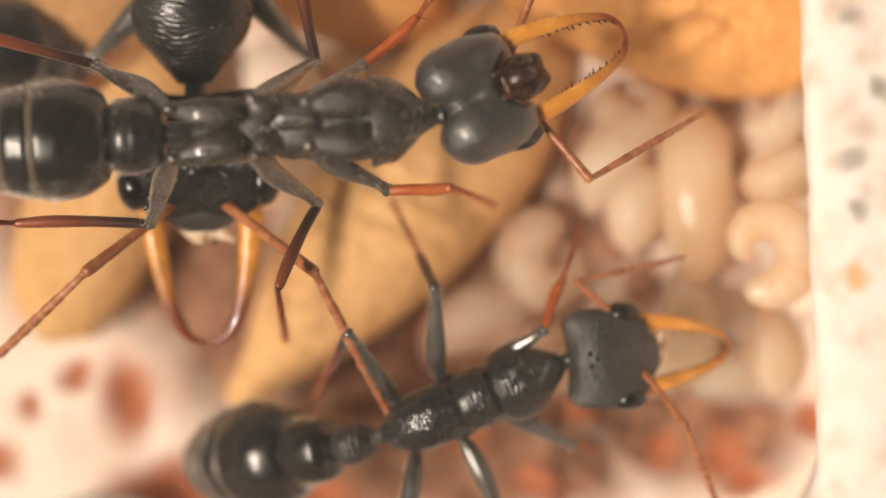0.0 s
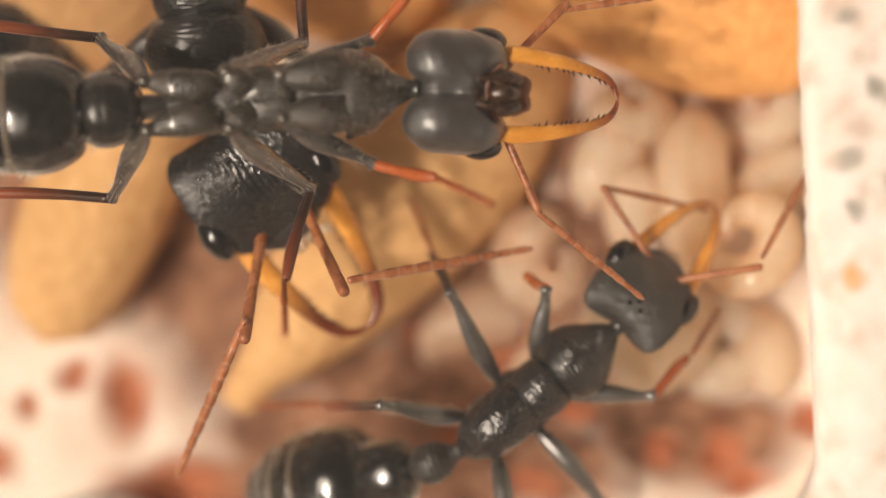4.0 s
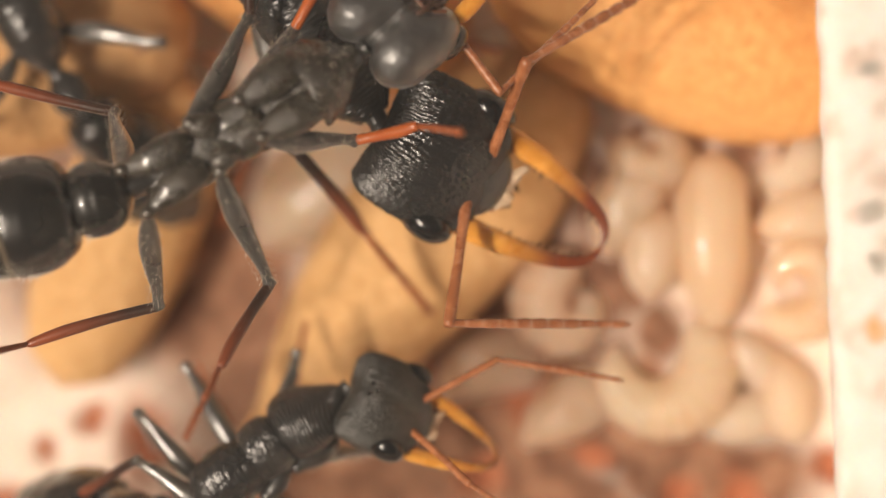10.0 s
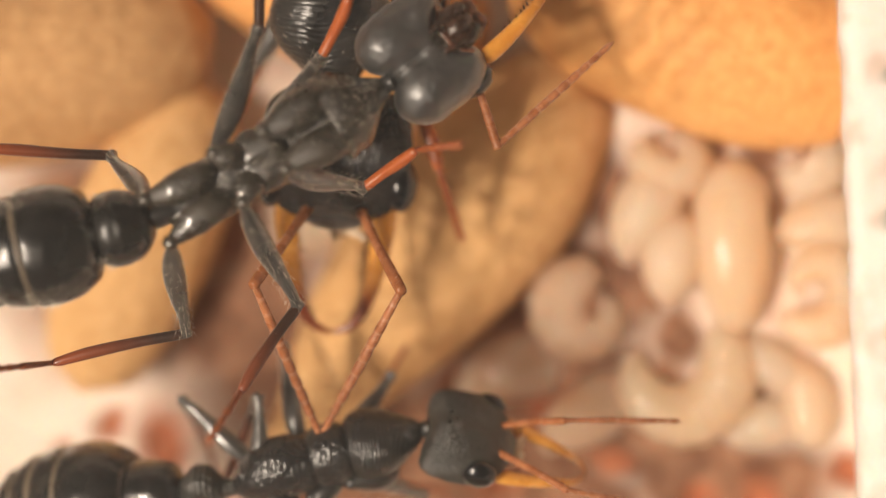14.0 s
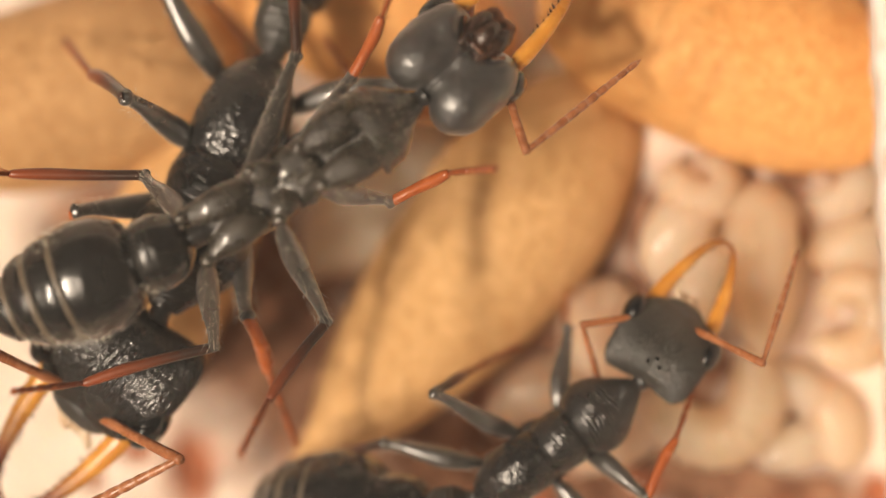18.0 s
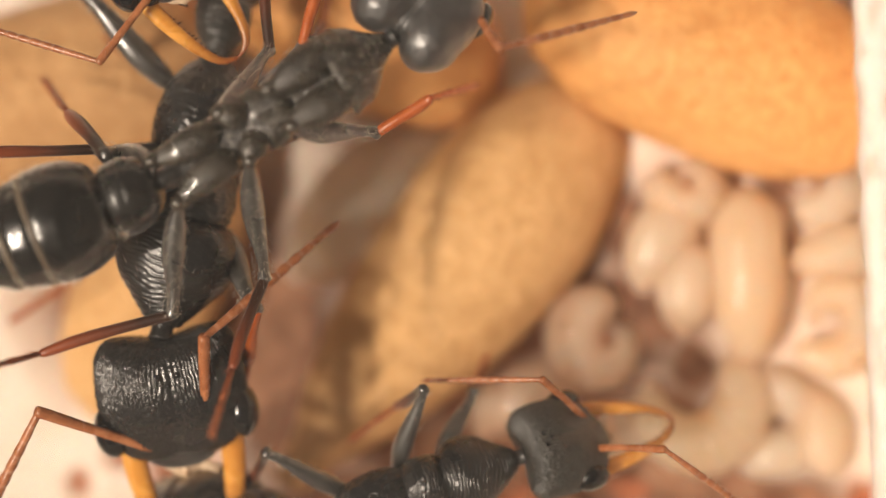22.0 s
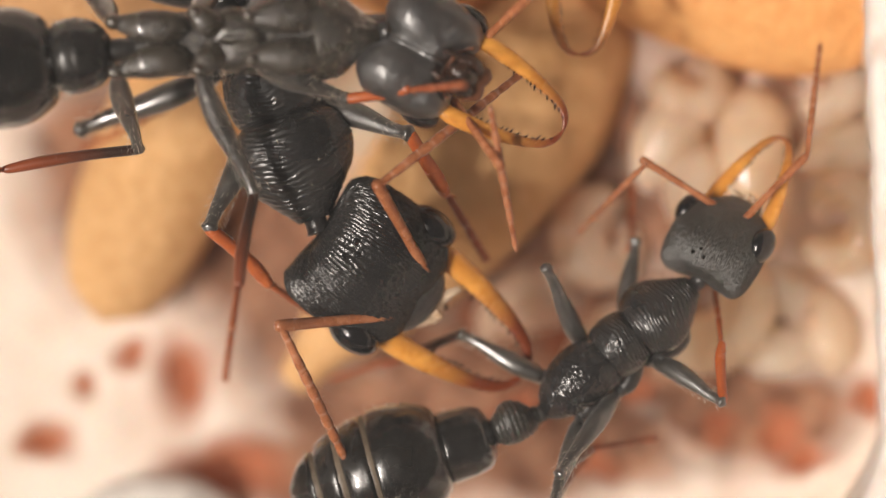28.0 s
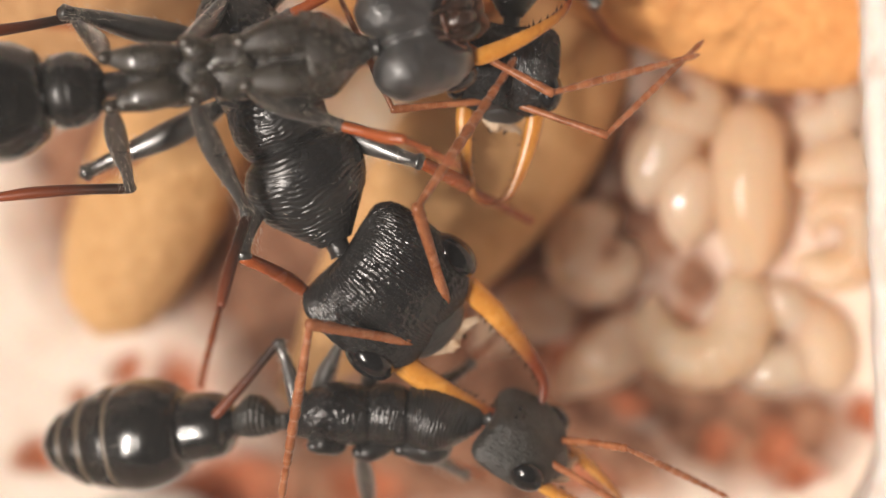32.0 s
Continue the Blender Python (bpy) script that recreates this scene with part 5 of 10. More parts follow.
    walk(limb(g, 'tarsus'), [(0, mm(2.039,1.683,-0.842, 0,52.2,154.1)), (1, mm(2.53,1.558,-1.173, 0,60.5,146.2)), (2, mm(2.851,1.611,-1.057, 0,63.8,146.4)), (3, mm(2.375,1.618,-1.075, 0,58,140.3)), (6, mm(2.517,1.512,-1.232, 0,61.2,143)), (7, mm(3.648,1.027,-1.241, 0,44.3,33.5)), (8, mm(3.13,1.274,-1.357, 0,65.3,89.4)), (9, mm(3.257,1.189,-1.374, 0,64.3,74.2)), (10, mm(3.064,1.372,-1.287, 0,62.3,84.5)), (11, mm(3.143,1.365,-1.26, 0,57.1,73.4)), (12, mm(2.678,1.586,-1.128, 0,56.4,133.9)), (13, mm(2.698,1.555,-1.167, 0,58.1,121.7)), (14, mm(3.025,1.611,-0.991, 0,62.2,125.2)), (15, mm(2.752,1.474,-1.26, 0,57.1,131.4)), (18, mm(2.753,1.503,-1.226, 0,64.9,123.7)), (19, mm(3.067,1.303,-1.356, 0,66.8,98.3)), (20, mm(3.146,1.302,-1.324, 0,64.7,76.5)), (21, mm(3.171,1.197,-1.408, 0,69.4,90.9)), (22, mm(3.426,0.703,-1.594, 0,80.1,81.9)), (23, mm(3.533,0.665,-1.547, 0,72,58.6)), (24, mm(3.861,0.598,-1.314, 0,44.9,34.8)), (25, mm(3.571,0.869,-1.416, 0,57.9,57)), (26, mm(3.443,1.087,-1.35, 0,58.3,51.6)), (29, mm(3.773,0.821,-1.278, 0,44.1,34.8)), (30, mm(3.679,0.811,-1.367, 0,54,36.2)), (31, mm(3.481,1.002,-1.39, 0,61,50.2)), (32, mm(3.399,1.073,-1.389, 0,62,61.1))])
    g = limb(a, 'leg', 3)
    j = hinge(g)
    walk(g, [(0, j(0,-57.4,-33)), (1, j(0,-58.2,-7.8)), (2, j(0,-58.2,-1.3)), (3, j(0,-58.2,-11)), (6, j(0,-43.3,-39.9)), (7, j(0,-50,-51.3)), (8, j(0,-39.3,-51)), (9, j(0,-33.7,-37.3)), (10, j(0,-26,-30.7)), (11, j(0,-30.2,-29.1)), (12, j(0,-19.1,-45.4)), (13, j(0,-7,-37.6)), (14, j(0,-13.5,-39.9)), (15, j(0,-8.6,-41)), (18, j(0,-23,-37.2)), (19, j(0,-30.9,-34.7)), (20, j(0,-37.8,-32.6)), (21, j(0,-40.3,-31.9)), (22, j(0,-53,-24.9)), (23, j(0,-45.6,-22)), (24, j(0,-54.5,-32.9)), (25, j(0,-53.8,-43.8)), (26, j(0,-58.2,-50.9)), (29, j(0,-58.2,-69.8)), (30, j(0,-58.2,-56.7)), (31, j(0,-58.2,-59)), (32, j(0,-58.2,-49.2))])
    t = limb(g, 'tibia')
    j = hinge(t)
    walk(t, [(0, j(0,35.7,-101.4)), (1, j(0,10.2,-115.2)), (2, j(0,4.7,-118.7)), (3, j(0,17.2,-111.2)), (6, j(0,50.9,-74.6)), (7, j(0,60.4,-73.4)), (8, j(0,64.3,-26)), (9, j(0,55.7,-40.9)), (10, j(0,48.5,-39.8)), (11, j(0,52.2,-40.9)), (12, j(0,44.7,-23.1)), (13, j(0,33.4,-20.6)), (14, j(0,39.5,-21.5)), (15, j(0,35,-16.8)), (18, j(0,47.3,-31.2)), (19, j(0,53.9,-36.3)), (20, j(0,58.8,-44.7)), (21, j(0,58.7,-53.1)), (22, j(0,58.1,-81.7)), (23, j(0,55.1,-72.4)), (24, j(0,60.7,-82)), (25, j(0,58.6,-82.7)), (26, j(0,51.3,-94.2)), (29, j(0,54.7,-92.3)), (30, j(0,50,-94.9)), (31, j(0,49.6,-95.1)), (32, j(0,48,-95.9))])
    walk(limb(g, 'tarsus'), [(0, mm(2.236,-1.552,-1.138, 0,47.6,-149.1)), (1, mm(1.732,-1.736,-0.346, 0,39.8,-147)), (2, mm(1.616,-1.704,-0.159, 0,37.8,-146.8)), (3, mm(1.876,-1.736,-0.577, 0,40,-147)), (6, mm(2.877,-1.186,-1.513, 0,69.8,-148.3)), (7, mm(2.826,-0.924,-1.695, 0,67.4,-172.7)), (8, mm(3.311,-0.372,-1.756, 0,76,151.2)), (9, mm(3.381,-0.721,-1.61, 0,87.8,129.3)), (10, mm(3.542,-0.827,-1.461, 0,68.3,-31.1)), (11, mm(3.454,-0.783,-1.54, 0,76.3,-58.1)), (12, mm(3.825,-0.544,-1.372, 0,52.8,-2.6)), (13, mm(4.075,-0.572,-1.073, 0,24,-6.3)), (14, mm(3.951,-0.551,-1.24, 0,39.2,-7.5)), (15, mm(4.08,-0.461,-1.118, 0,27.1,-19.9)), (18, mm(3.681,-0.686,-1.433, 0,61.6,-19.1)), (19, mm(3.475,-0.681,-1.576, 0,81.4,-40.9)), (20, mm(3.269,-0.711,-1.667, 0,77.9,-150.7)), (21, mm(3.158,-0.81,-1.666, 0,75.7,-155.9)), (22, mm(2.698,-1.02,-1.655, 0,61.8,-160)), (23, mm(2.887,-1.063,-1.6, 0,70.2,-159.8)), (24, mm(2.684,-0.946,-1.7, 0,62.9,-172.7)), (25, mm(2.679,-1.008,-1.664, 0,63.4,171.2)), (26, mm(2.46,-1.217,-1.521, 0,42.2,147.5)), (29, mm(2.504,-1.125,-1.592, 0,29.9,147.6)), (30, mm(2.443,-1.249,-1.493, 0,43.5,147.9)), (31, mm(2.438,-1.258,-1.485, 0,47.1,149.6)), (32, mm(2.415,-1.299,-1.448, 0,48.5,150.6))])
    g = limb(a, 'leg', 4)
    j = hinge(g)
    walk(g, [(0, j(0,-54.8,122.5)), (1, j(0,-40.1,133.6)), (2, j(0,-40.5,131.9)), (3, j(0,-45.6,130.4)), (6, j(0,-53.5,129)), (7, j(0,-54.9,126.4)), (8, j(0,-42.3,100)), (9, j(0,-34.8,117.3)), (10, j(0,-41.2,121.3)), (11, j(0,-40.6,121.5)), (12, j(0,-47,110.6)), (13, j(0,-41.4,117.3)), (14, j(0,-42.2,116.6)), (15, j(0,-47.2,122.3)), (18, j(0,-44.9,123)), (19, j(0,-44,135.8)), (20, j(0,-40.8,135)), (21, j(0,-44.6,124.4)), (22, j(0,-26,128.6)), (23, j(0,-34.5,134.3)), (24, j(0,-24.3,142.3)), (25, j(0,-47.8,113.1)), (26, j(0,-50.1,97.9)), (29, j(0,-57.1,78.8)), (30, j(0,-58.2,74.5)), (31, j(0,-51.8,76.8)), (32, j(0,-51.1,92.2))])
    t = limb(g, 'tibia')
    j = hinge(t)
    walk(t, [(0, j(0,24.2,75.1)), (1, j(0,25.4,60.9)), (2, j(0,24.1,63.4)), (3, j(0,25.9,66)), (6, j(0,25,73.5)), (7, j(0,19.6,79)), (8, j(0,7.6,85.4)), (9, j(0,10.8,78.7)), (10, j(0,12,80)), (11, j(0,11.4,80.5)), (12, j(0,6.8,87.1)), (13, j(0,7.7,85.1)), (14, j(0,7.2,85.9)), (15, j(0,12,82.2)), (18, j(0,13.3,80.1)), (19, j(0,20.9,70.9)), (20, j(0,19.1,70.9)), (21, j(0,15.4,77.7)), (22, j(0,11.9,70.8)), (23, j(0,12.1,76.6)), (24, j(0,31.5,64.4)), (25, j(0,9.2,85.1)), (26, j(0,3.8,90.2)), (29, j(0,1.1,97.7)), (30, j(0,-11.7,100.5)), (31, j(0,-9.1,100.6)), (32, j(0,0.2,93.2))])
    walk(limb(g, 'tarsus'), [(0, mm(2.898,2.248,-1.044, 0,43,145.4)), (1, mm(3.421,2.013,-1.092, 0,58.4,133.7)), (2, mm(3.343,2.081,-1.041, 0,57.6,134.3)), (3, mm(3.232,2.095,-1.115, 0,54.5,139.5)), (6, mm(2.957,2.216,-1.077, 0,45.6,144.8)), (7, mm(2.76,2.358,-0.854, 0,41,145.3)), (8, mm(2.501,2.52,-0.337, 0,41.3,141.7)), (9, mm(2.79,2.456,-0.479, 0,51.9,132.7)), (10, mm(2.732,2.457,-0.53, 0,46.8,138.3)), (11, mm(2.713,2.465,-0.504, 0,46.5,138.3)), (12, mm(2.427,2.529,-0.304, 0,36.8,144.4)), (13, mm(2.518,2.517,-0.344, 0,40.9,142)), (14, mm(2.482,2.523,-0.319, 0,40.7,142.1)), (15, mm(2.636,2.471,-0.531, 0,38.6,143.5)), (18, mm(2.726,2.445,-0.586, 0,40.6,142.3)), (19, mm(3.079,2.251,-0.911, 0,46.3,139.5)), (20, mm(3.09,2.277,-0.833, 0,47,138)), (21, mm(2.823,2.402,-0.677, 0,41.8,141.6)), (22, mm(3.12,2.357,-0.527, 0,60.2,118.9)), (23, mm(2.878,2.425,-0.535, 0,51.4,133)), (24, mm(3.241,1.961,-1.331, 0,49.1,78.5)), (25, mm(2.516,2.508,-0.407, 0,39.5,143.2)), (26, mm(2.293,2.544,-0.169, 0,34.5,145.6)), (29, mm(1.961,2.527,-0.048, 0,27.8,148.3)), (30, mm(1.846,2.456,0.516, 0,23.9,149.8)), (31, mm(1.838,2.475,0.403, 0,27.8,149.1)), (32, mm(2.159,2.546,-0.007, 0,32.9,146.3))])
    g = limb(a, 'leg', 5)
    j = hinge(g)
    walk(g, [(0, j(0,-39,-145.6)), (1, j(0,-56.5,-139)), (2, j(0,-58.2,-138.5)), (3, j(0,-53.7,-137.2)), (6, j(0,-58.2,-115.9)), (7, j(0,-58.2,-97.4)), (8, j(0,-58.2,-86.1)), (9, j(0,-58.2,-80.3)), (10, j(0,-58.2,-75.1)), (11, j(0,-58.2,-74.6)), (12, j(0,-55.7,-106.7)), (13, j(0,-58.2,-101.3)), (14, j(0,-58.2,-103.1)), (15, j(0,-55.6,-103.7)), (18, j(0,-58.2,-104.4)), (19, j(0,-54.1,-110.2)), (20, j(0,-44.5,-118.4)), (21, j(0,-54,-117.6)), (22, j(0,-57.4,-134.2)), (23, j(0,-57.3,-119.4)), (24, j(0,-58.2,-137.4)), (25, j(0,-58.2,-131.6)), (26, j(0,-58.2,-132.9)), (29, j(0,-58.2,-122.4)), (30, j(0,-58.2,-106.6)), (31, j(0,-58.2,-118.9)), (32, j(0,-58.2,-124.2))])
    t = limb(g, 'tibia')
    j = hinge(t)
    walk(t, [(0, j(0,50.3,-26.2)), (1, j(0,55.3,-57)), (2, j(0,57.5,-62.7)), (3, j(0,52,-57.8)), (6, j(0,33.1,-70.1)), (7, j(0,22.8,-87.5)), (8, j(0,35.8,-91.4)), (9, j(0,30.9,-90.2)), (10, j(0,27.2,-75.9)), (11, j(0,30.1,-81.6)), (12, j(0,45.1,-73)), (13, j(0,49.2,-82)), (14, j(0,42.9,-66.8)), (15, j(0,40.9,-58.7)), (18, j(0,40.1,-63.1)), (19, j(0,43.9,-51.7)), (20, j(0,55.9,-44.3)), (21, j(0,48.2,-43.2)), (22, j(0,64.8,-38.2)), (23, j(0,57,-57)), (24, j(0,68.1,-56)), (25, j(0,53.4,-93)), (26, j(0,47.2,-96.3)), (29, j(0,37,-101.3)), (30, j(0,26,-106.7)), (31, j(0,34.1,-102.7)), (32, j(0,37.7,-101))])
    walk(limb(g, 'tarsus'), [(0, mm(3.762,-0.719,-1.962, 0,73.1,-140.5)), (1, mm(3.09,-1.217,-2.097, 0,54.3,-153.8)), (2, mm(2.93,-1.218,-2.15, 0,52.6,-154.7)), (3, mm(3.136,-1.33,-2.009, 0,56.5,-151.6)), (6, mm(3.028,-2.009,-1.392, 0,44.7,-148.4)), (7, mm(2.402,-2.349,-0.987, 0,38.8,-146.9)), (8, mm(2.249,-2.067,-1.493, 0,40.6,-147.1)), (9, mm(2.294,-2.188,-1.309, 0,40.6,-147.2)), (10, mm(2.854,-2.199,-1.166, 0,40,-147.1)), (11, mm(2.621,-2.183,-1.278, 0,40.3,-147.1)), (12, mm(2.826,-1.721,-1.807, 0,49.1,-148.1)), (13, mm(2.533,-1.651,-1.93, 0,48.1,-150.3)), (14, mm(3.037,-1.717,-1.736, 0,48,-150.2)), (15, mm(3.302,-1.648,-1.668, 0,52.1,-150.1)), (18, mm(3.184,-1.739,-1.642, 0,50.2,-152)), (19, mm(3.438,-1.443,-1.768, 0,56,-151.7)), (20, mm(3.323,-0.998,-2.112, 0,67.5,-147.4)), (21, mm(3.539,-1.164,-1.9, 0,58.4,-155.2)), (22, mm(3.153,-0.671,-2.307, 0,57.6,-162.5)), (23, mm(3.055,-1.164,-2.14, 0,54.5,-155.7)), (24, mm(2.831,-0.789,-2.366, 0,55.3,-159.1)), (25, mm(2.219,-1.517,-2.048, 0,50.4,-152.1)), (26, mm(2.11,-1.722,-1.871, 0,48.3,-150.4)), (29, mm(1.9,-1.998,-1.534, 0,46.8,-149.4)), (30, mm(1.642,-2.196,-1.116, 0,40.4,-147.1)), (31, mm(1.835,-2.061,-1.428, 0,46.7,-149.4)), (32, mm(1.916,-1.981,-1.559, 0,48.8,-150.8))])

    a = ANT_LARGE
    walk(a, [(0, mm(-4.933,5.897,6.3, 0,0,-87.6)), (1, mm(-5.251,5.041,6.322, 0,0,-95)), (2, mm(-5.015,5.184,6.344, 0,0,-90.8)), (3, mm(-5.101,5.278,6.367, 0,0,-82.1)), (6, mm(-3.543,4.964,6.433, 0,0,-85.6)), (7, mm(-3.854,5.391,6.456, 0,0,-84.1)), (8, mm(-3.769,5.261,6.478, 0,0,-83.2)), (9, mm(-3.298,5.248,6.5, 0,0,-67)), (10, mm(-3.181,5.704,6.9, 0,0,-55.4)), (11, mm(-2.994,5.454,7.3, 0,0,-45)), (12, mm(-2.755,5.913,6.95, 0,0,-44.4)), (13, mm(-2.933,7.125,6.6, 0,0,-76.4)), (14, mm(-3.059,6.851,6.62, 0,0,-83.7)), (15, mm(-3.2,6.159,6.64, 0,0,-75.2)), (18, mm(-5.766,2.826,6.25, 0,-8,-112.9)), (19, mm(-6.047,2.971,6.35, 0,-8,-108.6)), (20, mm(-6.298,2.743,6.45, 0,-8,-104.6)), (21, mm(-6.121,2.736,6.55, 0,-8,-101)), (22, mm(-5.947,2.817,6.65, 0,-8,-100.5)), (23, mm(-5.868,2.975,6.71, 0,-8,-96.3)), (24, mm(-5.259,2.969,6.76, 0,-8,-83.4)), (25, mm(-5.084,3.117,6.82, 0,-8,-82.3)), (26, mm(-4.789,3.14,6.88, 0,-8,-81.4)), (29, mm(-4.432,2.374,7.5, 0,0,-66.7)), (30, mm(-4.621,2.287,7.5, 0,0,-64.8)), (31, mm(-4.254,2.442,7.5, 0,0,-65.4)), (32, mm(-4.277,2.427,7.5, 0,0,-64.7))])
    h = limb(a, 'head')
    j = hinge(h)
    walk(h, [(0, j(0,5,0)), (1, j(0,17.7,-18.2)), (2, j(0,17.7,0.8)), (3, j(0,5,33.3)), (6, j(0,17.7,6.9)), (7, j(0,5,-0.7)), (8, j(0,5,39.1)), (9, j(0,5,22.3)), (10, j(0,5,26.2)), (11, j(0,5,23.2)), (12, j(0,17.7,1.2)), (13, j(0,17.7,-2.8)), (14, j(0,17.7,-8.9)), (15, j(0,5,-1.1)), (18, j(0,17.7,-18.4)), (19, j(0,17.7,-25.4)), (20, j(0,17.7,4.9)), (21, j(0,20.2,8.3)), (22, j(0,22.7,20)), (23, j(0,17,35)), (24, j(0,28.7,23.3)), (25, j(0,15,40.5)), (26, j(0,14,37.5)), (29, j(0,10,34.3)), (30, j(0,9.3,29.1)), (31, j(0,8.7,29.7)), (32, j(0,8,25.7))])
    g = limb(a, 'petiole')
    j = hinge(g)
    walk(g, [(0, j(0,-26.1,-1.8)), (1, j(0,-26.1,2.6)), (2, j(0,-26.1,0.6)), (3, j(0,-26.2,-5.6)), (6, j(0,-26.1,-1.5)), (7, j(0,-26.1,-2.7)), (8, j(0,-26.1,-2.4)), (9, j(0,-26.6,-13.5)), (10, j(0,-27.3,-20.5)), (11, j(0,-28.1,-26.1)), (12, j(0,-27.8,-24.3)), (13, j(0,-26.3,-7.3)), (14, j(0,-26.1,-1.4)), (15, j(0,-26.3,-8)), (18, j(0,-21.5,7.4)), (19, j(0,-19.4,2.8)), (20, j(0,-19,3.7)), (21, j(0,-22.6,2)), (22, j(0,-20.7,3.2)), (23, j(0,-23.4,0.2)), (24, j(0,-25.3,-4.5)), (25, j(0,-26.1,-3.8)), (26, j(0,-26.1,-3)), (29, j(0,-26.5,-12.6)), (30, j(0,-26.8,-15.2)), (31, j(0,-26.5,-12.6)), (32, j(0,-26.6,-13))])
    walk(limb(a, 'gaster'), [(0, mm(-3.903,0.041,-0.788, 0,-41.4,-3.3)), (1, mm(-3.902,-0.058,-0.788, 0,-41.4,4.6)), (2, mm(-3.904,-0.014,-0.788, 0,-41.4,1.1)), (3, mm(-3.897,0.126,-0.79, 0,-41.4,-10)), (6, mm(-3.903,0.035,-0.788, 0,-41.4,-2.7)), (7, mm(-3.902,0.061,-0.788, 0,-41.4,-4.8)), (8, mm(-3.902,0.056,-0.788, 0,-41.4,-4.4)), (9, mm(-3.862,0.302,-0.799, 0,-41.4,-24.2)), (10, mm(-3.808,0.452,-0.815, 0,-41.4,-36.8)), (11, mm(-3.751,0.563,-0.832, 0,-41.4,-46.7)), (12, mm(-3.77,0.529,-0.826, 0,-41.4,-43.6)), (13, mm(-3.891,0.165,-0.791, 0,-41.4,-13.1)), (14, mm(-3.903,0.031,-0.788, 0,-41.4,-2.5)), (15, mm(-3.889,0.181,-0.792, 0,-41.4,-14.4)), (18, mm(-3.94,-0.173,-0.681, 0,-34,12.7)), (19, mm(-3.967,-0.068,-0.632, 0,-30.9,4.8)), (20, mm(-3.97,-0.089,-0.621, 0,-30.2,6.3)), (21, mm(-3.94,-0.047,-0.706, 0,-35.9,3.5)), (22, mm(-3.956,-0.075,-0.663, 0,-32.9,5.4)), (23, mm(-3.932,-0.004,-0.726, 0,-37.2,0.3)), (24, mm(-3.909,0.104,-0.769, 0,-40,-8.1)), (25, mm(-3.9,0.085,-0.789, 0,-41.4,-6.7)), (26, mm(-3.902,0.067,-0.789, 0,-41.4,-5.3)), (29, mm(-3.868,0.282,-0.798, 0,-41.4,-22.6)), (30, mm(-3.851,0.34,-0.803, 0,-41.4,-27.4)), (31, mm(-3.867,0.283,-0.798, 0,-41.4,-22.6)), (32, mm(-3.865,0.291,-0.799, 0,-41.4,-23.3))])
    g = limb(h, 'antenna', 0)
    j = hinge(g)
    walk(g, [(0, j(0,-30.1,53.3)), (1, j(0,3.8,110.8)), (2, j(0,-40.7,109.9)), (3, j(0,-49.1,-20.7)), (6, j(0,-52.2,73.6)), (7, j(0,-42.2,118.6)), (8, j(0,-26.8,67.2)), (9, j(0,-41.6,126.2)), (10, j(0,-43.5,103.6)), (11, j(0,-6,46.5)), (12, j(0,-46.5,92.6)), (13, j(0,-53.6,68.1)), (14, j(0,-58.7,43.8)), (15, j(0,-32.5,125.7)), (18, j(0,-38.7,116.2)), (19, j(0,7.8,125.3)), (20, j(0,-34.5,129.8)), (21, j(0,-26.6,154.8)), (22, j(0,-22,171.5)), (23, j(0,-28.8,159.1)), (24, j(0,-10.3,144.9)), (25, j(0,-33,110.3)), (26, j(0,-32.9,148.6)), (29, j(0,-33.7,158.8)), (30, j(0,-39.6,124.9)), (31, j(0,-36,149.9)), (32, j(0,-35.7,149.1))])
    walk(limb(h, 'flagellum', 0), [(0, mm(3.478,2.218,1.605, 0,19,23.4)), (1, mm(1.304,2.816,0.186, 0,28.8,102.6)), (2, mm(1.542,2.266,1.98, 0,38.4,143.8)), (3, mm(3.716,-0.091,2.24, 0,25.5,111.8)), (6, mm(2.618,1.955,2.324, 0,6.9,-19.1)), (7, mm(1.302,2.111,2.029, 0,19,-22.9)), (8, mm(3.052,2.541,1.476, 0,19.8,40.1)), (9, mm(1.084,1.993,2.009, 0,28.6,-179.3)), (10, mm(1.762,2.248,2.069, 0,21.1,58.8)), (11, mm(3.896,2.288,0.613, 0,18.8,15)), (12, mm(2.11,2.205,2.162, 0,6.8,18.5)), (13, mm(2.738,1.86,2.362, 0,10.4,-40.5)), (14, mm(3.124,1.383,2.485, 0,7.5,-24.2)), (15, mm(0.958,2.197,1.693, 0,19.1,27)), (18, mm(1.326,2.236,1.911, 0,7.2,-21.4)), (19, mm(0.756,2.505,0.011, 0,26.7,96)), (20, mm(0.87,2.068,1.766, 0,5.9,5.2)), (21, mm(0.167,1.438,1.471, 0,26.2,92.6)), (22, mm(-0.103,0.828,1.288, 0,33.1,114.2)), (23, mm(0.142,1.267,1.554, 0,30.5,109.8)), (24, mm(0.177,1.899,0.799, 0,15.5,114.2)), (25, mm(1.46,2.451,1.71, 0,15.9,57)), (26, mm(0.397,1.58,1.706, 0,-1.8,71.9)), (29, mm(0.25,1.238,1.737, 0,20.6,70.8)), (30, mm(1.086,2.065,1.942, 0,18.6,56.1)), (31, mm(0.438,1.498,1.819, 0,18.5,53)), (32, mm(0.447,1.529,1.808, 0,24.2,92.6))])
    g = limb(h, 'antenna', 1)
    j = hinge(g)
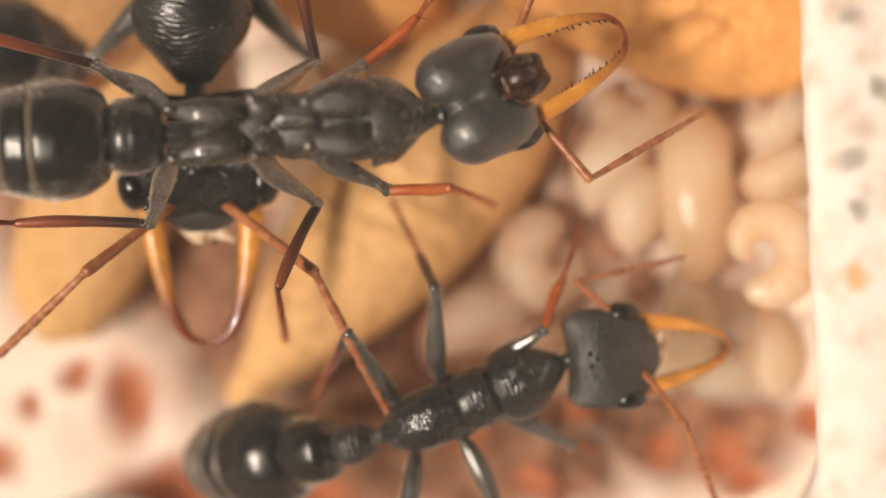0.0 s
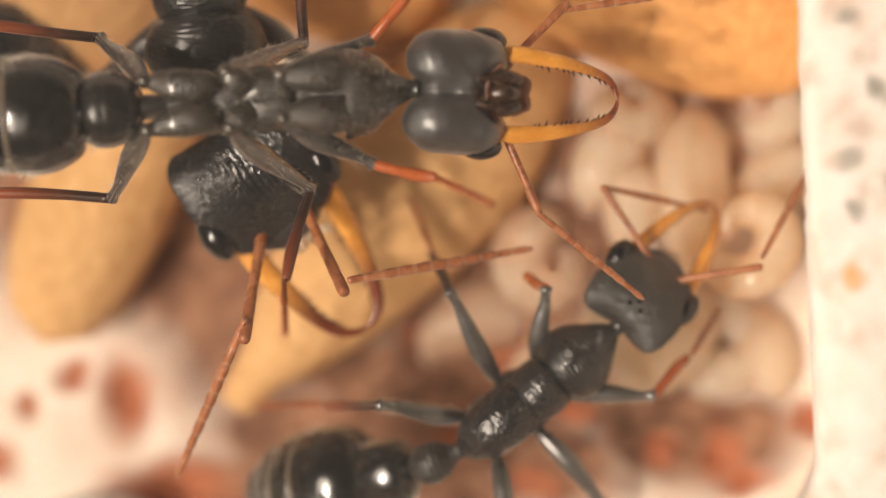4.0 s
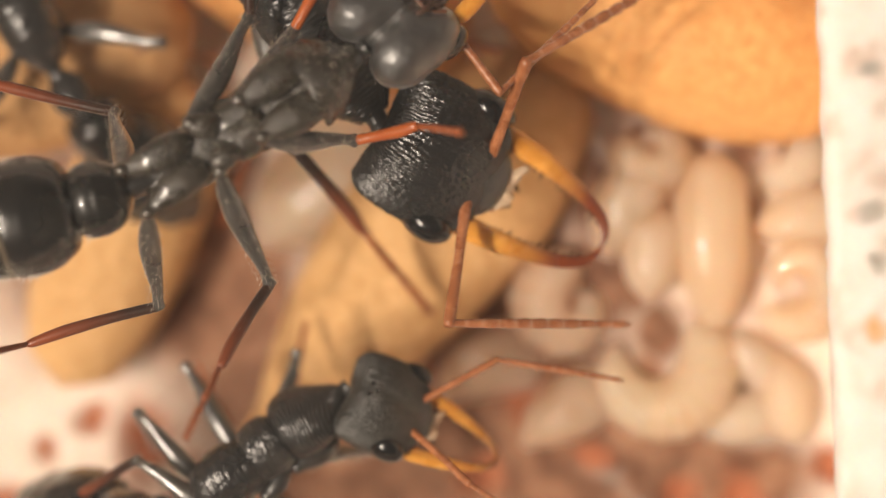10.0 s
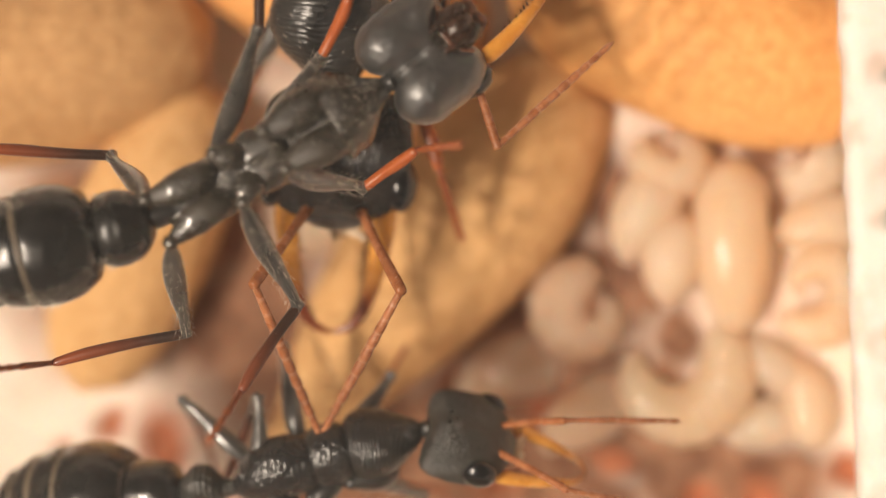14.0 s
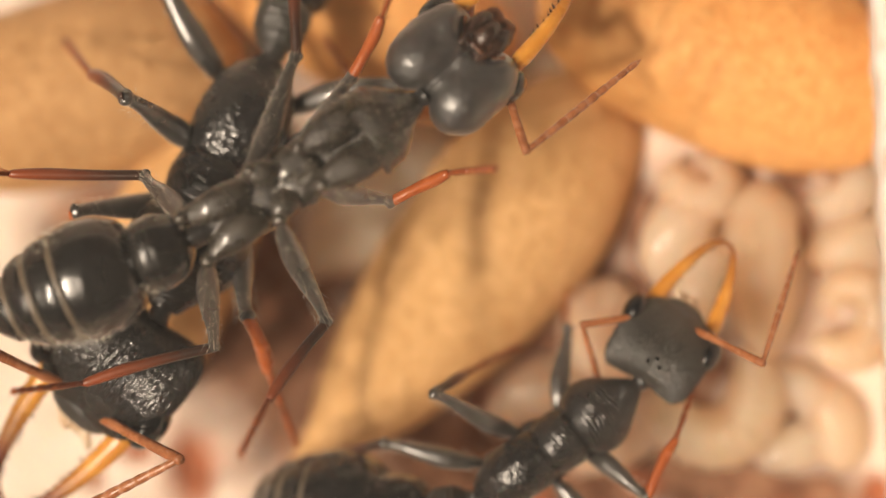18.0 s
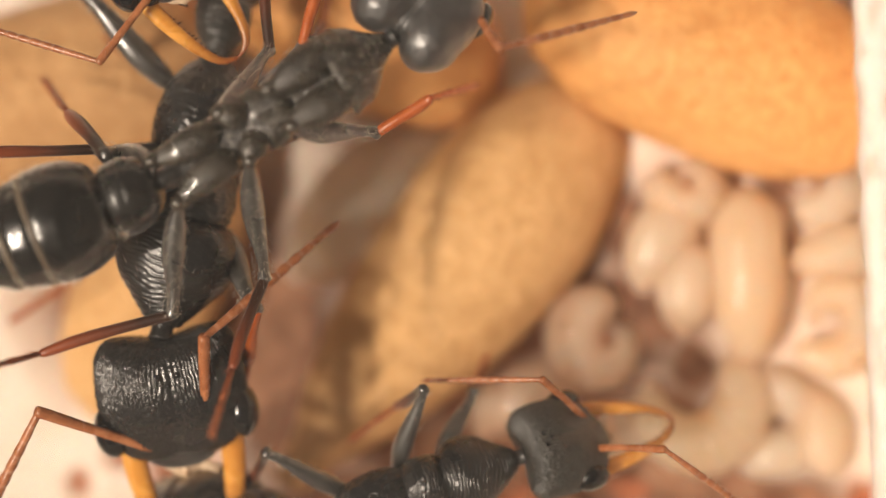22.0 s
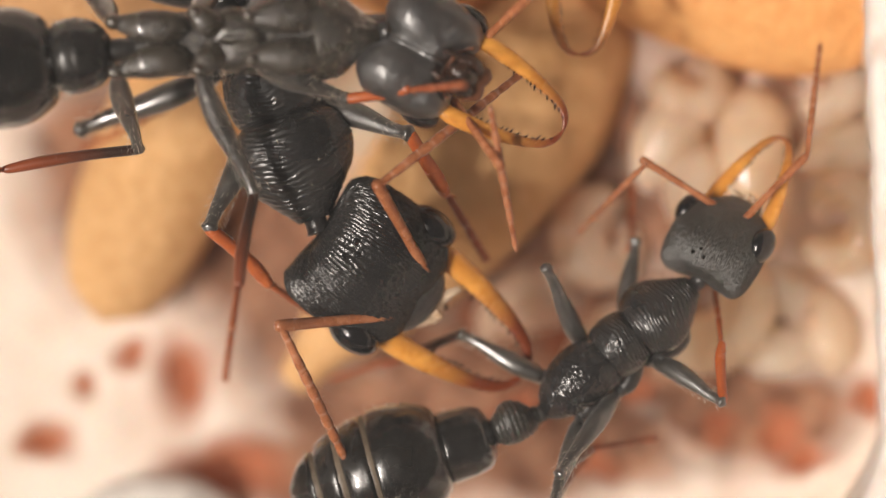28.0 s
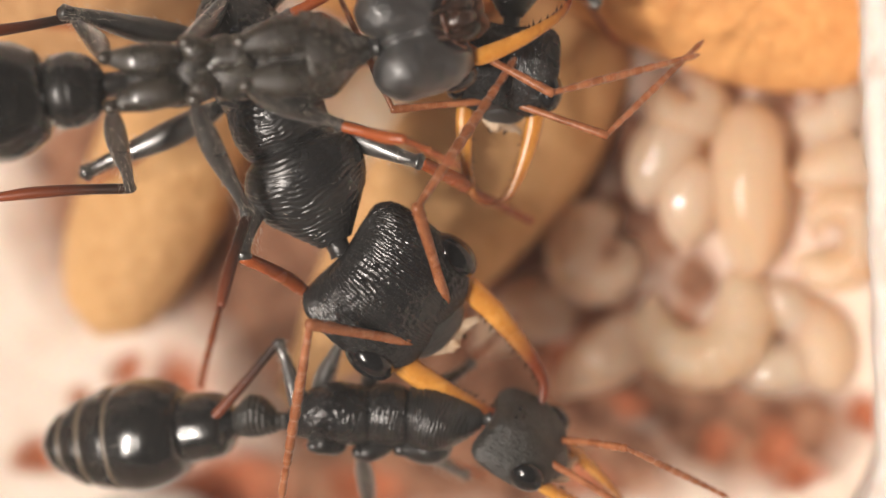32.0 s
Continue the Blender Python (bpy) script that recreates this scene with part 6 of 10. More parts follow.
    walk(g, [(0, j(0,-40.6,-55.3)), (1, j(0,-51.9,-62)), (2, j(0,-6.6,-77.6)), (3, j(0,-49,-25.9)), (6, j(0,-17,-100.3)), (7, j(0,-48.3,-40)), (8, j(0,-40.2,-148.8)), (9, j(0,-26.2,-120.4)), (10, j(0,-20.1,-70.6)), (11, j(0,-6,-46.7)), (12, j(0,-57.4,-51)), (13, j(0,-47.7,-88.9)), (14, j(0,-58.8,-43.5)), (15, j(0,-43.3,-105.7)), (18, j(0,-47.5,-89.3)), (19, j(0,-52.7,-71.6)), (20, j(0,-39.6,-98.2)), (21, j(0,-37.4,-118.4)), (22, j(0,-16.9,-123.9)), (23, j(0,-39.6,-113.7)), (24, j(0,-31.7,-125.8)), (25, j(0,-36.7,-126.4)), (26, j(0,-20,-122.8)), (29, j(0,-22.2,-148.5)), (30, j(0,-22.5,-146.2)), (31, j(0,-30,-159.8)), (32, j(0,-32.1,-154.8))])
    walk(limb(h, 'flagellum', 1), [(0, mm(3.267,-2.044,1.977, 0,20.4,-49.2)), (1, mm(2.91,-1.847,2.316, 0,6.2,-10.9)), (2, mm(2.721,-2.909,0.639, 0,9.7,36.9)), (3, mm(3.662,-1.201,2.235, 0,21.3,-61.9)), (6, mm(1.758,-2.835,1.082, 0,7.5,-24.1)), (7, mm(3.458,-1.554,2.217, 0,19.7,38.3)), (8, mm(0.555,-1.473,1.963, 0,25.7,-113.7)), (9, mm(1.051,-2.418,1.453, 0,18.6,-2.2)), (10, mm(2.965,-2.699,1.21, 0,16.1,27.5)), (11, mm(3.892,-2.292,0.612, 0,18.6,-7.2)), (12, mm(3.032,-1.531,2.456, 0,5.9,-1.1)), (13, mm(2.22,-2.168,2.197, 0,8.9,33)), (14, mm(3.126,-1.378,2.486, 0,7.3,22.5)), (15, mm(1.696,-2.237,2.063, 0,19,-24)), (18, mm(2.208,-2.173,2.193, 0,7.5,24.2)), (19, mm(2.664,-1.921,2.338, 0,7.1,21)), (20, mm(1.911,-2.391,1.942, 0,7.3,-22.1)), (21, mm(1.244,-2.232,1.867, 0,3.4,0.6)), (22, mm(0.855,-2.469,1.079, 0,5.4,-35.4)), (23, mm(1.414,-2.248,1.943, 0,8.6,-27.3)), (24, mm(0.945,-2.21,1.664, 0,-5,-5.1)), (25, mm(0.997,-2.098,1.842, 0,20.4,-74.9)), (26, mm(0.915,-2.458,1.206, 0,10.1,14.8)), (29, mm(0.215,-1.693,1.295, 0,16.4,-42.8)), (30, mm(0.27,-1.77,1.306, 0,16.1,-35.6)), (31, mm(0.158,-1.233,1.601, 0,18,-49)), (32, mm(0.273,-1.385,1.68, 0,19.6,-58.7))])
    g = limb(a, 'leg', 0)
    j = hinge(g)
    walk(g, [(0, j(0,16.5,45.8)), (1, j(0,-2.6,39.7)), (2, j(0,-2.6,30.2)), (3, j(0,19.3,49.8)), (6, j(0,-24.4,33.9)), (7, j(0,-2.6,31.4)), (8, j(0,-8.5,45.8)), (9, j(0,-4.2,45.8)), (10, j(0,16.5,45.8)), (11, j(0,18.9,37.1)), (12, j(0,20.7,26.9)), (13, j(0,14.5,47.2)), (14, j(0,-2.6,20.7)), (15, j(0,-2.6,18.5)), (18, j(0,-33.4,32.3)), (19, j(0,-33.4,36.6)), (20, j(0,-33.4,32.6)), (21, j(0,-33.4,32.6)), (22, j(0,-33.4,36.5)), (23, j(0,-33.4,54.3)), (24, j(0,-33.4,52.3)), (25, j(0,-32.6,53.5)), (26, j(0,-33.4,48.7)), (29, j(0,-30,55.1)), (30, j(0,-27.3,49.5)), (31, j(0,-31.9,52.3)), (32, j(0,-28.1,46.4))])
    t = limb(g, 'tibia')
    j = hinge(t)
    walk(t, [(0, j(0,81.1,-180)), (1, j(0,5.1,-10.2)), (2, j(0,5.1,-4.3)), (3, j(0,75.9,180)), (6, j(0,31.3,-21.2)), (7, j(0,5.1,-13.4)), (8, j(0,53.2,-180)), (9, j(0,56.8,-180)), (10, j(0,81.1,-180)), (11, j(0,76.5,180)), (12, j(0,73.9,-180)), (13, j(0,87.1,180)), (14, j(0,5.1,-8.2)), (15, j(0,5.1,-7.6)), (18, j(0,80.9,66.1)), (19, j(0,81.9,-37.5)), (20, j(0,89.6,-168)), (21, j(0,77.2,-150.1)), (22, j(0,68.7,-113.6)), (23, j(0,66.5,-37)), (24, j(0,34.6,-18.4)), (25, j(0,62.3,-46.1)), (26, j(0,52.1,-40)), (29, j(0,61.4,-83.1)), (30, j(0,65.1,-75.3)), (31, j(0,81.1,-3.3)), (32, j(0,79.7,-30.1))])
    walk(limb(g, 'tarsus'), [(0, mm(2.239,0,-1.667, 0,19.8,0)), (1, mm(4.154,-0.297,-0.15, 0,51.1,-10.7)), (2, mm(4.176,-0.126,-0.151, 0,51.1,-4.5)), (3, mm(2.089,0,-1.637, 0,17,0)), (6, mm(3.844,-0.522,-0.876, 0,70.5,-38.3)), (7, mm(4.135,-0.39,-0.149, 0,51.1,-14.1)), (8, mm(1.49,0,-1.352, 0,44.8,0)), (9, mm(1.575,0,-1.411, 0,40.4,0)), (10, mm(2.239,0,-1.667, 0,19.8,0)), (11, mm(2.105,0,-1.641, 0,17.3,0)), (12, mm(2.032,0,-1.621, 0,15.6,0)), (13, mm(2.414,0,-1.685, 0,21.8,0)), (14, mm(4.164,-0.239,-0.15, 0,51.1,-8.6)), (15, mm(4.166,-0.222,-0.15, 0,51.1,-8)), (18, mm(2.607,0.243,-1.666, 0,78.5,51.3)), (19, mm(2.69,-0.145,-1.67, 0,80.7,-33.3)), (20, mm(2.488,-0.002,-1.687, 0,82,-0.7)), (21, mm(2.176,-0.186,-1.646, 0,77.3,-57.7)), (22, mm(2.255,-0.562,-1.572, 0,64.6,-88.9)), (23, mm(3.038,-0.405,-1.547, 0,76.8,-59.7)), (24, mm(3.818,-0.439,-0.958, 0,77.8,-55)), (25, mm(3.043,-0.565,-1.495, 0,73.2,-68.9)), (26, mm(3.295,-0.666,-1.331, 0,72.7,-73.2)), (29, mm(2.598,-0.802,-1.482, 0,62.5,-85.6)), (30, mm(2.681,-0.688,-1.53, 0,64.7,-74.4)), (31, mm(2.759,-0.015,-1.667, 0,80.5,-3.1)), (32, mm(2.76,-0.151,-1.66, 0,75.9,-23.6))])
    g = limb(a, 'leg', 1)
    j = hinge(g)
    walk(g, [(0, j(0,16.5,-45.8)), (1, j(0,28.8,-44.6)), (2, j(0,23.8,-50.7)), (3, j(0,23.7,-58.9)), (6, j(0,12.7,-45.8)), (7, j(0,11.7,-39)), (8, j(0,12.7,-42.4)), (9, j(0,16.5,-45.8)), (10, j(0,13.2,-58.5)), (11, j(0,16.5,-45.8)), (12, j(0,13.2,-50)), (13, j(0,16.5,-45.8)), (14, j(0,20,-37.5)), (15, j(0,31.3,-54.3)), (18, j(0,-33.4,-54.9)), (19, j(0,-33.4,-55.7)), (20, j(0,16.5,-45.8)), (21, j(0,15.1,-51.7)), (22, j(0,13.8,-52.4)), (23, j(0,13.1,-55.7)), (24, j(0,-2.6,-29.6)), (25, j(0,-2.6,-26.5)), (26, j(0,-2.6,-29.5)), (29, j(0,-33.4,-41.5)), (30, j(0,-33.4,-35.4)), (31, j(0,-33.4,-43.3)), (32, j(0,-33.4,-34.2))])
    t = limb(g, 'tibia')
    j = hinge(t)
    walk(t, [(0, j(0,81.1,-180)), (1, j(0,66.4,180)), (2, j(0,70.4,180)), (3, j(0,70.5,-180)), (6, j(0,75.7,180)), (7, j(0,80.1,180)), (8, j(0,79.2,180)), (9, j(0,81.1,-180)), (10, j(0,86.4,0)), (11, j(0,81.1,-180)), (12, j(0,86.7,0)), (13, j(0,81.1,180)), (14, j(0,74.9,180)), (15, j(0,65,-180)), (18, j(0,48.4,126)), (19, j(0,44,124.2)), (20, j(0,81.1,180)), (21, j(0,84.8,-180)), (22, j(0,89.8,180)), (23, j(0,85.9,0)), (24, j(0,56.7,70.8)), (25, j(0,62.6,54.4)), (26, j(0,65.7,60.4)), (29, j(0,18.6,83.7)), (30, j(0,31.5,86.8)), (31, j(0,9.4,80.3)), (32, j(0,41.5,96.7))])
    walk(limb(g, 'tarsus'), [(0, mm(2.239,0,-1.667, 0,19.8,0)), (1, mm(1.825,0,-1.546, 0,7.4,0)), (2, mm(1.933,0,-1.59, 0,12.5,0)), (3, mm(1.937,0,-1.591, 0,12.6,0)), (6, mm(2.084,0,-1.635, 0,23.5,0)), (7, mm(2.208,0,-1.662, 0,24.5,0)), (8, mm(2.184,0,-1.658, 0,23.5,0)), (9, mm(2.239,0,-1.667, 0,19.8,0)), (10, mm(2.607,0,-1.684, 0,23.1,0)), (11, mm(2.239,0,-1.667, 0,19.8,0)), (12, mm(2.597,0,-1.685, 0,23,0)), (13, mm(2.239,0,-1.667, 0,19.8,0)), (14, mm(2.06,0,-1.629, 0,16.3,0)), (15, mm(1.786,0,-1.529, 0,5,0)), (18, mm(1.842,0.907,-1.262, 0,43.1,116.5)), (19, mm(1.817,1.003,-1.172, 0,40.8,119.4)), (20, mm(2.239,0,-1.667, 0,19.8,0)), (21, mm(2.347,0,-1.681, 0,21.1,0)), (22, mm(2.495,0,-1.687, 0,22.4,0)), (23, mm(2.621,0,-1.683, 0,23.1,0)), (24, mm(2.804,0.875,-1.41, 0,49.5,70)), (25, mm(2.952,0.632,-1.498, 0,50.2,53)), (26, mm(2.842,0.603,-1.538, 0,50,58.3)), (29, mm(2.677,1.59,-0.537, 0,46.4,112.5)), (30, mm(2.579,1.437,-0.881, 0,49.2,109.2)), (31, mm(2.78,1.641,-0.275, 0,45.2,114)), (32, mm(2.352,1.255,-1.118, 0,49.4,108.9))])
    g = limb(a, 'leg', 2)
    j = hinge(g)
    walk(g, [(0, j(0,-9.2,86.5)), (1, j(0,-9,86.5)), (2, j(0,-5.7,78.5)), (3, j(0,-11.8,86.5)), (6, j(0,3.6,86.5)), (7, j(0,-0.7,78.3)), (8, j(0,0.2,79.1)), (9, j(0,3.6,86.5)), (10, j(0,3.6,86.5)), (11, j(0,2.1,79.5)), (12, j(0,9.1,74.4)), (13, j(0,24,88)), (14, j(0,-22.7,86.5)), (15, j(0,-26.7,87)), (18, j(0,-33.4,133.7)), (19, j(0,-33.4,137.1)), (20, j(0,-33.4,128.9)), (21, j(0,-33.4,112.9)), (22, j(0,-33.4,149.8)), (23, j(0,-33.4,149.8)), (24, j(0,-33.4,156.9)), (25, j(0,3.6,86.5)), (26, j(0,8.2,85.4)), (29, j(0,8.9,82.8)), (30, j(0,5,81)), (31, j(0,12.2,80.9)), (32, j(0,11.5,80.3))])
    t = limb(g, 'tibia')
    j = hinge(t)
    walk(t, [(0, j(0,41.6,180)), (1, j(0,41.8,180)), (2, j(0,39.5,180)), (3, j(0,39.8,-180)), (6, j(0,53.4,180)), (7, j(0,58.9,180)), (8, j(0,57.5,-180)), (9, j(0,53.4,-180)), (10, j(0,53.4,-180)), (11, j(0,55,-180)), (12, j(0,48.9,180)), (13, j(0,42.3,-180)), (14, j(0,34.1,-180)), (15, j(0,41.3,180)), (18, j(0,47.1,144.9)), (19, j(0,50.5,141.9)), (20, j(0,45.5,147.3)), (21, j(0,32.8,149.7)), (22, j(0,69.8,135.8)), (23, j(0,46.7,-145.9)), (24, j(0,39.3,-156.6)), (25, j(0,53.4,180)), (26, j(0,49.4,180)), (29, j(0,49,180)), (30, j(0,52.1,-180)), (31, j(0,46.9,-180)), (32, j(0,47.3,-180))])
    walk(limb(g, 'tarsus'), [(0, mm(1.364,0,-1.618, 0,45.5,0)), (1, mm(1.37,0,-1.624, 0,45.2,0)), (2, mm(1.306,0,-1.55, 0,41.9,0)), (3, mm(1.315,0,-1.561, 0,48.1,0)), (6, mm(1.734,0,-1.957, 0,32.6,0)), (7, mm(1.929,0,-2.087, 0,37,0)), (8, mm(1.878,0,-2.056, 0,36.1,0)), (9, mm(1.734,0,-1.957, 0,32.6,0)), (10, mm(1.734,0,-1.957, 0,32.6,0)), (11, mm(1.79,0,-1.997, 0,34.1,0)), (12, mm(1.584,0,-1.836, 0,27.2,0)), (13, mm(1.385,0,-1.641, 0,12.2,0)), (14, mm(1.169,0,-1.367, 0,59,0)), (15, mm(1.357,0,-1.61, 0,63,0)), (18, mm(1.83,0.955,-1.785, 0,34.7,127.4)), (19, mm(1.968,0.955,-1.882, 0,39.2,121.4)), (20, mm(1.75,0.924,-1.739, 0,32.2,130.9)), (21, mm(1.419,1.033,-1.322, 0,24.4,144)), (22, mm(2.584,0.587,-2.288, 0,66,86.7)), (23, mm(1.804,-0.938,-1.774, 0,33.9,-128.5)), (24, mm(1.457,-0.747,-1.545, 0,23.6,-145.6)), (25, mm(1.734,0,-1.957, 0,32.6,0)), (26, mm(1.603,0,-1.852, 0,28,0)), (29, mm(1.588,0,-1.839, 0,27.4,0)), (30, mm(1.689,0,-1.923, 0,31.3,0)), (31, mm(1.523,0,-1.781, 0,24,0)), (32, mm(1.535,0,-1.792, 0,24.7,0))])
    g = limb(a, 'leg', 3)
    j = hinge(g)
    walk(g, [(0, j(0,-13.9,-86.5)), (1, j(0,-8.9,-92.3)), (2, j(0,-12,-94.5)), (3, j(0,-7.9,-103.6)), (6, j(0,-17.9,-86.5)), (7, j(0,-12.5,-79.9)), (8, j(0,-12.8,-83.6)), (9, j(0,-4.1,-86.5)), (10, j(0,-2.6,-17.9)), (11, j(0,-23.8,-18.6)), (12, j(0,-2.6,-27.6)), (13, j(0,0,-86.5)), (14, j(0,2.1,-81.7)), (15, j(0,8.5,-104)), (18, j(0,-64.3,-84.7)), (19, j(0,-67.4,-88)), (20, j(0,-74.2,-70.3)), (21, j(0,-70.1,-68.8)), (22, j(0,-71.1,-50.6)), (23, j(0,-73.1,-40.8)), (24, j(0,-69.8,-40.2)), (25, j(0,-5.4,-100.4)), (26, j(0,3.6,-86.5)), (29, j(0,3.6,-86.5)), (30, j(0,7.3,-88.6)), (31, j(0,1.3,-88.3)), (32, j(0,1.7,-89.1))])
    t = limb(g, 'tibia')
    j = hinge(t)
    walk(t, [(0, j(0,38.5,-180)), (1, j(0,34.6,-180)), (2, j(0,38.2,-180)), (3, j(0,35.3,180)), (6, j(0,36.3,-180)), (7, j(0,32,180)), (8, j(0,33,-180)), (9, j(0,45.7,180)), (10, j(0,38,23)), (11, j(0,66.8,1.8)), (12, j(0,41.9,9.2)), (13, j(0,49.6,-180)), (14, j(0,48.4,180)), (15, j(0,44.3,180)), (18, j(0,49.4,-158.7)), (19, j(0,46.1,-157.4)), (20, j(0,29.3,-140.1)), (21, j(0,27.2,-136.5)), (22, j(0,20.4,-140.6)), (23, j(0,11.5,-144.5)), (24, j(0,37.3,-165.4)), (25, j(0,61.9,180)), (26, j(0,53.4,180)), (29, j(0,53.4,-180)), (30, j(0,50.2,180)), (31, j(0,56.1,-180)), (32, j(0,55.5,-180))])
    walk(limb(g, 'tarsus'), [(0, mm(1.279,0,-1.517, 0,50.2,0)), (1, mm(1.182,0,-1.385, 0,45.1,0)), (2, mm(1.271,0,-1.506, 0,48.3,0)), (3, mm(1.198,0,-1.409, 0,44.1,0)), (6, mm(1.222,0,-1.442, 0,54.2,0)), (7, mm(1.119,0,-1.29, 0,48.7,0)), (8, mm(1.143,0,-1.328, 0,49.1,0)), (9, mm(1.485,0,-1.744, 0,40.4,0)), (10, mm(4.956,0.751,-1.5, 0,33.5,22.9)), (11, mm(4.149,0.031,-2.24, 0,72.4,2.2)), (12, mm(4.978,0.291,-1.628, 0,32.1,9.1)), (13, mm(1.608,0,-1.857, 0,36.2,0)), (14, mm(1.569,0,-1.822, 0,34.2,0)), (15, mm(1.444,0,-1.703, 0,27.7,0)), (18, mm(1.708,-0.576,-1.85, 0,46,-151.9)), (19, mm(1.626,-0.649,-1.755, 0,43.3,-152.7)), (20, mm(1.557,-1.363,-1.194, 0,27.9,-149)), (21, mm(1.613,-1.492,-1.112, 0,29.1,-146.8)), (22, mm(1.422,-1.451,-0.849, 0,18.6,-146.7)), (23, mm(1.244,-1.388,-0.488, 0,10,-147.9)), (24, mm(1.312,-0.489,-1.479, 0,6.9,-148.9)), (25, mm(2.041,0,-2.151, 0,41.7,0)), (26, mm(1.734,0,-1.957, 0,32.6,0)), (29, mm(1.734,0,-1.957, 0,32.6,0)), (30, mm(1.626,0,-1.872, 0,29,0)), (31, mm(1.827,0,-2.022, 0,35,0)), (32, mm(1.807,0,-2.009, 0,34.5,0))])
    g = limb(a, 'leg', 4)
    j = hinge(g)
    walk(g, [(0, j(0,-17.9,123.1)), (1, j(0,-17.9,123.1)), (2, j(0,-16,116.9)), (3, j(0,-17.9,123.1)), (6, j(0,-17.9,123.1)), (7, j(0,-18.4,112.8)), (8, j(0,-18.6,114)), (9, j(0,-17.9,123.1)), (10, j(0,-17.9,123.1)), (11, j(0,-20.8,113)), (12, j(0,-17,113)), (13, j(0,-17.9,123.1)), (14, j(0,-19.1,135)), (15, j(0,-22.4,127.4)), (18, j(0,-21.9,123.1)), (19, j(0,-22.1,114.5)), (20, j(0,-22.1,112)), (21, j(0,-27,123.1)), (22, j(0,-22.5,122.2)), (23, j(0,-20.7,114.4)), (24, j(0,-18.9,123.1)), (25, j(0,-15.7,121.4)), (26, j(0,-12.9,123.2)), (29, j(0,-19.7,115.4)), (30, j(0,-21.1,111.6)), (31, j(0,-18.6,115)), (32, j(0,-19,113.9))])
    t = limb(g, 'tibia')
    j = hinge(t)
    walk(t, [(0, j(0,50.8,180)), (1, j(0,50.8,180)), (2, j(0,48.7,180)), (3, j(0,50.8,180)), (6, j(0,50.8,180)), (7, j(0,51.6,180)), (8, j(0,51.8,180)), (9, j(0,50.8,180)), (10, j(0,50.8,180)), (11, j(0,56.5,-180)), (12, j(0,49.7,-180)), (13, j(0,50.8,180)), (14, j(0,52.8,-180)), (15, j(0,65,-180)), (18, j(0,48.1,-180)), (19, j(0,54.7,180)), (20, j(0,61.7,180)), (21, j(0,45.1,180)), (22, j(0,44.3,-180)), (23, j(0,44.9,180)), (24, j(0,50.1,180)), (25, j(0,48.4,180)), (26, j(0,46,-180)), (29, j(0,53.7,180)), (30, j(0,57.3,180)), (31, j(0,51.9,180)), (32, j(0,52.5,-180))])
    walk(limb(g, 'tarsus'), [(0, mm(0.862,0,-2.471, 0,54.1,0)), (1, mm(0.862,0,-2.471, 0,54.1,0)), (2, mm(0.77,0,-2.393, 0,52.3,0)), (3, mm(0.862,0,-2.471, 0,54.1,0)), (6, mm(0.862,0,-2.471, 0,54.1,0)), (7, mm(0.897,0,-2.499, 0,54.7,0)), (8, mm(0.905,0,-2.506, 0,54.8,0)), (9, mm(0.862,0,-2.471, 0,54.1,0)), (10, mm(0.862,0,-2.471, 0,54.1,0)), (11, mm(1.118,0,-2.659, 0,57.1,0)), (12, mm(0.815,0,-2.433, 0,53.3,0)), (13, mm(0.862,0,-2.471, 0,54.1,0)), (14, mm(0.947,0,-2.538, 0,55.4,0)), (15, mm(1.526,0,-2.888, 0,58.7,0)), (18, mm(0.746,0,-2.372, 0,58.2,0)), (19, mm(1.035,0,-2.603, 0,58.4,0)), (20, mm(1.364,0,-2.807, 0,58.3,0)), (21, mm(0.623,0,-2.256, 0,63.2,0)), (22, mm(0.592,0,-2.224, 0,58.8,0)), (23, mm(0.615,0,-2.248, 0,57,0)), (24, mm(0.831,0,-2.445, 0,55.2,0)), (25, mm(0.758,0,-2.383, 0,52,0)), (26, mm(0.66,0,-2.293, 0,49.1,0)), (29, mm(0.99,0,-2.57, 0,55.9,0)), (30, mm(1.152,0,-2.682, 0,57.3,0)), (31, mm(0.909,0,-2.509, 0,54.9,0)), (32, mm(0.935,0,-2.529, 0,55.2,0))])
    g = limb(a, 'leg', 5)
    j = hinge(g)
    walk(g, [(0, j(0,-17.9,-123.1)), (1, j(0,-20.8,-125.9)), (2, j(0,-20.8,-128)), (3, j(0,-19,-140.3)), (6, j(0,-17.9,-123.1)), (7, j(0,-11.7,-121.2)), (8, j(0,-13.3,-123.9)), (9, j(0,-17.9,-123.1)), (10, j(0,-15.9,-132.5)), (11, j(0,-23,-123.1)), (12, j(0,-34.4,-118.1)), (13, j(0,-17.9,-123.1)), (14, j(0,-19.1,-117.5)), (15, j(0,-19.4,-139.9)), (18, j(0,-17.9,-123.1)), (19, j(0,-13.8,-132.1)), (20, j(0,-17.9,-123.1)), (21, j(0,-18.3,-126.3)), (22, j(0,-18.7,-124.2)), (23, j(0,-64.2,-97.1)), (24, j(0,-61.5,-95.2)), (25, j(0,-19.6,-138.3)), (26, j(0,-20.8,-136.5)), (29, j(0,-19.6,-123.1)), (30, j(0,-17.4,-127.9)), (31, j(0,-20.8,-123.5)), (32, j(0,-20.5,-124.7))])
    t = limb(g, 'tibia')
    j = hinge(t)
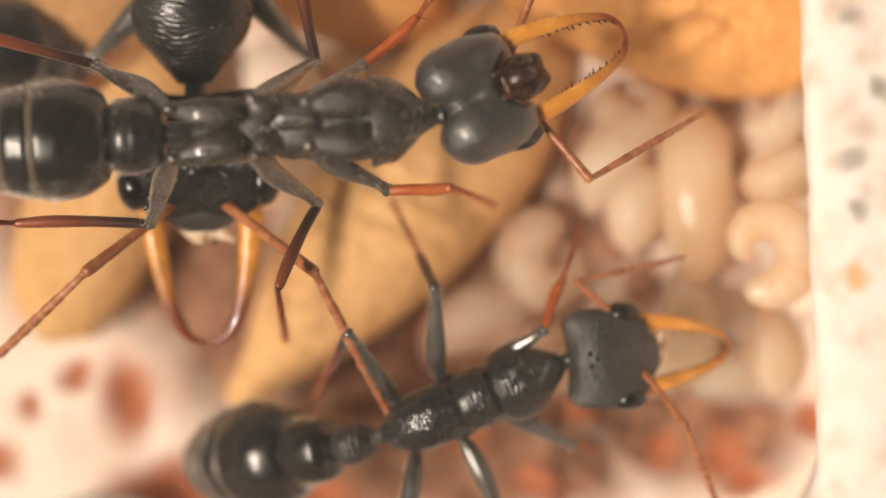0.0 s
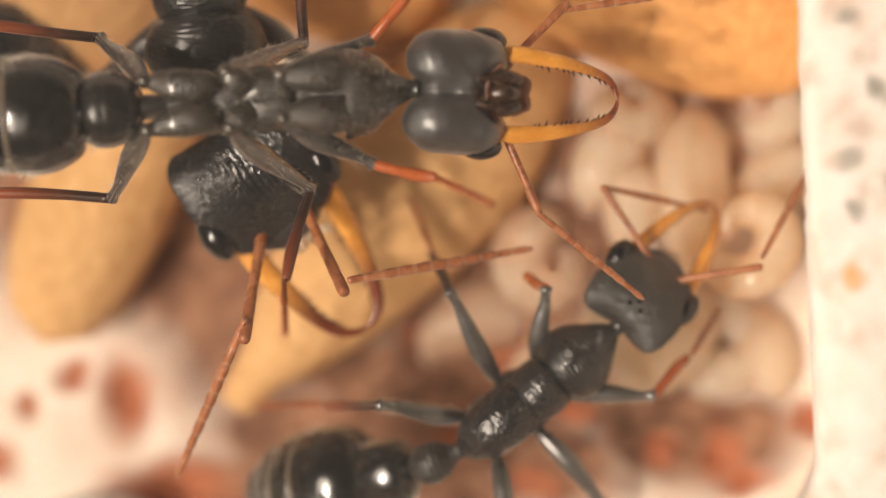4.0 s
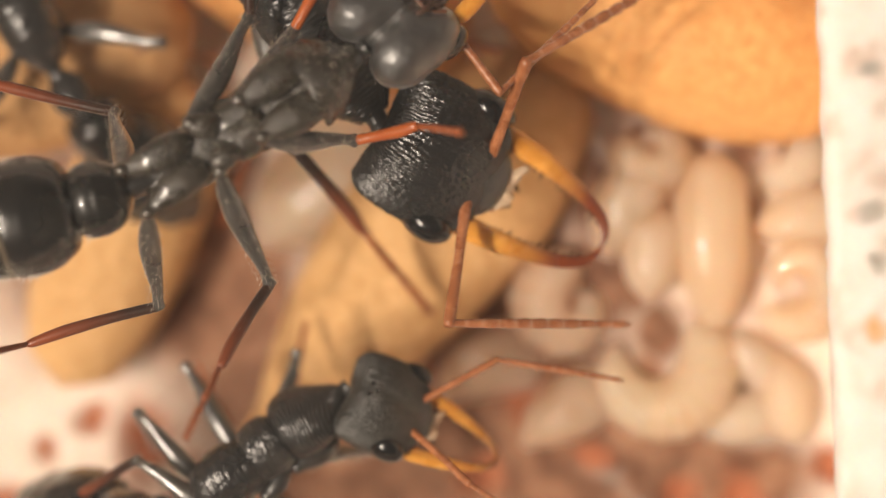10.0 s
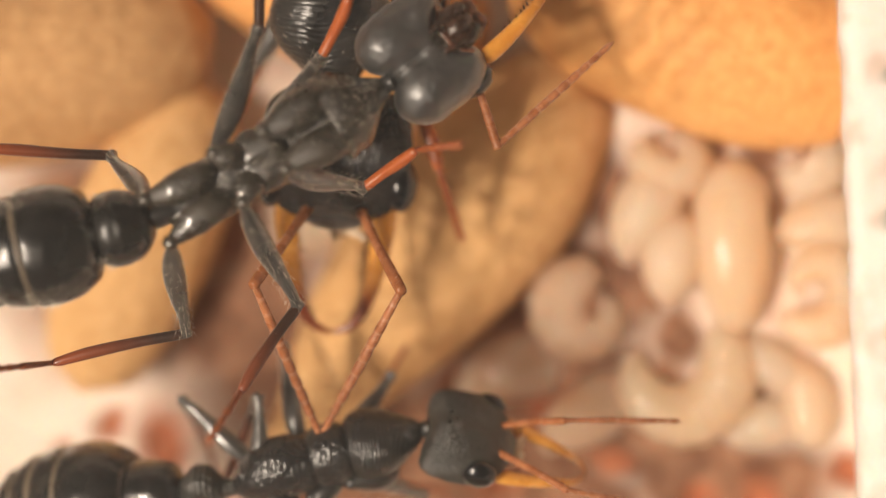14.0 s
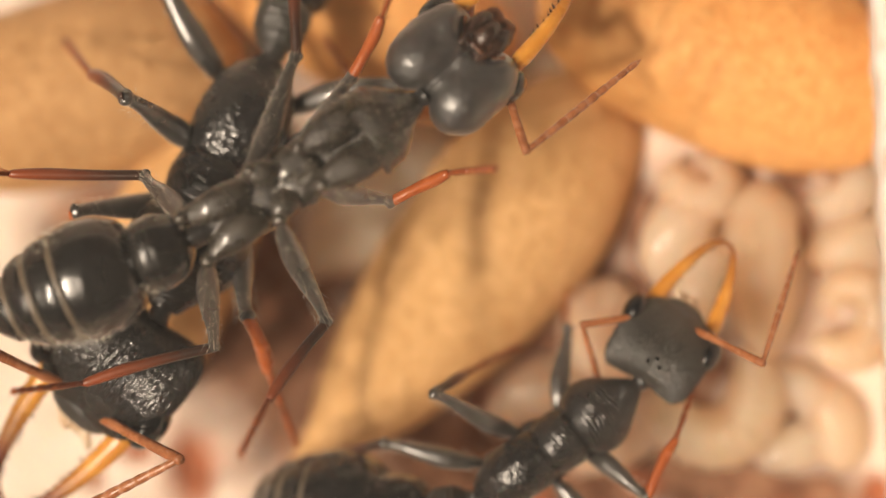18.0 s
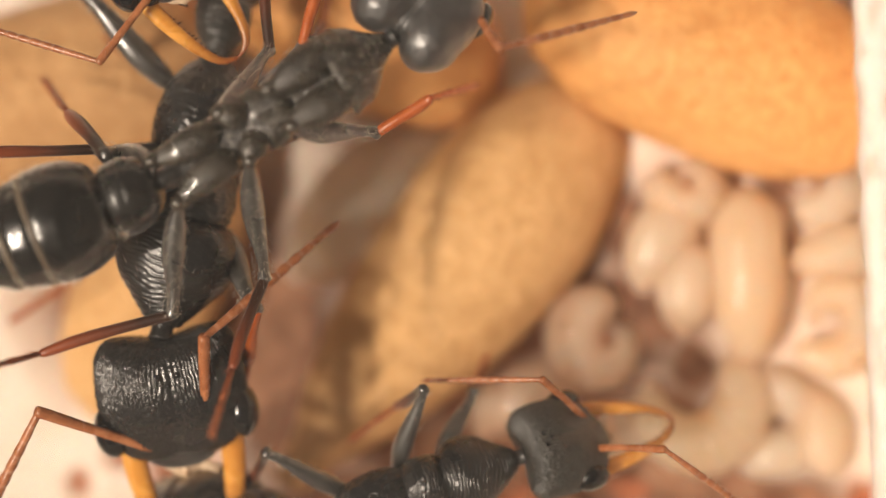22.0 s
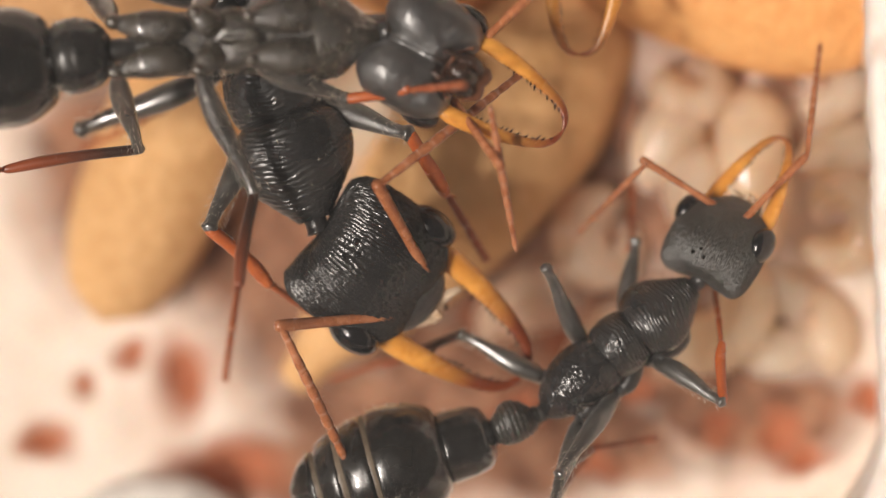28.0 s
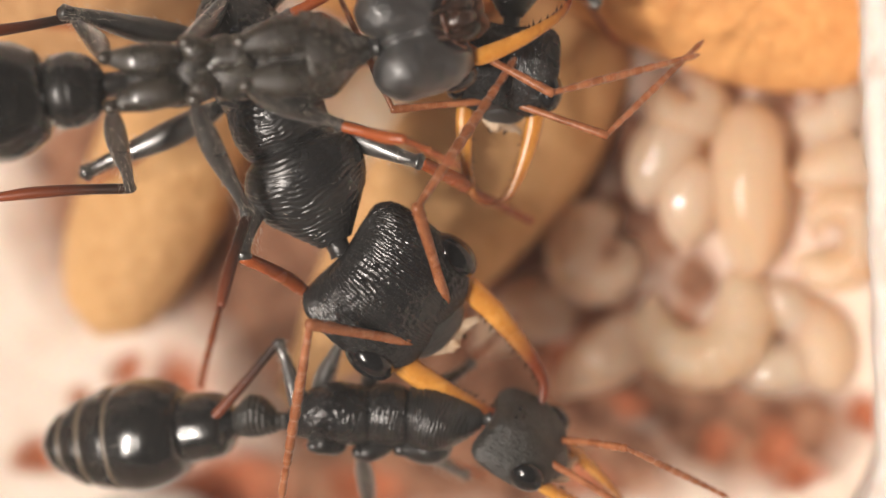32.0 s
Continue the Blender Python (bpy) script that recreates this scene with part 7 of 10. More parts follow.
    walk(t, [(0, j(0,50.8,180)), (1, j(0,56.4,180)), (2, j(0,56.5,180)), (3, j(0,52.6,180)), (6, j(0,50.8,180)), (7, j(0,45.2,-180)), (8, j(0,46.3,-180)), (9, j(0,50.8,-180)), (10, j(0,48.6,-180)), (11, j(0,47.4,180)), (12, j(0,47.3,180)), (13, j(0,50.8,180)), (14, j(0,52.8,180)), (15, j(0,53.3,-180)), (18, j(0,50.8,-180)), (19, j(0,46.7,180)), (20, j(0,50.8,-180)), (21, j(0,51.4,-180)), (22, j(0,52.1,-180)), (23, j(0,37.4,-144.5)), (24, j(0,32.2,-140.6)), (25, j(0,53.5,180)), (26, j(0,56.4,180)), (29, j(0,49.6,-180)), (30, j(0,47.1,180)), (31, j(0,51.5,180)), (32, j(0,51,180))])
    walk(limb(g, 'tarsus'), [(0, mm(0.862,0,-2.471, 0,54.1,0)), (1, mm(1.11,0,-2.654, 0,57,0)), (2, mm(1.114,0,-2.657, 0,57.1,0)), (3, mm(0.94,0,-2.533, 0,55.3,0)), (6, mm(0.862,0,-2.471, 0,54.1,0)), (7, mm(0.629,0,-2.262, 0,47.9,0)), (8, mm(0.674,0,-2.305, 0,49.6,0)), (9, mm(0.862,0,-2.471, 0,54.1,0)), (10, mm(0.766,0,-2.39, 0,52.2,0)), (11, mm(0.719,0,-2.348, 0,59.2,0)), (12, mm(0.714,0,-2.343, 0,70.6,0)), (13, mm(0.862,0,-2.471, 0,54.1,0)), (14, mm(0.947,0,-2.538, 0,55.4,0)), (15, mm(0.97,0,-2.556, 0,55.7,0)), (18, mm(0.862,0,-2.471, 0,54.1,0)), (19, mm(0.688,0,-2.319, 0,50.1,0)), (20, mm(0.862,0,-2.471, 0,54.1,0)), (21, mm(0.888,0,-2.492, 0,54.6,0)), (22, mm(0.918,0,-2.516, 0,55,0)), (23, mm(0.815,-1.471,-1.938, 0,46.3,-149.2)), (24, mm(0.789,-1.71,-1.699, 0,42.8,-143)), (25, mm(0.981,0,-2.563, 0,55.8,0)), (26, mm(1.112,0,-2.656, 0,57.1,0)), (29, mm(0.811,0,-2.429, 0,55.9,0)), (30, mm(0.704,0,-2.334, 0,53.7,0)), (31, mm(0.889,0,-2.493, 0,57,0)), (32, mm(0.868,0,-2.476, 0,56.7,0))])

    a = ANT_BROOD
    walk(a, [(0, mm(0.544,-2.941,6.3, 0,0,22.5)), (1, mm(1.533,-2.375,6.3, 0,0,41.9)), (2, mm(0.763,-3.286,6.3, 0,0,14.7)), (3, mm(1.253,-3.061,6.3, 0,0,30.4)), (6, mm(2.392,-2.52,6.3, 0,0,42.5)), (7, mm(1.71,-2.721,6.3, 0,0,43.8)), (8, mm(0.455,-4.431,6.3, 0,0,6.1)), (9, mm(-0.922,-3.608,6.3, -25,0,9.1)), (10, mm(-3.816,-3.005,6.3, -45,0,37.7)), (11, mm(-3.651,-2.669,6.3, -45,0,38.8)), (12, mm(-3.836,-2.791,6.3, -45,0,43)), (13, mm(-3.657,-2.419,6.3, -45,0,38.7)), (14, mm(-3.021,-2.993,6.3, -45,0,15.7)), (15, mm(-2.925,-3.251,6.3, -20,0,3.4)), (18, mm(0.818,-2.25,6.3, 0,0,35.8)), (19, mm(1.266,-2.08,6.3, -6.2,0,38.1)), (20, mm(0.326,-2.552,6.3, -12.5,0,38.7)), (21, mm(0.033,-3.331,6.55, -18.8,0,19.1)), (22, mm(-1.471,-2.952,6.8, -25,0,17.7)), (23, mm(-0.883,-3.024,7.4, -17.5,0,18.4)), (24, mm(0.194,-2.594,7.367, -10,0,23.2)), (25, mm(0.358,-1.93,7.333, -15,0,22.3)), (26, mm(2.194,-2.256,7.3, -20,0,33.9)), (29, mm(2.14,-2.447,6.8, -35,0,39.6)), (30, mm(1.522,-2.851,6.733, -40,0,32.7)), (31, mm(-1.292,-3.432,6.667, -45,0,11)), (32, mm(-2.248,-3.365,6.6, -50,0,-0.8))])
    h = limb(a, 'head')
    j = hinge(h)
    walk(h, [(0, j(0,5,-17.3)), (1, j(0,5,-7.2)), (2, j(0,17.7,-12.7)), (3, j(0,17.7,13.2)), (6, j(0,5,8.1)), (7, j(0,5,34.2)), (8, j(0,17.7,1.5)), (9, j(0,13.1,-17.7)), (10, j(0,42.4,-49.9)), (11, j(0,42.2,-49.4)), (12, j(0,44.3,-54.9)), (13, j(0,33.1,-32.3)), (14, j(0,22.7,-18.6)), (15, j(0,8.6,-9.9)), (18, j(0,5,21)), (19, j(0,3.1,17.2)), (20, j(0,7.1,-9.7)), (21, j(0,9.1,-12.1)), (22, j(0,17.2,3.9)), (23, j(0,27.1,-30)), (24, j(0,20.1,-12.4)), (25, j(0,14.9,12.3)), (26, j(0,-2.9,22.4)), (29, j(0,-6,16.2)), (30, j(0,4.1,1.1)), (31, j(0,30.9,-29.1)), (32, j(0,25.9,-18.7))])
    g = limb(a, 'petiole')
    j = hinge(g)
    walk(g, [(0, j(0,-24.7,-7.2)), (1, j(0,-16.1,-17.9)), (2, j(0,-16.7,-6.3)), (3, j(0,-19.7,-12.9)), (6, j(0,-20.7,-18.4)), (7, j(0,0,-24.2)), (8, j(0,-4.3,-7.7)), (9, j(0,-12.2,-12.2)), (10, j(0,-6.5,-32.5)), (11, j(0,-5.5,-33.9)), (12, j(0,-3.9,-30.8)), (13, j(0,-5,-26.8)), (14, j(0,-3.2,-13.1)), (15, j(0,1.4,-3.8)), (18, j(0,-18.7,-20.7)), (19, j(0,-11.2,-23.3)), (20, j(0,-12,-27.9)), (21, j(0,-19.9,-20.9)), (22, j(0,-20.2,-19.2)), (23, j(0,-20.4,-20.9)), (24, j(0,-2.4,-14.4)), (25, j(0,1.8,-6.9)), (26, j(0,4.3,-11.9)), (29, j(0,8.8,-12.8)), (30, j(0,10.7,-13)), (31, j(0,-4.5,-20.8)), (32, j(0,-10.7,-4.7))])
    walk(limb(a, 'gaster'), [(0, mm(-2.787,0.121,-0.557, 0,-39,-12.7)), (1, mm(-2.802,0.315,-0.406, 0,-24.9,-29.6)), (2, mm(-2.842,0.113,-0.417, 0,-26.5,-10.6)), (3, mm(-2.805,0.224,-0.47, 0,-30.9,-21.9)), (6, mm(-2.773,0.315,-0.487, 0,-31.8,-31.3)), (7, mm(-2.799,0.437,-0.11, 0,0,-38.4)), (8, mm(-2.88,0.143,-0.191, 0,-6.9,-12.4)), (9, mm(-2.845,0.22,-0.335, 0,-19.2,-19.9)), (10, mm(-2.72,0.569,-0.231, 0,-9.4,-51.5)), (11, mm(-2.708,0.592,-0.213, 0,-7.9,-53.6)), (12, mm(-2.74,0.545,-0.183, 0,-5.7,-48.8)), (13, mm(-2.775,0.479,-0.203, 0,-7.5,-42.6)), (14, mm(-2.863,0.242,-0.169, 0,-5,-21)), (15, mm(-2.89,0.071,-0.085, 0,2.2,-6.1)), (18, mm(-2.772,0.357,-0.452, 0,-28.5,-34.6)), (19, mm(-2.787,0.414,-0.317, 0,-17,-37.7)), (20, mm(-2.748,0.489,-0.332, 0,-17.8,-45.1)), (21, mm(-2.763,0.358,-0.474, 0,-30.4,-35.3)), (22, mm(-2.772,0.329,-0.479, 0,-31,-32.5)), (23, mm(-2.76,0.356,-0.483, 0,-31.2,-35.3)), (24, mm(-2.859,0.264,-0.155, 0,-3.8,-22.9)), (25, mm(-2.885,0.128,-0.076, 0,2.9,-11)), (26, mm(-2.867,0.22,-0.03, 0,6.8,-19.1)), (29, mm(-2.854,0.233,0.053, 0,13.9,-20.6)), (30, mm(-2.847,0.237,0.088, 0,16.9,-21.2)), (31, mm(-2.82,0.377,-0.195, 0,-7,-33.1)), (32, mm(-2.871,0.086,-0.309, 0,-17.1,-7.6))])
    g = limb(h, 'antenna', 0)
    j = hinge(g)
    walk(g, [(0, j(0,0.9,133.2)), (1, j(0,-5.3,57.1)), (2, j(0,11.2,140.5)), (3, j(0,-1.8,92.9)), (6, j(0,-4.7,64.4)), (7, j(0,-22.1,107.1)), (8, j(0,-55.1,48.4)), (9, j(0,-49.4,73.8)), (10, j(0,-26.4,48)), (11, j(0,-28.7,102)), (12, j(0,-67.5,51.7)), (13, j(0,-39.5,87.5)), (14, j(0,-46.5,-26.2)), (15, j(0,-22.9,76.7)), (18, j(0,-2.4,132.4)), (19, j(0,-0.9,152.9)), (20, j(0,-12.1,113)), (21, j(0,-60.9,112)), (22, j(0,-49.4,153.3)), (23, j(0,-62.7,91.9)), (24, j(0,0.4,127.8)), (25, j(0,-9.3,114.4)), (26, j(0,-21.3,64.1)), (29, j(0,-31.3,117.9)), (30, j(0,-26.2,143.7)), (31, j(0,-57.8,0.6)), (32, j(0,-49.3,-27.1))])
    walk(limb(h, 'flagellum', 0), [(0, mm(0.32,1.541,0.209, 0,18.6,6.3)), (1, mm(2.364,1.718,0.388, 0,18.6,-5.4)), (2, mm(0.198,1.365,-0.09, 0,6,7.7)), (3, mm(1.376,1.99,0.286, 0,15.7,-60.8)), (6, mm(2.18,1.823,0.372, 0,18.7,14.3)), (7, mm(1.005,1.801,0.862, 0,28.5,173.3)), (8, mm(2.094,1.039,1.602, 0,7.6,-24.4)), (9, mm(1.764,1.367,1.501, 0,20.2,1.5)), (10, mm(2.46,1.435,0.977, 0,-8.1,12.1)), (11, mm(1.155,1.755,1.036, 0,-3.3,2.3)), (12, mm(1.857,0.825,1.775, 0,6.1,-18.3)), (13, mm(1.516,1.61,1.296, 0,-15.1,19.1)), (14, mm(2.49,-0.181,1.445, 0,7.6,21.4)), (15, mm(1.814,1.82,0.882, 0,12.9,20.8)), (18, mm(0.336,1.555,0.305, 0,26.7,-127.8)), (19, mm(-0.023,1.085,0.26, 0,29,-177.5)), (20, mm(0.822,1.825,0.584, 0,14.3,-7)), (21, mm(1.158,1.076,1.692, 0,21.1,-14.9)), (22, mm(0.491,0.811,1.502, 0,29.7,148.1)), (23, mm(1.436,1.09,1.716, 0,6.6,-1)), (24, mm(0.439,1.643,0.222, 0,27.3,124.9)), (25, mm(0.78,1.823,0.505, 0,1,27.4)), (26, mm(2.139,1.723,0.84, 0,13.5,19.8)), (29, mm(0.793,1.584,1.1, 0,36,-176.1)), (30, mm(0.255,1.21,0.972, 0,35.8,179.1)), (31, mm(2.348,0.334,1.646, 0,-3.5,39.8)), (32, mm(2.429,-0.17,1.499, 0,9.9,18.4))])
    g = limb(h, 'antenna', 1)
    j = hinge(g)
    walk(g, [(0, j(0,-46.9,-62.3)), (1, j(0,-4.2,-70.7)), (2, j(0,-14.5,48.8)), (3, j(0,-16.8,-37.8)), (6, j(0,-47.1,-60.4)), (7, j(0,-42.5,-115.4)), (8, j(0,-62.1,-3.4)), (9, j(0,-43.9,-24.4)), (10, j(0,-20,-29.9)), (11, j(0,-19,23.8)), (12, j(0,0.2,-17.6)), (13, j(0,13,-52.1)), (14, j(0,-15.1,-32.2)), (15, j(0,-19.5,41.5)), (18, j(0,-35.9,-87.2)), (19, j(0,-38.4,-92.4)), (20, j(0,-12.7,-90.5)), (21, j(0,-25.6,-9.2)), (22, j(0,-46.6,-47.7)), (23, j(0,-64.6,0)), (24, j(0,-55.8,-38)), (25, j(0,-38.1,-75.3)), (26, j(0,4.4,-35.9)), (29, j(0,1.5,-14.3)), (30, j(0,-5.3,-112.9)), (31, j(0,-23.1,21)), (32, j(0,-5,-3.5))])
    walk(limb(h, 'flagellum', 1), [(0, mm(1.989,-1.334,1.453, 0,21.9,-70)), (1, mm(2.009,-1.895,0.357, 0,18.6,-2.1)), (2, mm(2.525,0.89,0.653, 0,6.4,13.4)), (3, mm(2.722,-1.304,0.716, 0,6,7)), (6, mm(2.022,-1.312,1.456, 0,18.7,13.6)), (7, mm(0.933,-1.436,1.36, 0,-2.4,-5.7)), (8, mm(2.239,-0.371,1.709, 0,6,-7.1)), (9, mm(2.555,-0.821,1.391, 0,20.8,0.3)), (10, mm(2.82,-1.105,0.804, 0,22.2,-1)), (11, mm(2.904,0.312,0.776, 0,25.1,-6.2)), (12, mm(3.05,-0.83,0.23, 0,19.2,3.8)), (13, mm(2.46,-1.607,-0.139, 0,40.9,-22.3)), (14, mm(2.824,-1.182,0.669, 0,15.2,13)), (15, mm(2.638,0.717,0.791, 0,8.3,36.9)), (18, mm(1.527,-1.674,1.212, 0,18.7,12.3)), (19, mm(1.406,-1.63,1.271, 0,17.8,8.6)), (20, mm(1.445,-1.951,0.602, 0,14.8,21.3)), (21, mm(2.946,-0.566,0.954, 0,10.1,32.3)), (22, mm(2.233,-1.172,1.446, 0,29.8,-38.4)), (23, mm(2.175,-0.324,1.742, 0,5.1,4.2)), (24, mm(2.2,-0.903,1.613, 0,4,13.9)), (25, mm(1.793,-1.594,1.264, 0,0.4,40.7)), (26, mm(2.808,-1.299,0.105, 0,12.1,24.7)), (29, mm(3.076,-0.737,0.192, 0,6.3,26.5)), (30, mm(0.815,-1.855,0.387, 0,42.2,-83.6)), (31, mm(2.893,0.225,0.889, 0,27.3,-2.1)), (32, mm(3.119,-0.426,0.381, 0,14.7,14))])
    g = limb(a, 'leg', 0)
    j = hinge(g)
    walk(g, [(0, j(0,-32.9,14.5)), (1, j(0,-11,34)), (2, j(0,-2.6,26.7)), (3, j(0,-33.4,48.8)), (6, j(0,-33.4,37.3)), (7, j(0,-33.4,54.8)), (8, j(0,17.3,47.1)), (9, j(0,-5.2,49.2)), (10, j(0,-18.4,43)), (11, j(0,-12.1,49.6)), (12, j(0,-10.1,40.1)), (13, j(0,-4.9,53)), (14, j(0,-21.4,41)), (15, j(0,-7.2,59.4)), (18, j(0,17.3,47.1)), (19, j(0,13.3,57.2)), (20, j(0,3.3,37.6)), (21, j(0,-10.8,24.9)), (22, j(0,-5.2,49.2)), (23, j(0,2,61.7)), (24, j(0,7.5,49.4)), (25, j(0,17,52.5)), (26, j(0,-1.3,49.7)), (29, j(0,-14.5,42.7)), (30, j(0,-14.3,45.9)), (31, j(0,-16.3,44.4)), (32, j(0,-23.1,36.3))])
    t = limb(g, 'tibia')
    j = hinge(t)
    walk(t, [(0, j(0,54.7,51.5)), (1, j(0,75.6,-50)), (2, j(0,62.3,-12.2)), (3, j(0,62.6,-134.8)), (6, j(0,58.3,89.4)), (7, j(0,48.1,-144.4)), (8, j(0,79.4,-180)), (9, j(0,68.6,130.9)), (10, j(0,51.7,127.3)), (11, j(0,48.2,140.4)), (12, j(0,46.3,133.2)), (13, j(0,45.3,145.2)), (14, j(0,48.5,133.1)), (15, j(0,62.5,159.8)), (18, j(0,79.4,180)), (19, j(0,73.5,167.8)), (20, j(0,79.4,71)), (21, j(0,11.6,-22)), (22, j(0,68.6,130.9)), (23, j(0,69.9,155.6)), (24, j(0,76.7,150.1)), (25, j(0,60.4,161.3)), (26, j(0,71.6,135.2)), (29, j(0,64.4,98.3)), (30, j(0,57.9,123.8)), (31, j(0,53.8,122.3)), (32, j(0,50.7,78.7))])
    walk(limb(g, 'tarsus'), [(0, mm(2.286,0.562,-1.014, 0,69.5,78.9)), (1, mm(2.039,-0.237,-1.203, 0,57.9,-37.2)), (2, mm(2.404,-0.122,-1.1, 0,51.1,-11.9)), (3, mm(1.438,-0.405,-1.103, 0,56,-100.8)), (6, mm(1.847,0.653,-1.056, 0,60.4,95)), (7, mm(1.165,-0.484,-0.924, 0,35.8,-125.9)), (8, mm(1.612,0,-1.221, 0,19,0)), (9, mm(1.543,0.343,-1.156, 0,21.6,6.7)), (10, mm(1.374,0.612,-0.975, 0,19.1,12.5)), (11, mm(1.202,0.527,-0.926, 0,12.1,7)), (12, mm(1.252,0.625,-0.898, 0,14.2,10.1)), (13, mm(1.123,0.499,-0.883, 0,5.3,3)), (14, mm(1.278,0.6,-0.931, 0,21.8,15)), (15, mm(1.302,0.198,-1.102, 0,25.8,5)), (18, mm(1.612,0,-1.221, 0,19,0)), (19, mm(1.496,0.074,-1.191, 0,17.7,1.1)), (20, mm(1.915,0.216,-1.221, 0,25,4.7)), (21, mm(2.968,-0.455,-0.25, 0,55.2,-3.3)), (22, mm(1.543,0.343,-1.156, 0,21.6,6.7)), (23, mm(1.451,0.176,-1.166, 0,18.7,2.9)), (24, mm(1.592,0.142,-1.209, 0,21.1,2.6)), (25, mm(1.259,0.197,-1.08, 0,7.5,1.4)), (26, mm(1.562,0.276,-1.179, 0,21.8,5.4)), (29, mm(1.762,0.53,-1.12, 0,23.6,11.9)), (30, mm(1.473,0.549,-1.052, 0,18.8,10.2)), (31, mm(1.448,0.619,-1.003, 0,17.1,11)), (32, mm(1.995,0.771,-0.961, 0,20.6,17.5))])
    g = limb(a, 'leg', 1)
    j = hinge(g)
    walk(g, [(0, j(0,17.3,-47.1)), (1, j(0,-2.6,-39.7)), (2, j(0,-2.6,-32.3)), (3, j(0,-2.6,-37.8)), (6, j(0,-33.4,-36.9)), (7, j(0,-33.4,-28.4)), (8, j(0,17.3,-47.1)), (9, j(0,40.9,-25.8)), (10, j(0,44.3,13.2)), (11, j(0,54.5,12.8)), (12, j(0,54.2,6.1)), (13, j(0,60,7.2)), (14, j(0,44.3,13.2)), (15, j(0,37,-32.6)), (18, j(0,-33.4,-70.8)), (19, j(0,-27.2,-79.2)), (20, j(0,-22.4,-62.6)), (21, j(0,35.9,-34)), (22, j(0,40.9,-25.8)), (23, j(0,49.9,-35.5)), (24, j(0,27.4,-42)), (25, j(0,-18.4,-84.5)), (26, j(0,-13.4,-87.9)), (29, j(0,-1.5,-67.1)), (30, j(0,6.2,-82.2)), (31, j(0,44.3,13.2)), (32, j(0,41,22.7))])
    t = limb(g, 'tibia')
    j = hinge(t)
    walk(t, [(0, j(0,79.4,-180)), (1, j(0,5,18.5)), (2, j(0,16.8,-7.9)), (3, j(0,49.2,26.7)), (6, j(0,23.2,55.8)), (7, j(0,37.5,40.9)), (8, j(0,79.4,-180)), (9, j(0,63.4,109.3)), (10, j(0,29.7,94.4)), (11, j(0,22.1,97)), (12, j(0,26.6,94.8)), (13, j(0,21.4,96.6)), (14, j(0,29.7,94.4)), (15, j(0,69.5,116.8)), (18, j(0,-2.7,98.8)), (19, j(0,-16.2,119.6)), (20, j(0,14.9,89.6)), (21, j(0,70.8,119.1)), (22, j(0,63.4,109.3)), (23, j(0,62.7,140.5)), (24, j(0,77.4,141.7)), (25, j(0,-11.1,109.7)), (26, j(0,-7.8,105.5)), (29, j(0,-1.3,134.4)), (30, j(0,-7.3,96.9)), (31, j(0,29.7,94.4)), (32, j(0,22.4,92.2))])
    walk(limb(g, 'tarsus'), [(0, mm(1.612,0,-1.221, 0,19,0)), (1, mm(3.014,0.392,-0.108, 0,51,19.4)), (2, mm(3.018,-0.163,-0.358, 0,51.1,-8.2)), (3, mm(2.566,0.365,-0.94, 0,50.9,26.8)), (6, mm(2.482,0.944,-0.489, 0,59.6,96.1)), (7, mm(2.585,0.645,-0.756, 0,69.3,80.8)), (8, mm(1.612,0,-1.221, 0,19,0)), (9, mm(1.656,0.525,-1.111, 0,8.3,4)), (10, mm(1.756,1.076,-0.615, 0,-0.6,-1.1)), (11, mm(1.7,1.142,-0.468, 0,-2.1,-5.2)), (12, mm(1.747,1.107,-0.555, 0,-0.8,-1.7)), (13, mm(1.708,1.149,-0.452, 0,-1.8,-4.5)), (14, mm(1.756,1.076,-0.615, 0,-0.6,-1.1)), (15, mm(1.644,0.389,-1.163, 0,11,3.7)), (18, mm(1.65,1.226,0.058, 0,34.8,127.3)), (19, mm(1.25,1.036,0.347, 0,24.6,141.4)), (20, mm(1.848,1.2,-0.319, 0,38.6,111.9)), (21, mm(1.641,0.358,-1.173, 0,11.6,3.6)), (22, mm(1.656,0.525,-1.111, 0,8.3,4)), (23, mm(1.401,0.362,-1.104, 0,-1.8,-0.6)), (24, mm(1.627,0.169,-1.212, 0,15.6,2.2)), (25, mm(1.429,1.147,0.238, 0,28.3,134.4)), (26, mm(1.51,1.186,0.169, 0,30.8,131.7)), (29, mm(0.971,0.887,0.029, 0,14.9,139.2)), (30, mm(1.693,1.223,0.159, 0,30.9,123.6)), (31, mm(1.756,1.076,-0.615, 0,-0.6,-1.1)), (32, mm(1.797,1.148,-0.473, 0,-1.5,-3.6))])
    g = limb(a, 'leg', 2)
    j = hinge(g)
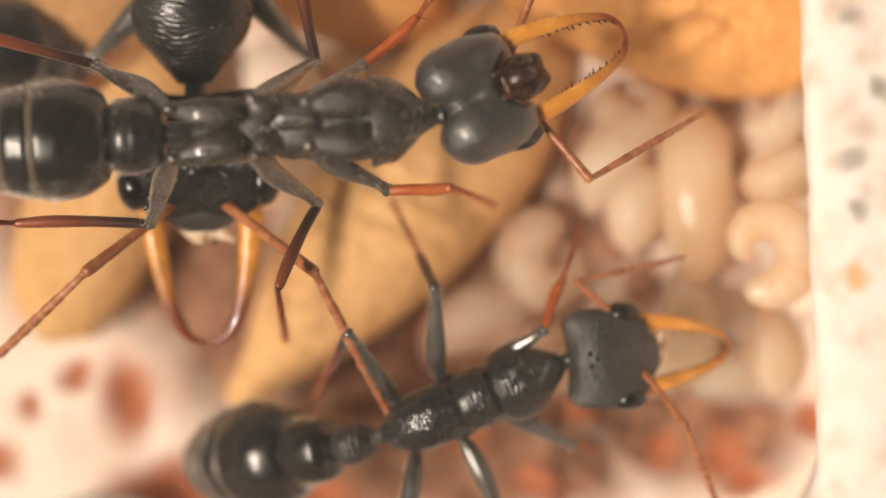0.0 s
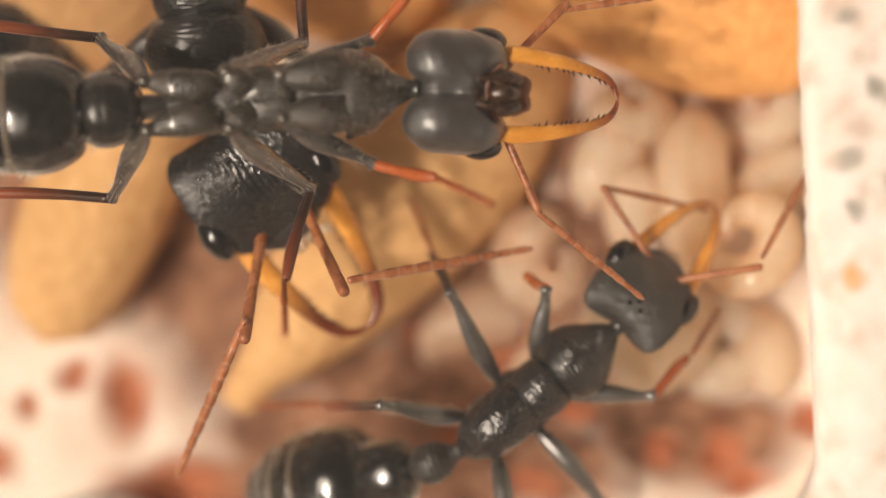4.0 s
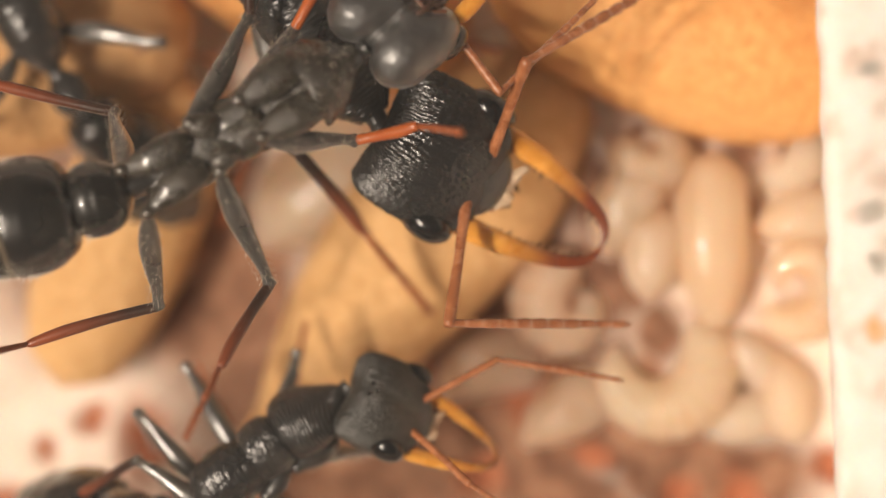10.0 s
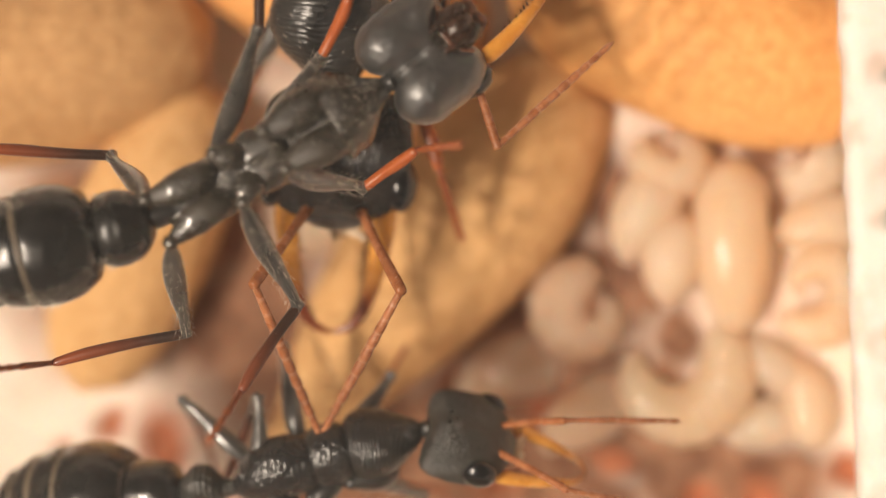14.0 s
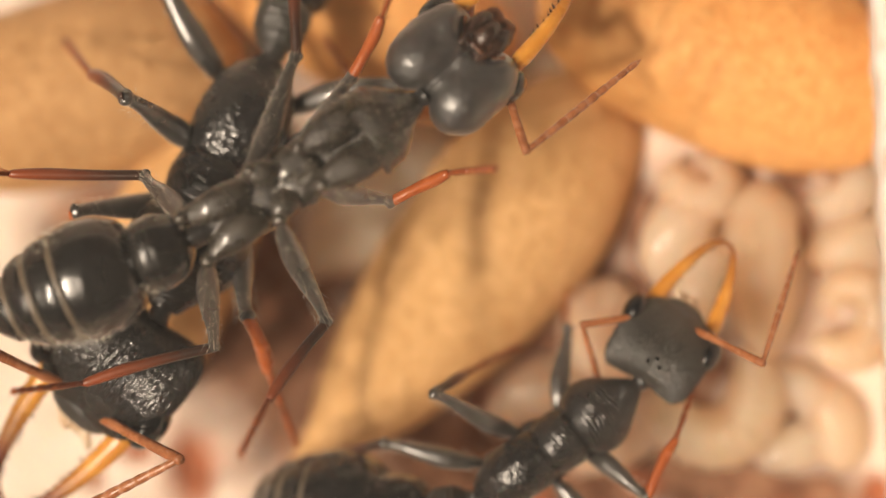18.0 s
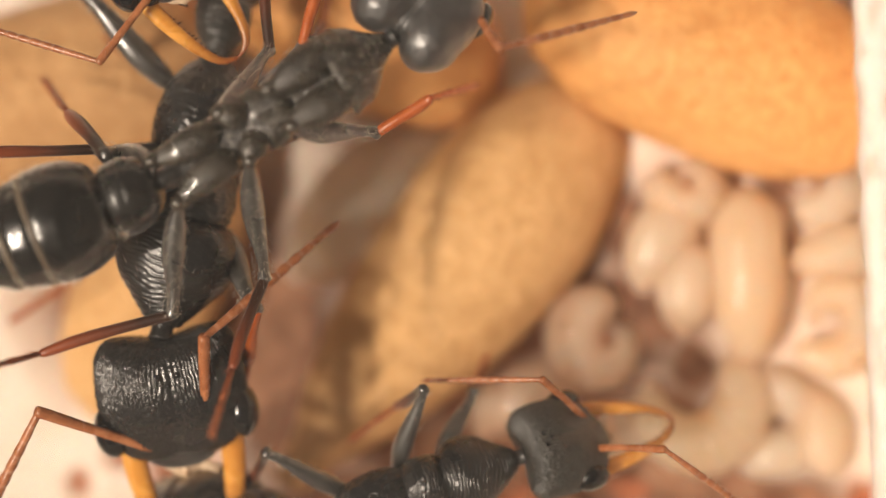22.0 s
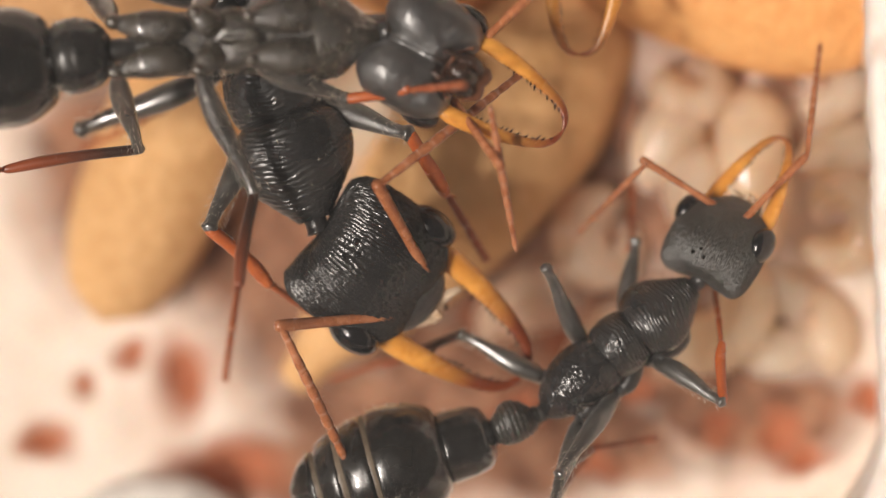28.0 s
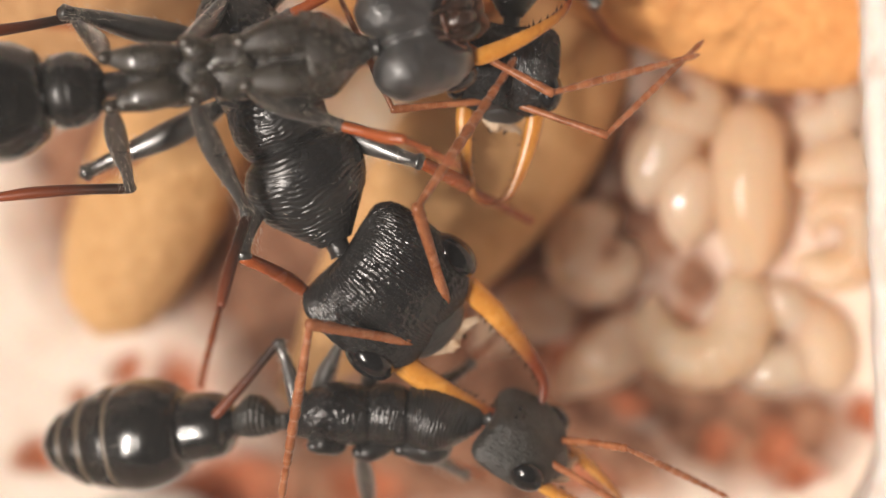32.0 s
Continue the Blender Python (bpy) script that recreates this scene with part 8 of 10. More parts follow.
    walk(g, [(0, j(0,-33.4,70.4)), (1, j(0,-24.3,82.9)), (2, j(0,-33.4,77.1)), (3, j(0,-27.6,73.9)), (6, j(0,-24.6,99)), (7, j(0,-33.4,78.8)), (8, j(0,-33.4,68.9)), (9, j(0,-31.4,86)), (10, j(0,-35.5,85.2)), (11, j(0,-30.4,94.7)), (12, j(0,-30.6,83)), (13, j(0,-23.2,99.6)), (14, j(0,-35.5,85.2)), (15, j(0,-5.5,100.4)), (18, j(0,-33.4,116.9)), (19, j(0,-38.2,130.4)), (20, j(0,-22.4,86.5)), (21, j(0,-52.1,87.3)), (22, j(0,-52.4,40.8)), (23, j(0,-49.3,118.4)), (24, j(0,-41.9,123)), (25, j(0,-37.6,11)), (26, j(0,-53.1,102.1)), (29, j(0,-65.6,55.6)), (30, j(0,-68,138.4)), (31, j(0,-35.5,85.2)), (32, j(0,-37.9,67.1))])
    t = limb(g, 'tibia')
    j = hinge(t)
    walk(t, [(0, j(0,74.6,141.9)), (1, j(0,84.5,108.5)), (2, j(0,79.6,-174.7)), (3, j(0,85.8,-61)), (6, j(0,86.4,-118.9)), (7, j(0,78.9,-162.1)), (8, j(0,48.4,144.1)), (9, j(0,42.6,178.4)), (10, j(0,41.1,177)), (11, j(0,38.8,-177.3)), (12, j(0,38.8,175.9)), (13, j(0,36.4,-174.6)), (14, j(0,41.1,177)), (15, j(0,40.9,-176.8)), (18, j(0,39.5,-156.4)), (19, j(0,53.8,-132.1)), (20, j(0,43.1,179.3)), (21, j(0,76.6,-149.3)), (22, j(0,27.4,150.5)), (23, j(0,12.1,-165.3)), (24, j(0,73.4,-131.7)), (25, j(0,0.7,166.6)), (26, j(0,18,-171.9)), (29, j(0,23.1,167)), (30, j(0,19.2,-152.8)), (31, j(0,41.1,177)), (32, j(0,39.1,165.1))])
    walk(limb(g, 'tarsus'), [(0, mm(1.972,0.293,-1.73, 0,73.1,72)), (1, mm(2.292,0.162,-1.786, 0,71.5,28.7)), (2, mm(2.025,-0.03,-1.765, 0,81.8,-11.3)), (3, mm(2.409,-0.114,-1.789, 0,75.6,-19.8)), (6, mm(2.292,-0.098,-1.79, 0,71.2,-17.2)), (7, mm(2.019,-0.106,-1.761, 0,80.4,-36.7)), (8, mm(1.381,0.7,-1.341, 0,36.2,125.3)), (9, mm(1.026,0.036,-1.214, 0,42.7,1.6)), (10, mm(0.996,0.071,-1.18, 0,26.9,1.8)), (11, mm(0.95,-0.067,-1.125, 0,21.8,-1.4)), (12, mm(0.952,0.101,-1.125, 0,22,2.1)), (13, mm(0.908,-0.136,-1.064, 0,14.9,-2)), (14, mm(0.996,0.071,-1.18, 0,26.9,1.8)), (15, mm(0.993,-0.075,-1.176, 0,22.1,-1.5)), (18, mm(1.077,-0.554,-1.14, 0,23.7,-145.3)), (19, mm(1.636,-0.787,-1.447, 0,43.9,-108.3)), (20, mm(1.036,0.017,-1.225, 0,46.1,0.8)), (21, mm(1.989,-0.212,-1.745, 0,76.3,-63.5)), (22, mm(0.96,0.785,-0.826, 0,9.1,150.8)), (23, mm(0.649,-0.445,-0.375, 0,14,-165.3)), (24, mm(2.005,-0.383,-1.719, 0,72,-67.1)), (25, mm(0.601,0.417,-0.021, 0,12,164.8)), (26, mm(0.657,-0.24,-0.554, 0,14.9,-171.9)), (29, mm(0.739,0.372,-0.705, 0,12.9,171.2)), (30, mm(0.839,-0.774,-0.59, 0,5.5,-158.6)), (31, mm(0.996,0.071,-1.18, 0,26.9,1.8)), (32, mm(1,0.359,-1.131, 0,25.6,8.7))])
    g = limb(a, 'leg', 3)
    j = hinge(g)
    walk(g, [(0, j(0,3.6,-86.6)), (1, j(0,-24.2,-101.8)), (2, j(0,11.5,-78.4)), (3, j(0,3.6,-86.6)), (6, j(0,3.6,-86.6)), (7, j(0,-2.6,-76.1)), (8, j(0,3.6,-86.6)), (9, j(0,44,-84.6)), (10, j(0,83.2,-47.6)), (11, j(0,78.6,-125.6)), (12, j(0,79.8,-120.9)), (13, j(0,71.9,-124.9)), (14, j(0,83,16.9)), (15, j(0,34.9,-85.4)), (18, j(0,3.6,-86.6)), (19, j(0,14.7,-100.6)), (20, j(0,18.2,-76.6)), (21, j(0,32.7,-85.6)), (22, j(0,44,-84.6)), (23, j(0,39.6,-105.2)), (24, j(0,18.3,-86.3)), (25, j(0,-22.1,-147.9)), (26, j(0,-28.1,-159.1)), (29, j(0,-11.6,-136.6)), (30, j(0,73.7,-74.3)), (31, j(0,83.2,-47.6)), (32, j(0,82.4,51.1))])
    t = limb(g, 'tibia')
    j = hinge(t)
    walk(t, [(0, j(0,53.4,-180)), (1, j(0,88.5,-2.9)), (2, j(0,47.4,180)), (3, j(0,53.4,180)), (6, j(0,53.4,180)), (7, j(0,62.3,180)), (8, j(0,53.4,180)), (9, j(0,52.9,176.8)), (10, j(0,40.5,137.3)), (11, j(0,46,-142.6)), (12, j(0,48.1,-145.9)), (13, j(0,48.5,-143.6)), (14, j(0,-8.2,124.2)), (15, j(0,53,177.9)), (18, j(0,53.4,-180)), (19, j(0,51.5,-178.5)), (20, j(0,56.6,175.6)), (21, j(0,53.1,178.1)), (22, j(0,52.9,176.8)), (23, j(0,48.3,-174.5)), (24, j(0,53.4,179.1)), (25, j(0,75.6,-116.5)), (26, j(0,52.8,167.2)), (29, j(0,30.4,-164.3)), (30, j(0,52.8,163.5)), (31, j(0,40.5,137.3)), (32, j(0,-38,132))])
    walk(limb(g, 'tarsus'), [(0, mm(1.276,0,-1.44, 0,32.6,0)), (1, mm(2.394,-0.002,-1.793, 0,72.8,-0.4)), (2, mm(1.131,0,-1.32, 0,24.8,0)), (3, mm(1.276,0,-1.44, 0,32.6,0)), (6, mm(1.276,0,-1.44, 0,32.6,0)), (7, mm(1.512,0,-1.589, 0,38.9,0)), (8, mm(1.276,0,-1.44, 0,32.6,0)), (9, mm(1.266,0.06,-1.432, 0,17.2,0.7)), (10, mm(1.345,0.925,-1.166, 0,-2.8,-2.2)), (11, mm(1.356,-0.756,-1.291, 0,0.7,-0.4)), (12, mm(1.353,-0.672,-1.335, 0,0.2,-0.1)), (13, mm(1.389,-0.705,-1.344, 0,6,-3.2)), (14, mm(1.349,1.469,0.256, 0,1.8,-10.2)), (15, mm(1.268,0.04,-1.433, 0,21.3,0.6)), (18, mm(1.276,0,-1.44, 0,32.6,0)), (19, mm(1.23,-0.029,-1.405, 0,27.7,-0.6)), (20, mm(1.36,0.076,-1.497, 0,30.2,1.7)), (21, mm(1.269,0.037,-1.434, 0,22.3,0.6)), (22, mm(1.266,0.06,-1.432, 0,17.2,0.7)), (23, mm(1.157,-0.114,-1.339, 0,13.6,-1.2)), (24, mm(1.276,0.016,-1.44, 0,28,0.3)), (25, mm(2.146,-0.4,-1.737, 0,73.3,-44.2)), (26, mm(1.288,0.241,-1.429, 0,47.3,145.2)), (29, mm(0.856,-0.418,-0.908, 0,15.8,-176.5)), (30, mm(1.307,0.307,-1.43, 0,2.1,0.4)), (31, mm(1.345,0.925,-1.166, 0,-2.8,-2.2)), (32, mm(1.399,1.05,1.104, 0,6.9,-6.6))])
    g = limb(a, 'leg', 4)
    j = hinge(g)
    walk(g, [(0, j(0,-33.4,101.9)), (1, j(0,-33.4,103.7)), (2, j(0,-33.4,113.1)), (3, j(0,-33.4,134.6)), (6, j(0,-31.2,115.2)), (7, j(0,-24.2,106.1)), (8, j(0,-33.4,90.4)), (9, j(0,-50.3,33.1)), (10, j(0,-47.2,98.7)), (11, j(0,-48.2,112.8)), (12, j(0,-46.8,103.6)), (13, j(0,-44.4,117.1)), (14, j(0,-39.1,133)), (15, j(0,-42.5,144.3)), (18, j(0,-2.6,132.7)), (19, j(0,-7,135.5)), (20, j(0,-13.3,121.5)), (21, j(0,-16.5,133.2)), (22, j(0,-42.6,146.9)), (23, j(0,-40.1,18.3)), (24, j(0,-38.8,97.7)), (25, j(0,-41,105.3)), (26, j(0,-16.2,138.7)), (29, j(0,-36.2,108.2)), (30, j(0,-40.8,110.4)), (31, j(0,-66.5,20.4)), (32, j(0,-73.9,18.6))])
    t = limb(g, 'tibia')
    j = hinge(t)
    walk(t, [(0, j(0,40.5,150.1)), (1, j(0,48.9,143.5)), (2, j(0,50.5,141.7)), (3, j(0,78.8,161.1)), (6, j(0,69.8,91.9)), (7, j(0,65.8,98.7)), (8, j(0,25.4,143.2)), (9, j(0,5.1,166.4)), (10, j(0,67.5,160.4)), (11, j(0,65.2,-173.7)), (12, j(0,71.4,150.3)), (13, j(0,78.3,167)), (14, j(0,63.7,-146.1)), (15, j(0,38,176.3)), (18, j(0,69.1,34.1)), (19, j(0,62.2,20.2)), (20, j(0,68.8,27.2)), (21, j(0,76.2,40.7)), (22, j(0,66.8,175.5)), (23, j(0,15.5,159.3)), (24, j(0,37.3,141.8)), (25, j(0,42.4,129.5)), (26, j(0,54.4,-1.2)), (29, j(0,54.3,54.9)), (30, j(0,69.8,54.9)), (31, j(0,5.4,139.9)), (32, j(0,11.3,159.6))])
    walk(limb(g, 'tarsus'), [(0, mm(0.569,0.89,-1.523, 0,27.4,138.4)), (1, mm(0.877,0.917,-1.768, 0,37,124.3)), (2, mm(0.944,0.926,-1.809, 0,39.3,121.3)), (3, mm(1.687,0.147,-2.302, 0,80.2,38.6)), (6, mm(2.089,0.81,-2.201, 0,66.8,79.9)), (7, mm(1.971,0.949,-2.141, 0,58.4,82.9)), (8, mm(0.419,1.268,-1.008, 0,24.9,142.9)), (9, mm(-0.155,0.551,-0.209, 0,10.4,164.7)), (10, mm(1.27,0.301,-2.167, 0,49.6,152.2)), (11, mm(1.136,-0.107,-2.129, 0,49.7,167.2)), (12, mm(1.467,0.37,-2.224, 0,54,137.2)), (13, mm(1.652,0.108,-2.297, 0,63.3,131.6)), (14, mm(1.254,-0.581,-2.103, 0,54.2,-177)), (15, mm(0.272,0.12,-1.446, 0,27.8,166.8)), (18, mm(2.81,0.469,-2.192, 0,50.8,32.2)), (19, mm(3.143,0.379,-2.075, 0,52.7,21.9)), (20, mm(2.871,0.388,-2.187, 0,54.4,31.6)), (21, mm(2.541,0.366,-2.278, 0,60.5,51.2)), (22, mm(1.193,0.073,-2.156, 0,62.9,132.5)), (23, mm(0.001,0.799,-0.625, 0,11.2,159.8)), (24, mm(0.649,1.155,-1.42, 0,31.7,137.5)), (25, mm(1.014,1.336,-1.582, 0,40.8,127.9)), (26, mm(3.483,-0.029,-1.907, 0,53.4,-0.5)), (29, mm(2.903,1.118,-1.906, 0,58.6,54.1)), (30, mm(2.583,0.664,-2.201, 0,61.2,58)), (31, mm(0.33,1.506,-0.221, 0,-8.3,144.7)), (32, mm(-0.041,0.801,-0.459, 0,7.5,166.7))])
    g = limb(a, 'leg', 5)
    j = hinge(g)
    walk(g, [(0, j(0,-17.4,-121.9)), (1, j(0,-33.4,-152.3)), (2, j(0,-14.8,-117.1)), (3, j(0,-17.4,-121.9)), (6, j(0,-17.4,-121.9)), (7, j(0,-17.4,-108.2)), (8, j(0,-17.4,-121.9)), (9, j(0,14.3,-127.9)), (10, j(0,-43.9,119.2)), (11, j(0,-39.6,131.9)), (12, j(0,-42.9,122.5)), (13, j(0,-37.5,136.6)), (14, j(0,-46.6,75.2)), (15, j(0,7.8,-125.1)), (18, j(0,-17.4,-121.9)), (19, j(0,-12.9,-134)), (20, j(0,2.9,-114.2)), (21, j(0,6.1,-124.6)), (22, j(0,14.3,-127.9)), (23, j(0,0,-139.4)), (24, j(0,-5.2,-122.2)), (25, j(0,-18.4,-84.9)), (26, j(0,-20.4,-136.1)), (29, j(0,-11.8,-137.1)), (30, j(0,32,-144)), (31, j(0,-41.7,126.4)), (32, j(0,-48.5,120.7))])
    t = limb(g, 'tibia')
    j = hinge(t)
    walk(t, [(0, j(0,50.2,-180)), (1, j(0,41.6,-152.7)), (2, j(0,47.5,-180)), (3, j(0,50.2,-180)), (6, j(0,50.2,180)), (7, j(0,50.2,180)), (8, j(0,50.2,-180)), (9, j(0,48.6,-162.1)), (10, j(0,59,52.6)), (11, j(0,66.4,5)), (12, j(0,53.7,53.6)), (13, j(0,55.5,28.6)), (14, j(0,28.9,147.4)), (15, j(0,49.5,-166.2)), (18, j(0,50.2,180)), (19, j(0,53.2,-173.9)), (20, j(0,47.5,-174.4)), (21, j(0,49.7,-167.2)), (22, j(0,48.6,-162.1)), (23, j(0,50,-163.4)), (24, j(0,50.4,-173.4)), (25, j(0,37.7,-162.6)), (26, j(0,33.7,-138)), (29, j(0,43,-175)), (30, j(0,42.2,-146.3)), (31, j(0,27.4,88.4)), (32, j(0,21.2,122.1))])
    walk(limb(g, 'tarsus'), [(0, mm(0.614,0,-1.803, 0,53.6,0)), (1, mm(0.557,-0.804,-1.557, 0,26.7,-139.6)), (2, mm(0.531,0,-1.73, 0,51.1,0)), (3, mm(0.614,0,-1.803, 0,53.6,0)), (6, mm(0.614,0,-1.803, 0,53.6,0)), (7, mm(0.613,0,-1.801, 0,53.6,0)), (8, mm(0.614,0,-1.803, 0,53.6,0)), (9, mm(0.64,-0.476,-1.76, 0,40.2,-13.2)), (10, mm(2.85,0.96,-2.011, 0,66.9,47.9)), (11, mm(3.05,0.081,-2.151, 0,65,8.5)), (12, mm(2.941,1.117,-1.891, 0,68.4,44.2)), (13, mm(3.284,0.637,-1.932, 0,67.6,7.4)), (14, mm(0.386,1.106,-1.135, 0,40.9,144.9)), (15, mm(0.636,-0.362,-1.784, 0,43.8,-11.2)), (18, mm(0.614,0,-1.803, 0,53.6,0)), (19, mm(0.718,-0.149,-1.878, 0,53.3,-6.1)), (20, mm(0.538,-0.156,-1.729, 0,44.6,-5.1)), (21, mm(0.636,-0.337,-1.789, 0,44.6,-10.7)), (22, mm(0.64,-0.476,-1.76, 0,40.2,-13.2)), (23, mm(0.671,-0.43,-1.797, 0,45.8,-14.3)), (24, mm(0.63,-0.173,-1.807, 0,49.6,-6.4)), (25, mm(0.344,-0.556,-1.433, 0,21.1,-153.3)), (26, mm(0.667,-1.307,-1.303, 0,17.2,-129)), (29, mm(0.408,-0.15,-1.601, 0,34.9,163.8)), (30, mm(0.671,-0.964,-1.577, 0,26.3,-17.6)), (31, mm(2.175,2.081,-1.081, 0,73.4,93.1)), (32, mm(0.955,1.854,-0.847, 0,64.3,146.2))])

    a = ANT_UPPER
    walk(a, [(0, mm(2.33,14.765,7.2, 0,0,-90)), (15, mm(1.312,16.446,7.2, 0,0,-90)), (18, mm(-5.5,17.2,7.5, 0,0,-65)), (20, mm(-8.0,13.4,7.9, 0,0,-49)), (21, mm(-8.0,10.25,7.9, 0,0,-49)), (22, mm(-8.7,9.65,7.9, 0,0,-49)), (22.5, mm(-9.2,10.6,7.9, 0,0,-52)), (23, mm(-8.2,14.6,7.7, 0,0,-62)), (23.4, mm(-3.4,17.0,7.4, 0,0,-78)), (24, mm(1.265,12.606,7.2, 0,0,-90)), (25, mm(1.17,10.604,7.2, 0,0,-90)), (26, mm(0.738,7.609,7.2, 0,0,-93.4)), (29, mm(2.05,9.5,7.2, 0,0,-90)), (30, mm(1.9,9.4,7.2, 0,0,-91.7)), (31, mm(0.6,7.0,7.2, 0,0,-89.2)), (32, mm(0.369,6.43,7.2, 0,0,-94.2))])
    h = limb(a, 'head')
    j = hinge(h)
    walk(h, [(0, j(0,5,0)), (15, j(0,5,0)), (23, j(0,5,0)), (24, j(0,5,0)), (25, j(0,5,0)), (26, j(0,5,-0.8)), (29, j(0,5,-3.2)), (30, j(0,5,0.1)), (31, j(0,5,-7.6)), (32, j(0,5,-2.7))])
    g = limb(a, 'petiole')
    j = hinge(g)
    walk(g, [(0, j(0,-20.6,0)), (15, j(0,-20.6,0)), (23, j(0,-20.6,0)), (24, j(0,-17.4,0)), (25, j(0,-23.4,0)), (26, j(0,-20.4,0.5)), (29, j(0,-19.1,0)), (30, j(0,-20.6,1.1)), (31, j(0,-20.6,-0.6)), (32, j(0,-20.3,0.2))])
    walk(limb(a, 'gaster'), [(0, mm(-3.101,0,-0.502, 0,-32.8,0)), (15, mm(-3.101,0,-0.502, 0,-32.8,0)), (23, mm(-3.101,0,-0.502, 0,-32.8,0)), (24, mm(-3.121,0,-0.444, 0,-27.8,0)), (25, mm(-3.08,0,-0.552, 0,-37.2,0)), (26, mm(-3.102,-0.009,-0.499, 0,-32.5,0.9)), (29, mm(-3.111,0,-0.474, 0,-30.4,0)), (30, mm(-3.101,-0.02,-0.501, 0,-32.7,1.9)), (31, mm(-3.101,0.01,-0.502, 0,-32.8,-1)), (32, mm(-3.103,-0.004,-0.496, 0,-32.3,0.4))])
    g = limb(h, 'antenna', 0)
    j = hinge(g)
    walk(g, [(0, j(0,-10,78)), (15, j(0,-10,78)), (23, j(0,-10,78)), (24, j(0,-10,78)), (25, j(0,-10,78)), (26, j(0,-10,78)), (29, j(0,-10,78)), (30, j(0,-10,78)), (31, j(0,-10,78)), (32, j(0,-10,78))])
    walk(limb(h, 'flagellum', 0), [(0, mm(1.899,2.035,0.552, 0,12,160.1)), (15, mm(1.899,2.035,0.552, 0,12,160.6)), (23, mm(1.899,2.035,0.552, 0,12,140.1)), (24, mm(1.899,2.035,0.552, 0,12,160.9)), (25, mm(1.899,2.035,0.552, 0,12,148.9)), (26, mm(1.899,2.035,0.552, 0,12,140.2)), (29, mm(1.899,2.035,0.552, 0,12,140.4)), (30, mm(1.899,2.035,0.552, 0,12,161)), (31, mm(1.899,2.035,0.552, 0,12,148.5)), (32, mm(1.899,2.035,0.552, 0,12,140.5))])
    g = limb(h, 'antenna', 1)
    j = hinge(g)
    walk(g, [(0, j(0,-10,-78)), (15, j(0,-10,-78)), (23, j(0,-10,-78)), (24, j(0,-10,-78)), (25, j(0,-10,-78)), (26, j(0,-10,-78)), (29, j(0,-10,-78)), (30, j(0,-10,-78)), (31, j(0,-10,-78)), (32, j(0,-10,-78))])
    walk(limb(h, 'flagellum', 1), [(0, mm(1.899,-2.035,0.552, 0,12,-139.9)), (15, mm(1.899,-2.035,0.552, 0,12,-140.5)), (23, mm(1.899,-2.035,0.552, 0,12,-147.9)), (24, mm(1.899,-2.035,0.552, 0,12,-140.9)), (25, mm(1.899,-2.035,0.552, 0,12,-161.3)), (26, mm(1.899,-2.035,0.552, 0,12,-147.7)), (29, mm(1.899,-2.035,0.552, 0,12,-147.5)), (30, mm(1.899,-2.035,0.552, 0,12,-141.1)), (31, mm(1.899,-2.035,0.552, 0,12,-161.5)), (32, mm(1.899,-2.035,0.552, 0,12,-147.3))])
    g = limb(a, 'leg', 0)
    j = hinge(g)
    walk(g, [(0, j(0,15.8,44.5)), (15, j(0,15.8,44.5)), (23, j(0,23.3,52.5)), (24, j(0,15.8,44.5)), (25, j(0,15.8,44.5)), (26, j(0,-14.7,44.5)), (29, j(0,-14.6,44.5)), (30, j(0,-17.2,57.9)), (31, j(0,-16.5,44.5)), (32, j(0,15.8,44.5))])
    t = limb(g, 'tibia')
    j = hinge(t)
    walk(t, [(0, j(0,82.9,-180)), (15, j(0,82.9,-180)), (23, j(0,70.8,-180)), (24, j(0,82.9,180)), (25, j(0,82.9,180)), (26, j(0,51.9,-180)), (29, j(0,52,-180)), (30, j(0,61.6,180)), (31, j(0,50.9,180)), (32, j(0,82.9,180))])
    walk(limb(g, 'tarsus'), [(0, mm(1.741,0,-1.273, 0,20.5,0)), (15, mm(1.741,0,-1.273, 0,20.5,0)), (23, mm(1.479,0,-1.212, 0,12.9,0)), (24, mm(1.741,0,-1.273, 0,20.5,0)), (25, mm(1.741,0,-1.273, 0,20.5,0)), (26, mm(1.109,0,-1.01, 0,50.9,0)), (29, mm(1.11,0,-1.011, 0,50.9,0)), (30, mm(1.29,0,-1.128, 0,53.4,0)), (31, mm(1.091,0,-0.995, 0,52.8,0)), (32, mm(1.741,0,-1.273, 0,20.5,0))])
    g = limb(a, 'leg', 1)
    j = hinge(g)
    walk(g, [(0, j(0,15.8,-44.5)), (15, j(0,15.8,-44.5)), (23, j(0,19.6,-56.1)), (24, j(0,15.8,-44.5)), (25, j(0,15.8,-44.5)), (26, j(0,15.8,-44.5)), (29, j(0,15.8,-44.5)), (30, j(0,25.4,-37.1)), (31, j(0,15.8,-44.5)), (32, j(0,15.8,-44.5))])
    t = limb(g, 'tibia')
    j = hinge(t)
    walk(t, [(0, j(0,82.9,180)), (15, j(0,82.9,180)), (23, j(0,75.5,-180)), (24, j(0,82.9,-180)), (25, j(0,82.9,-180)), (26, j(0,82.9,180)), (29, j(0,82.9,-180)), (30, j(0,68.9,180)), (31, j(0,82.9,180)), (32, j(0,82.9,180))])
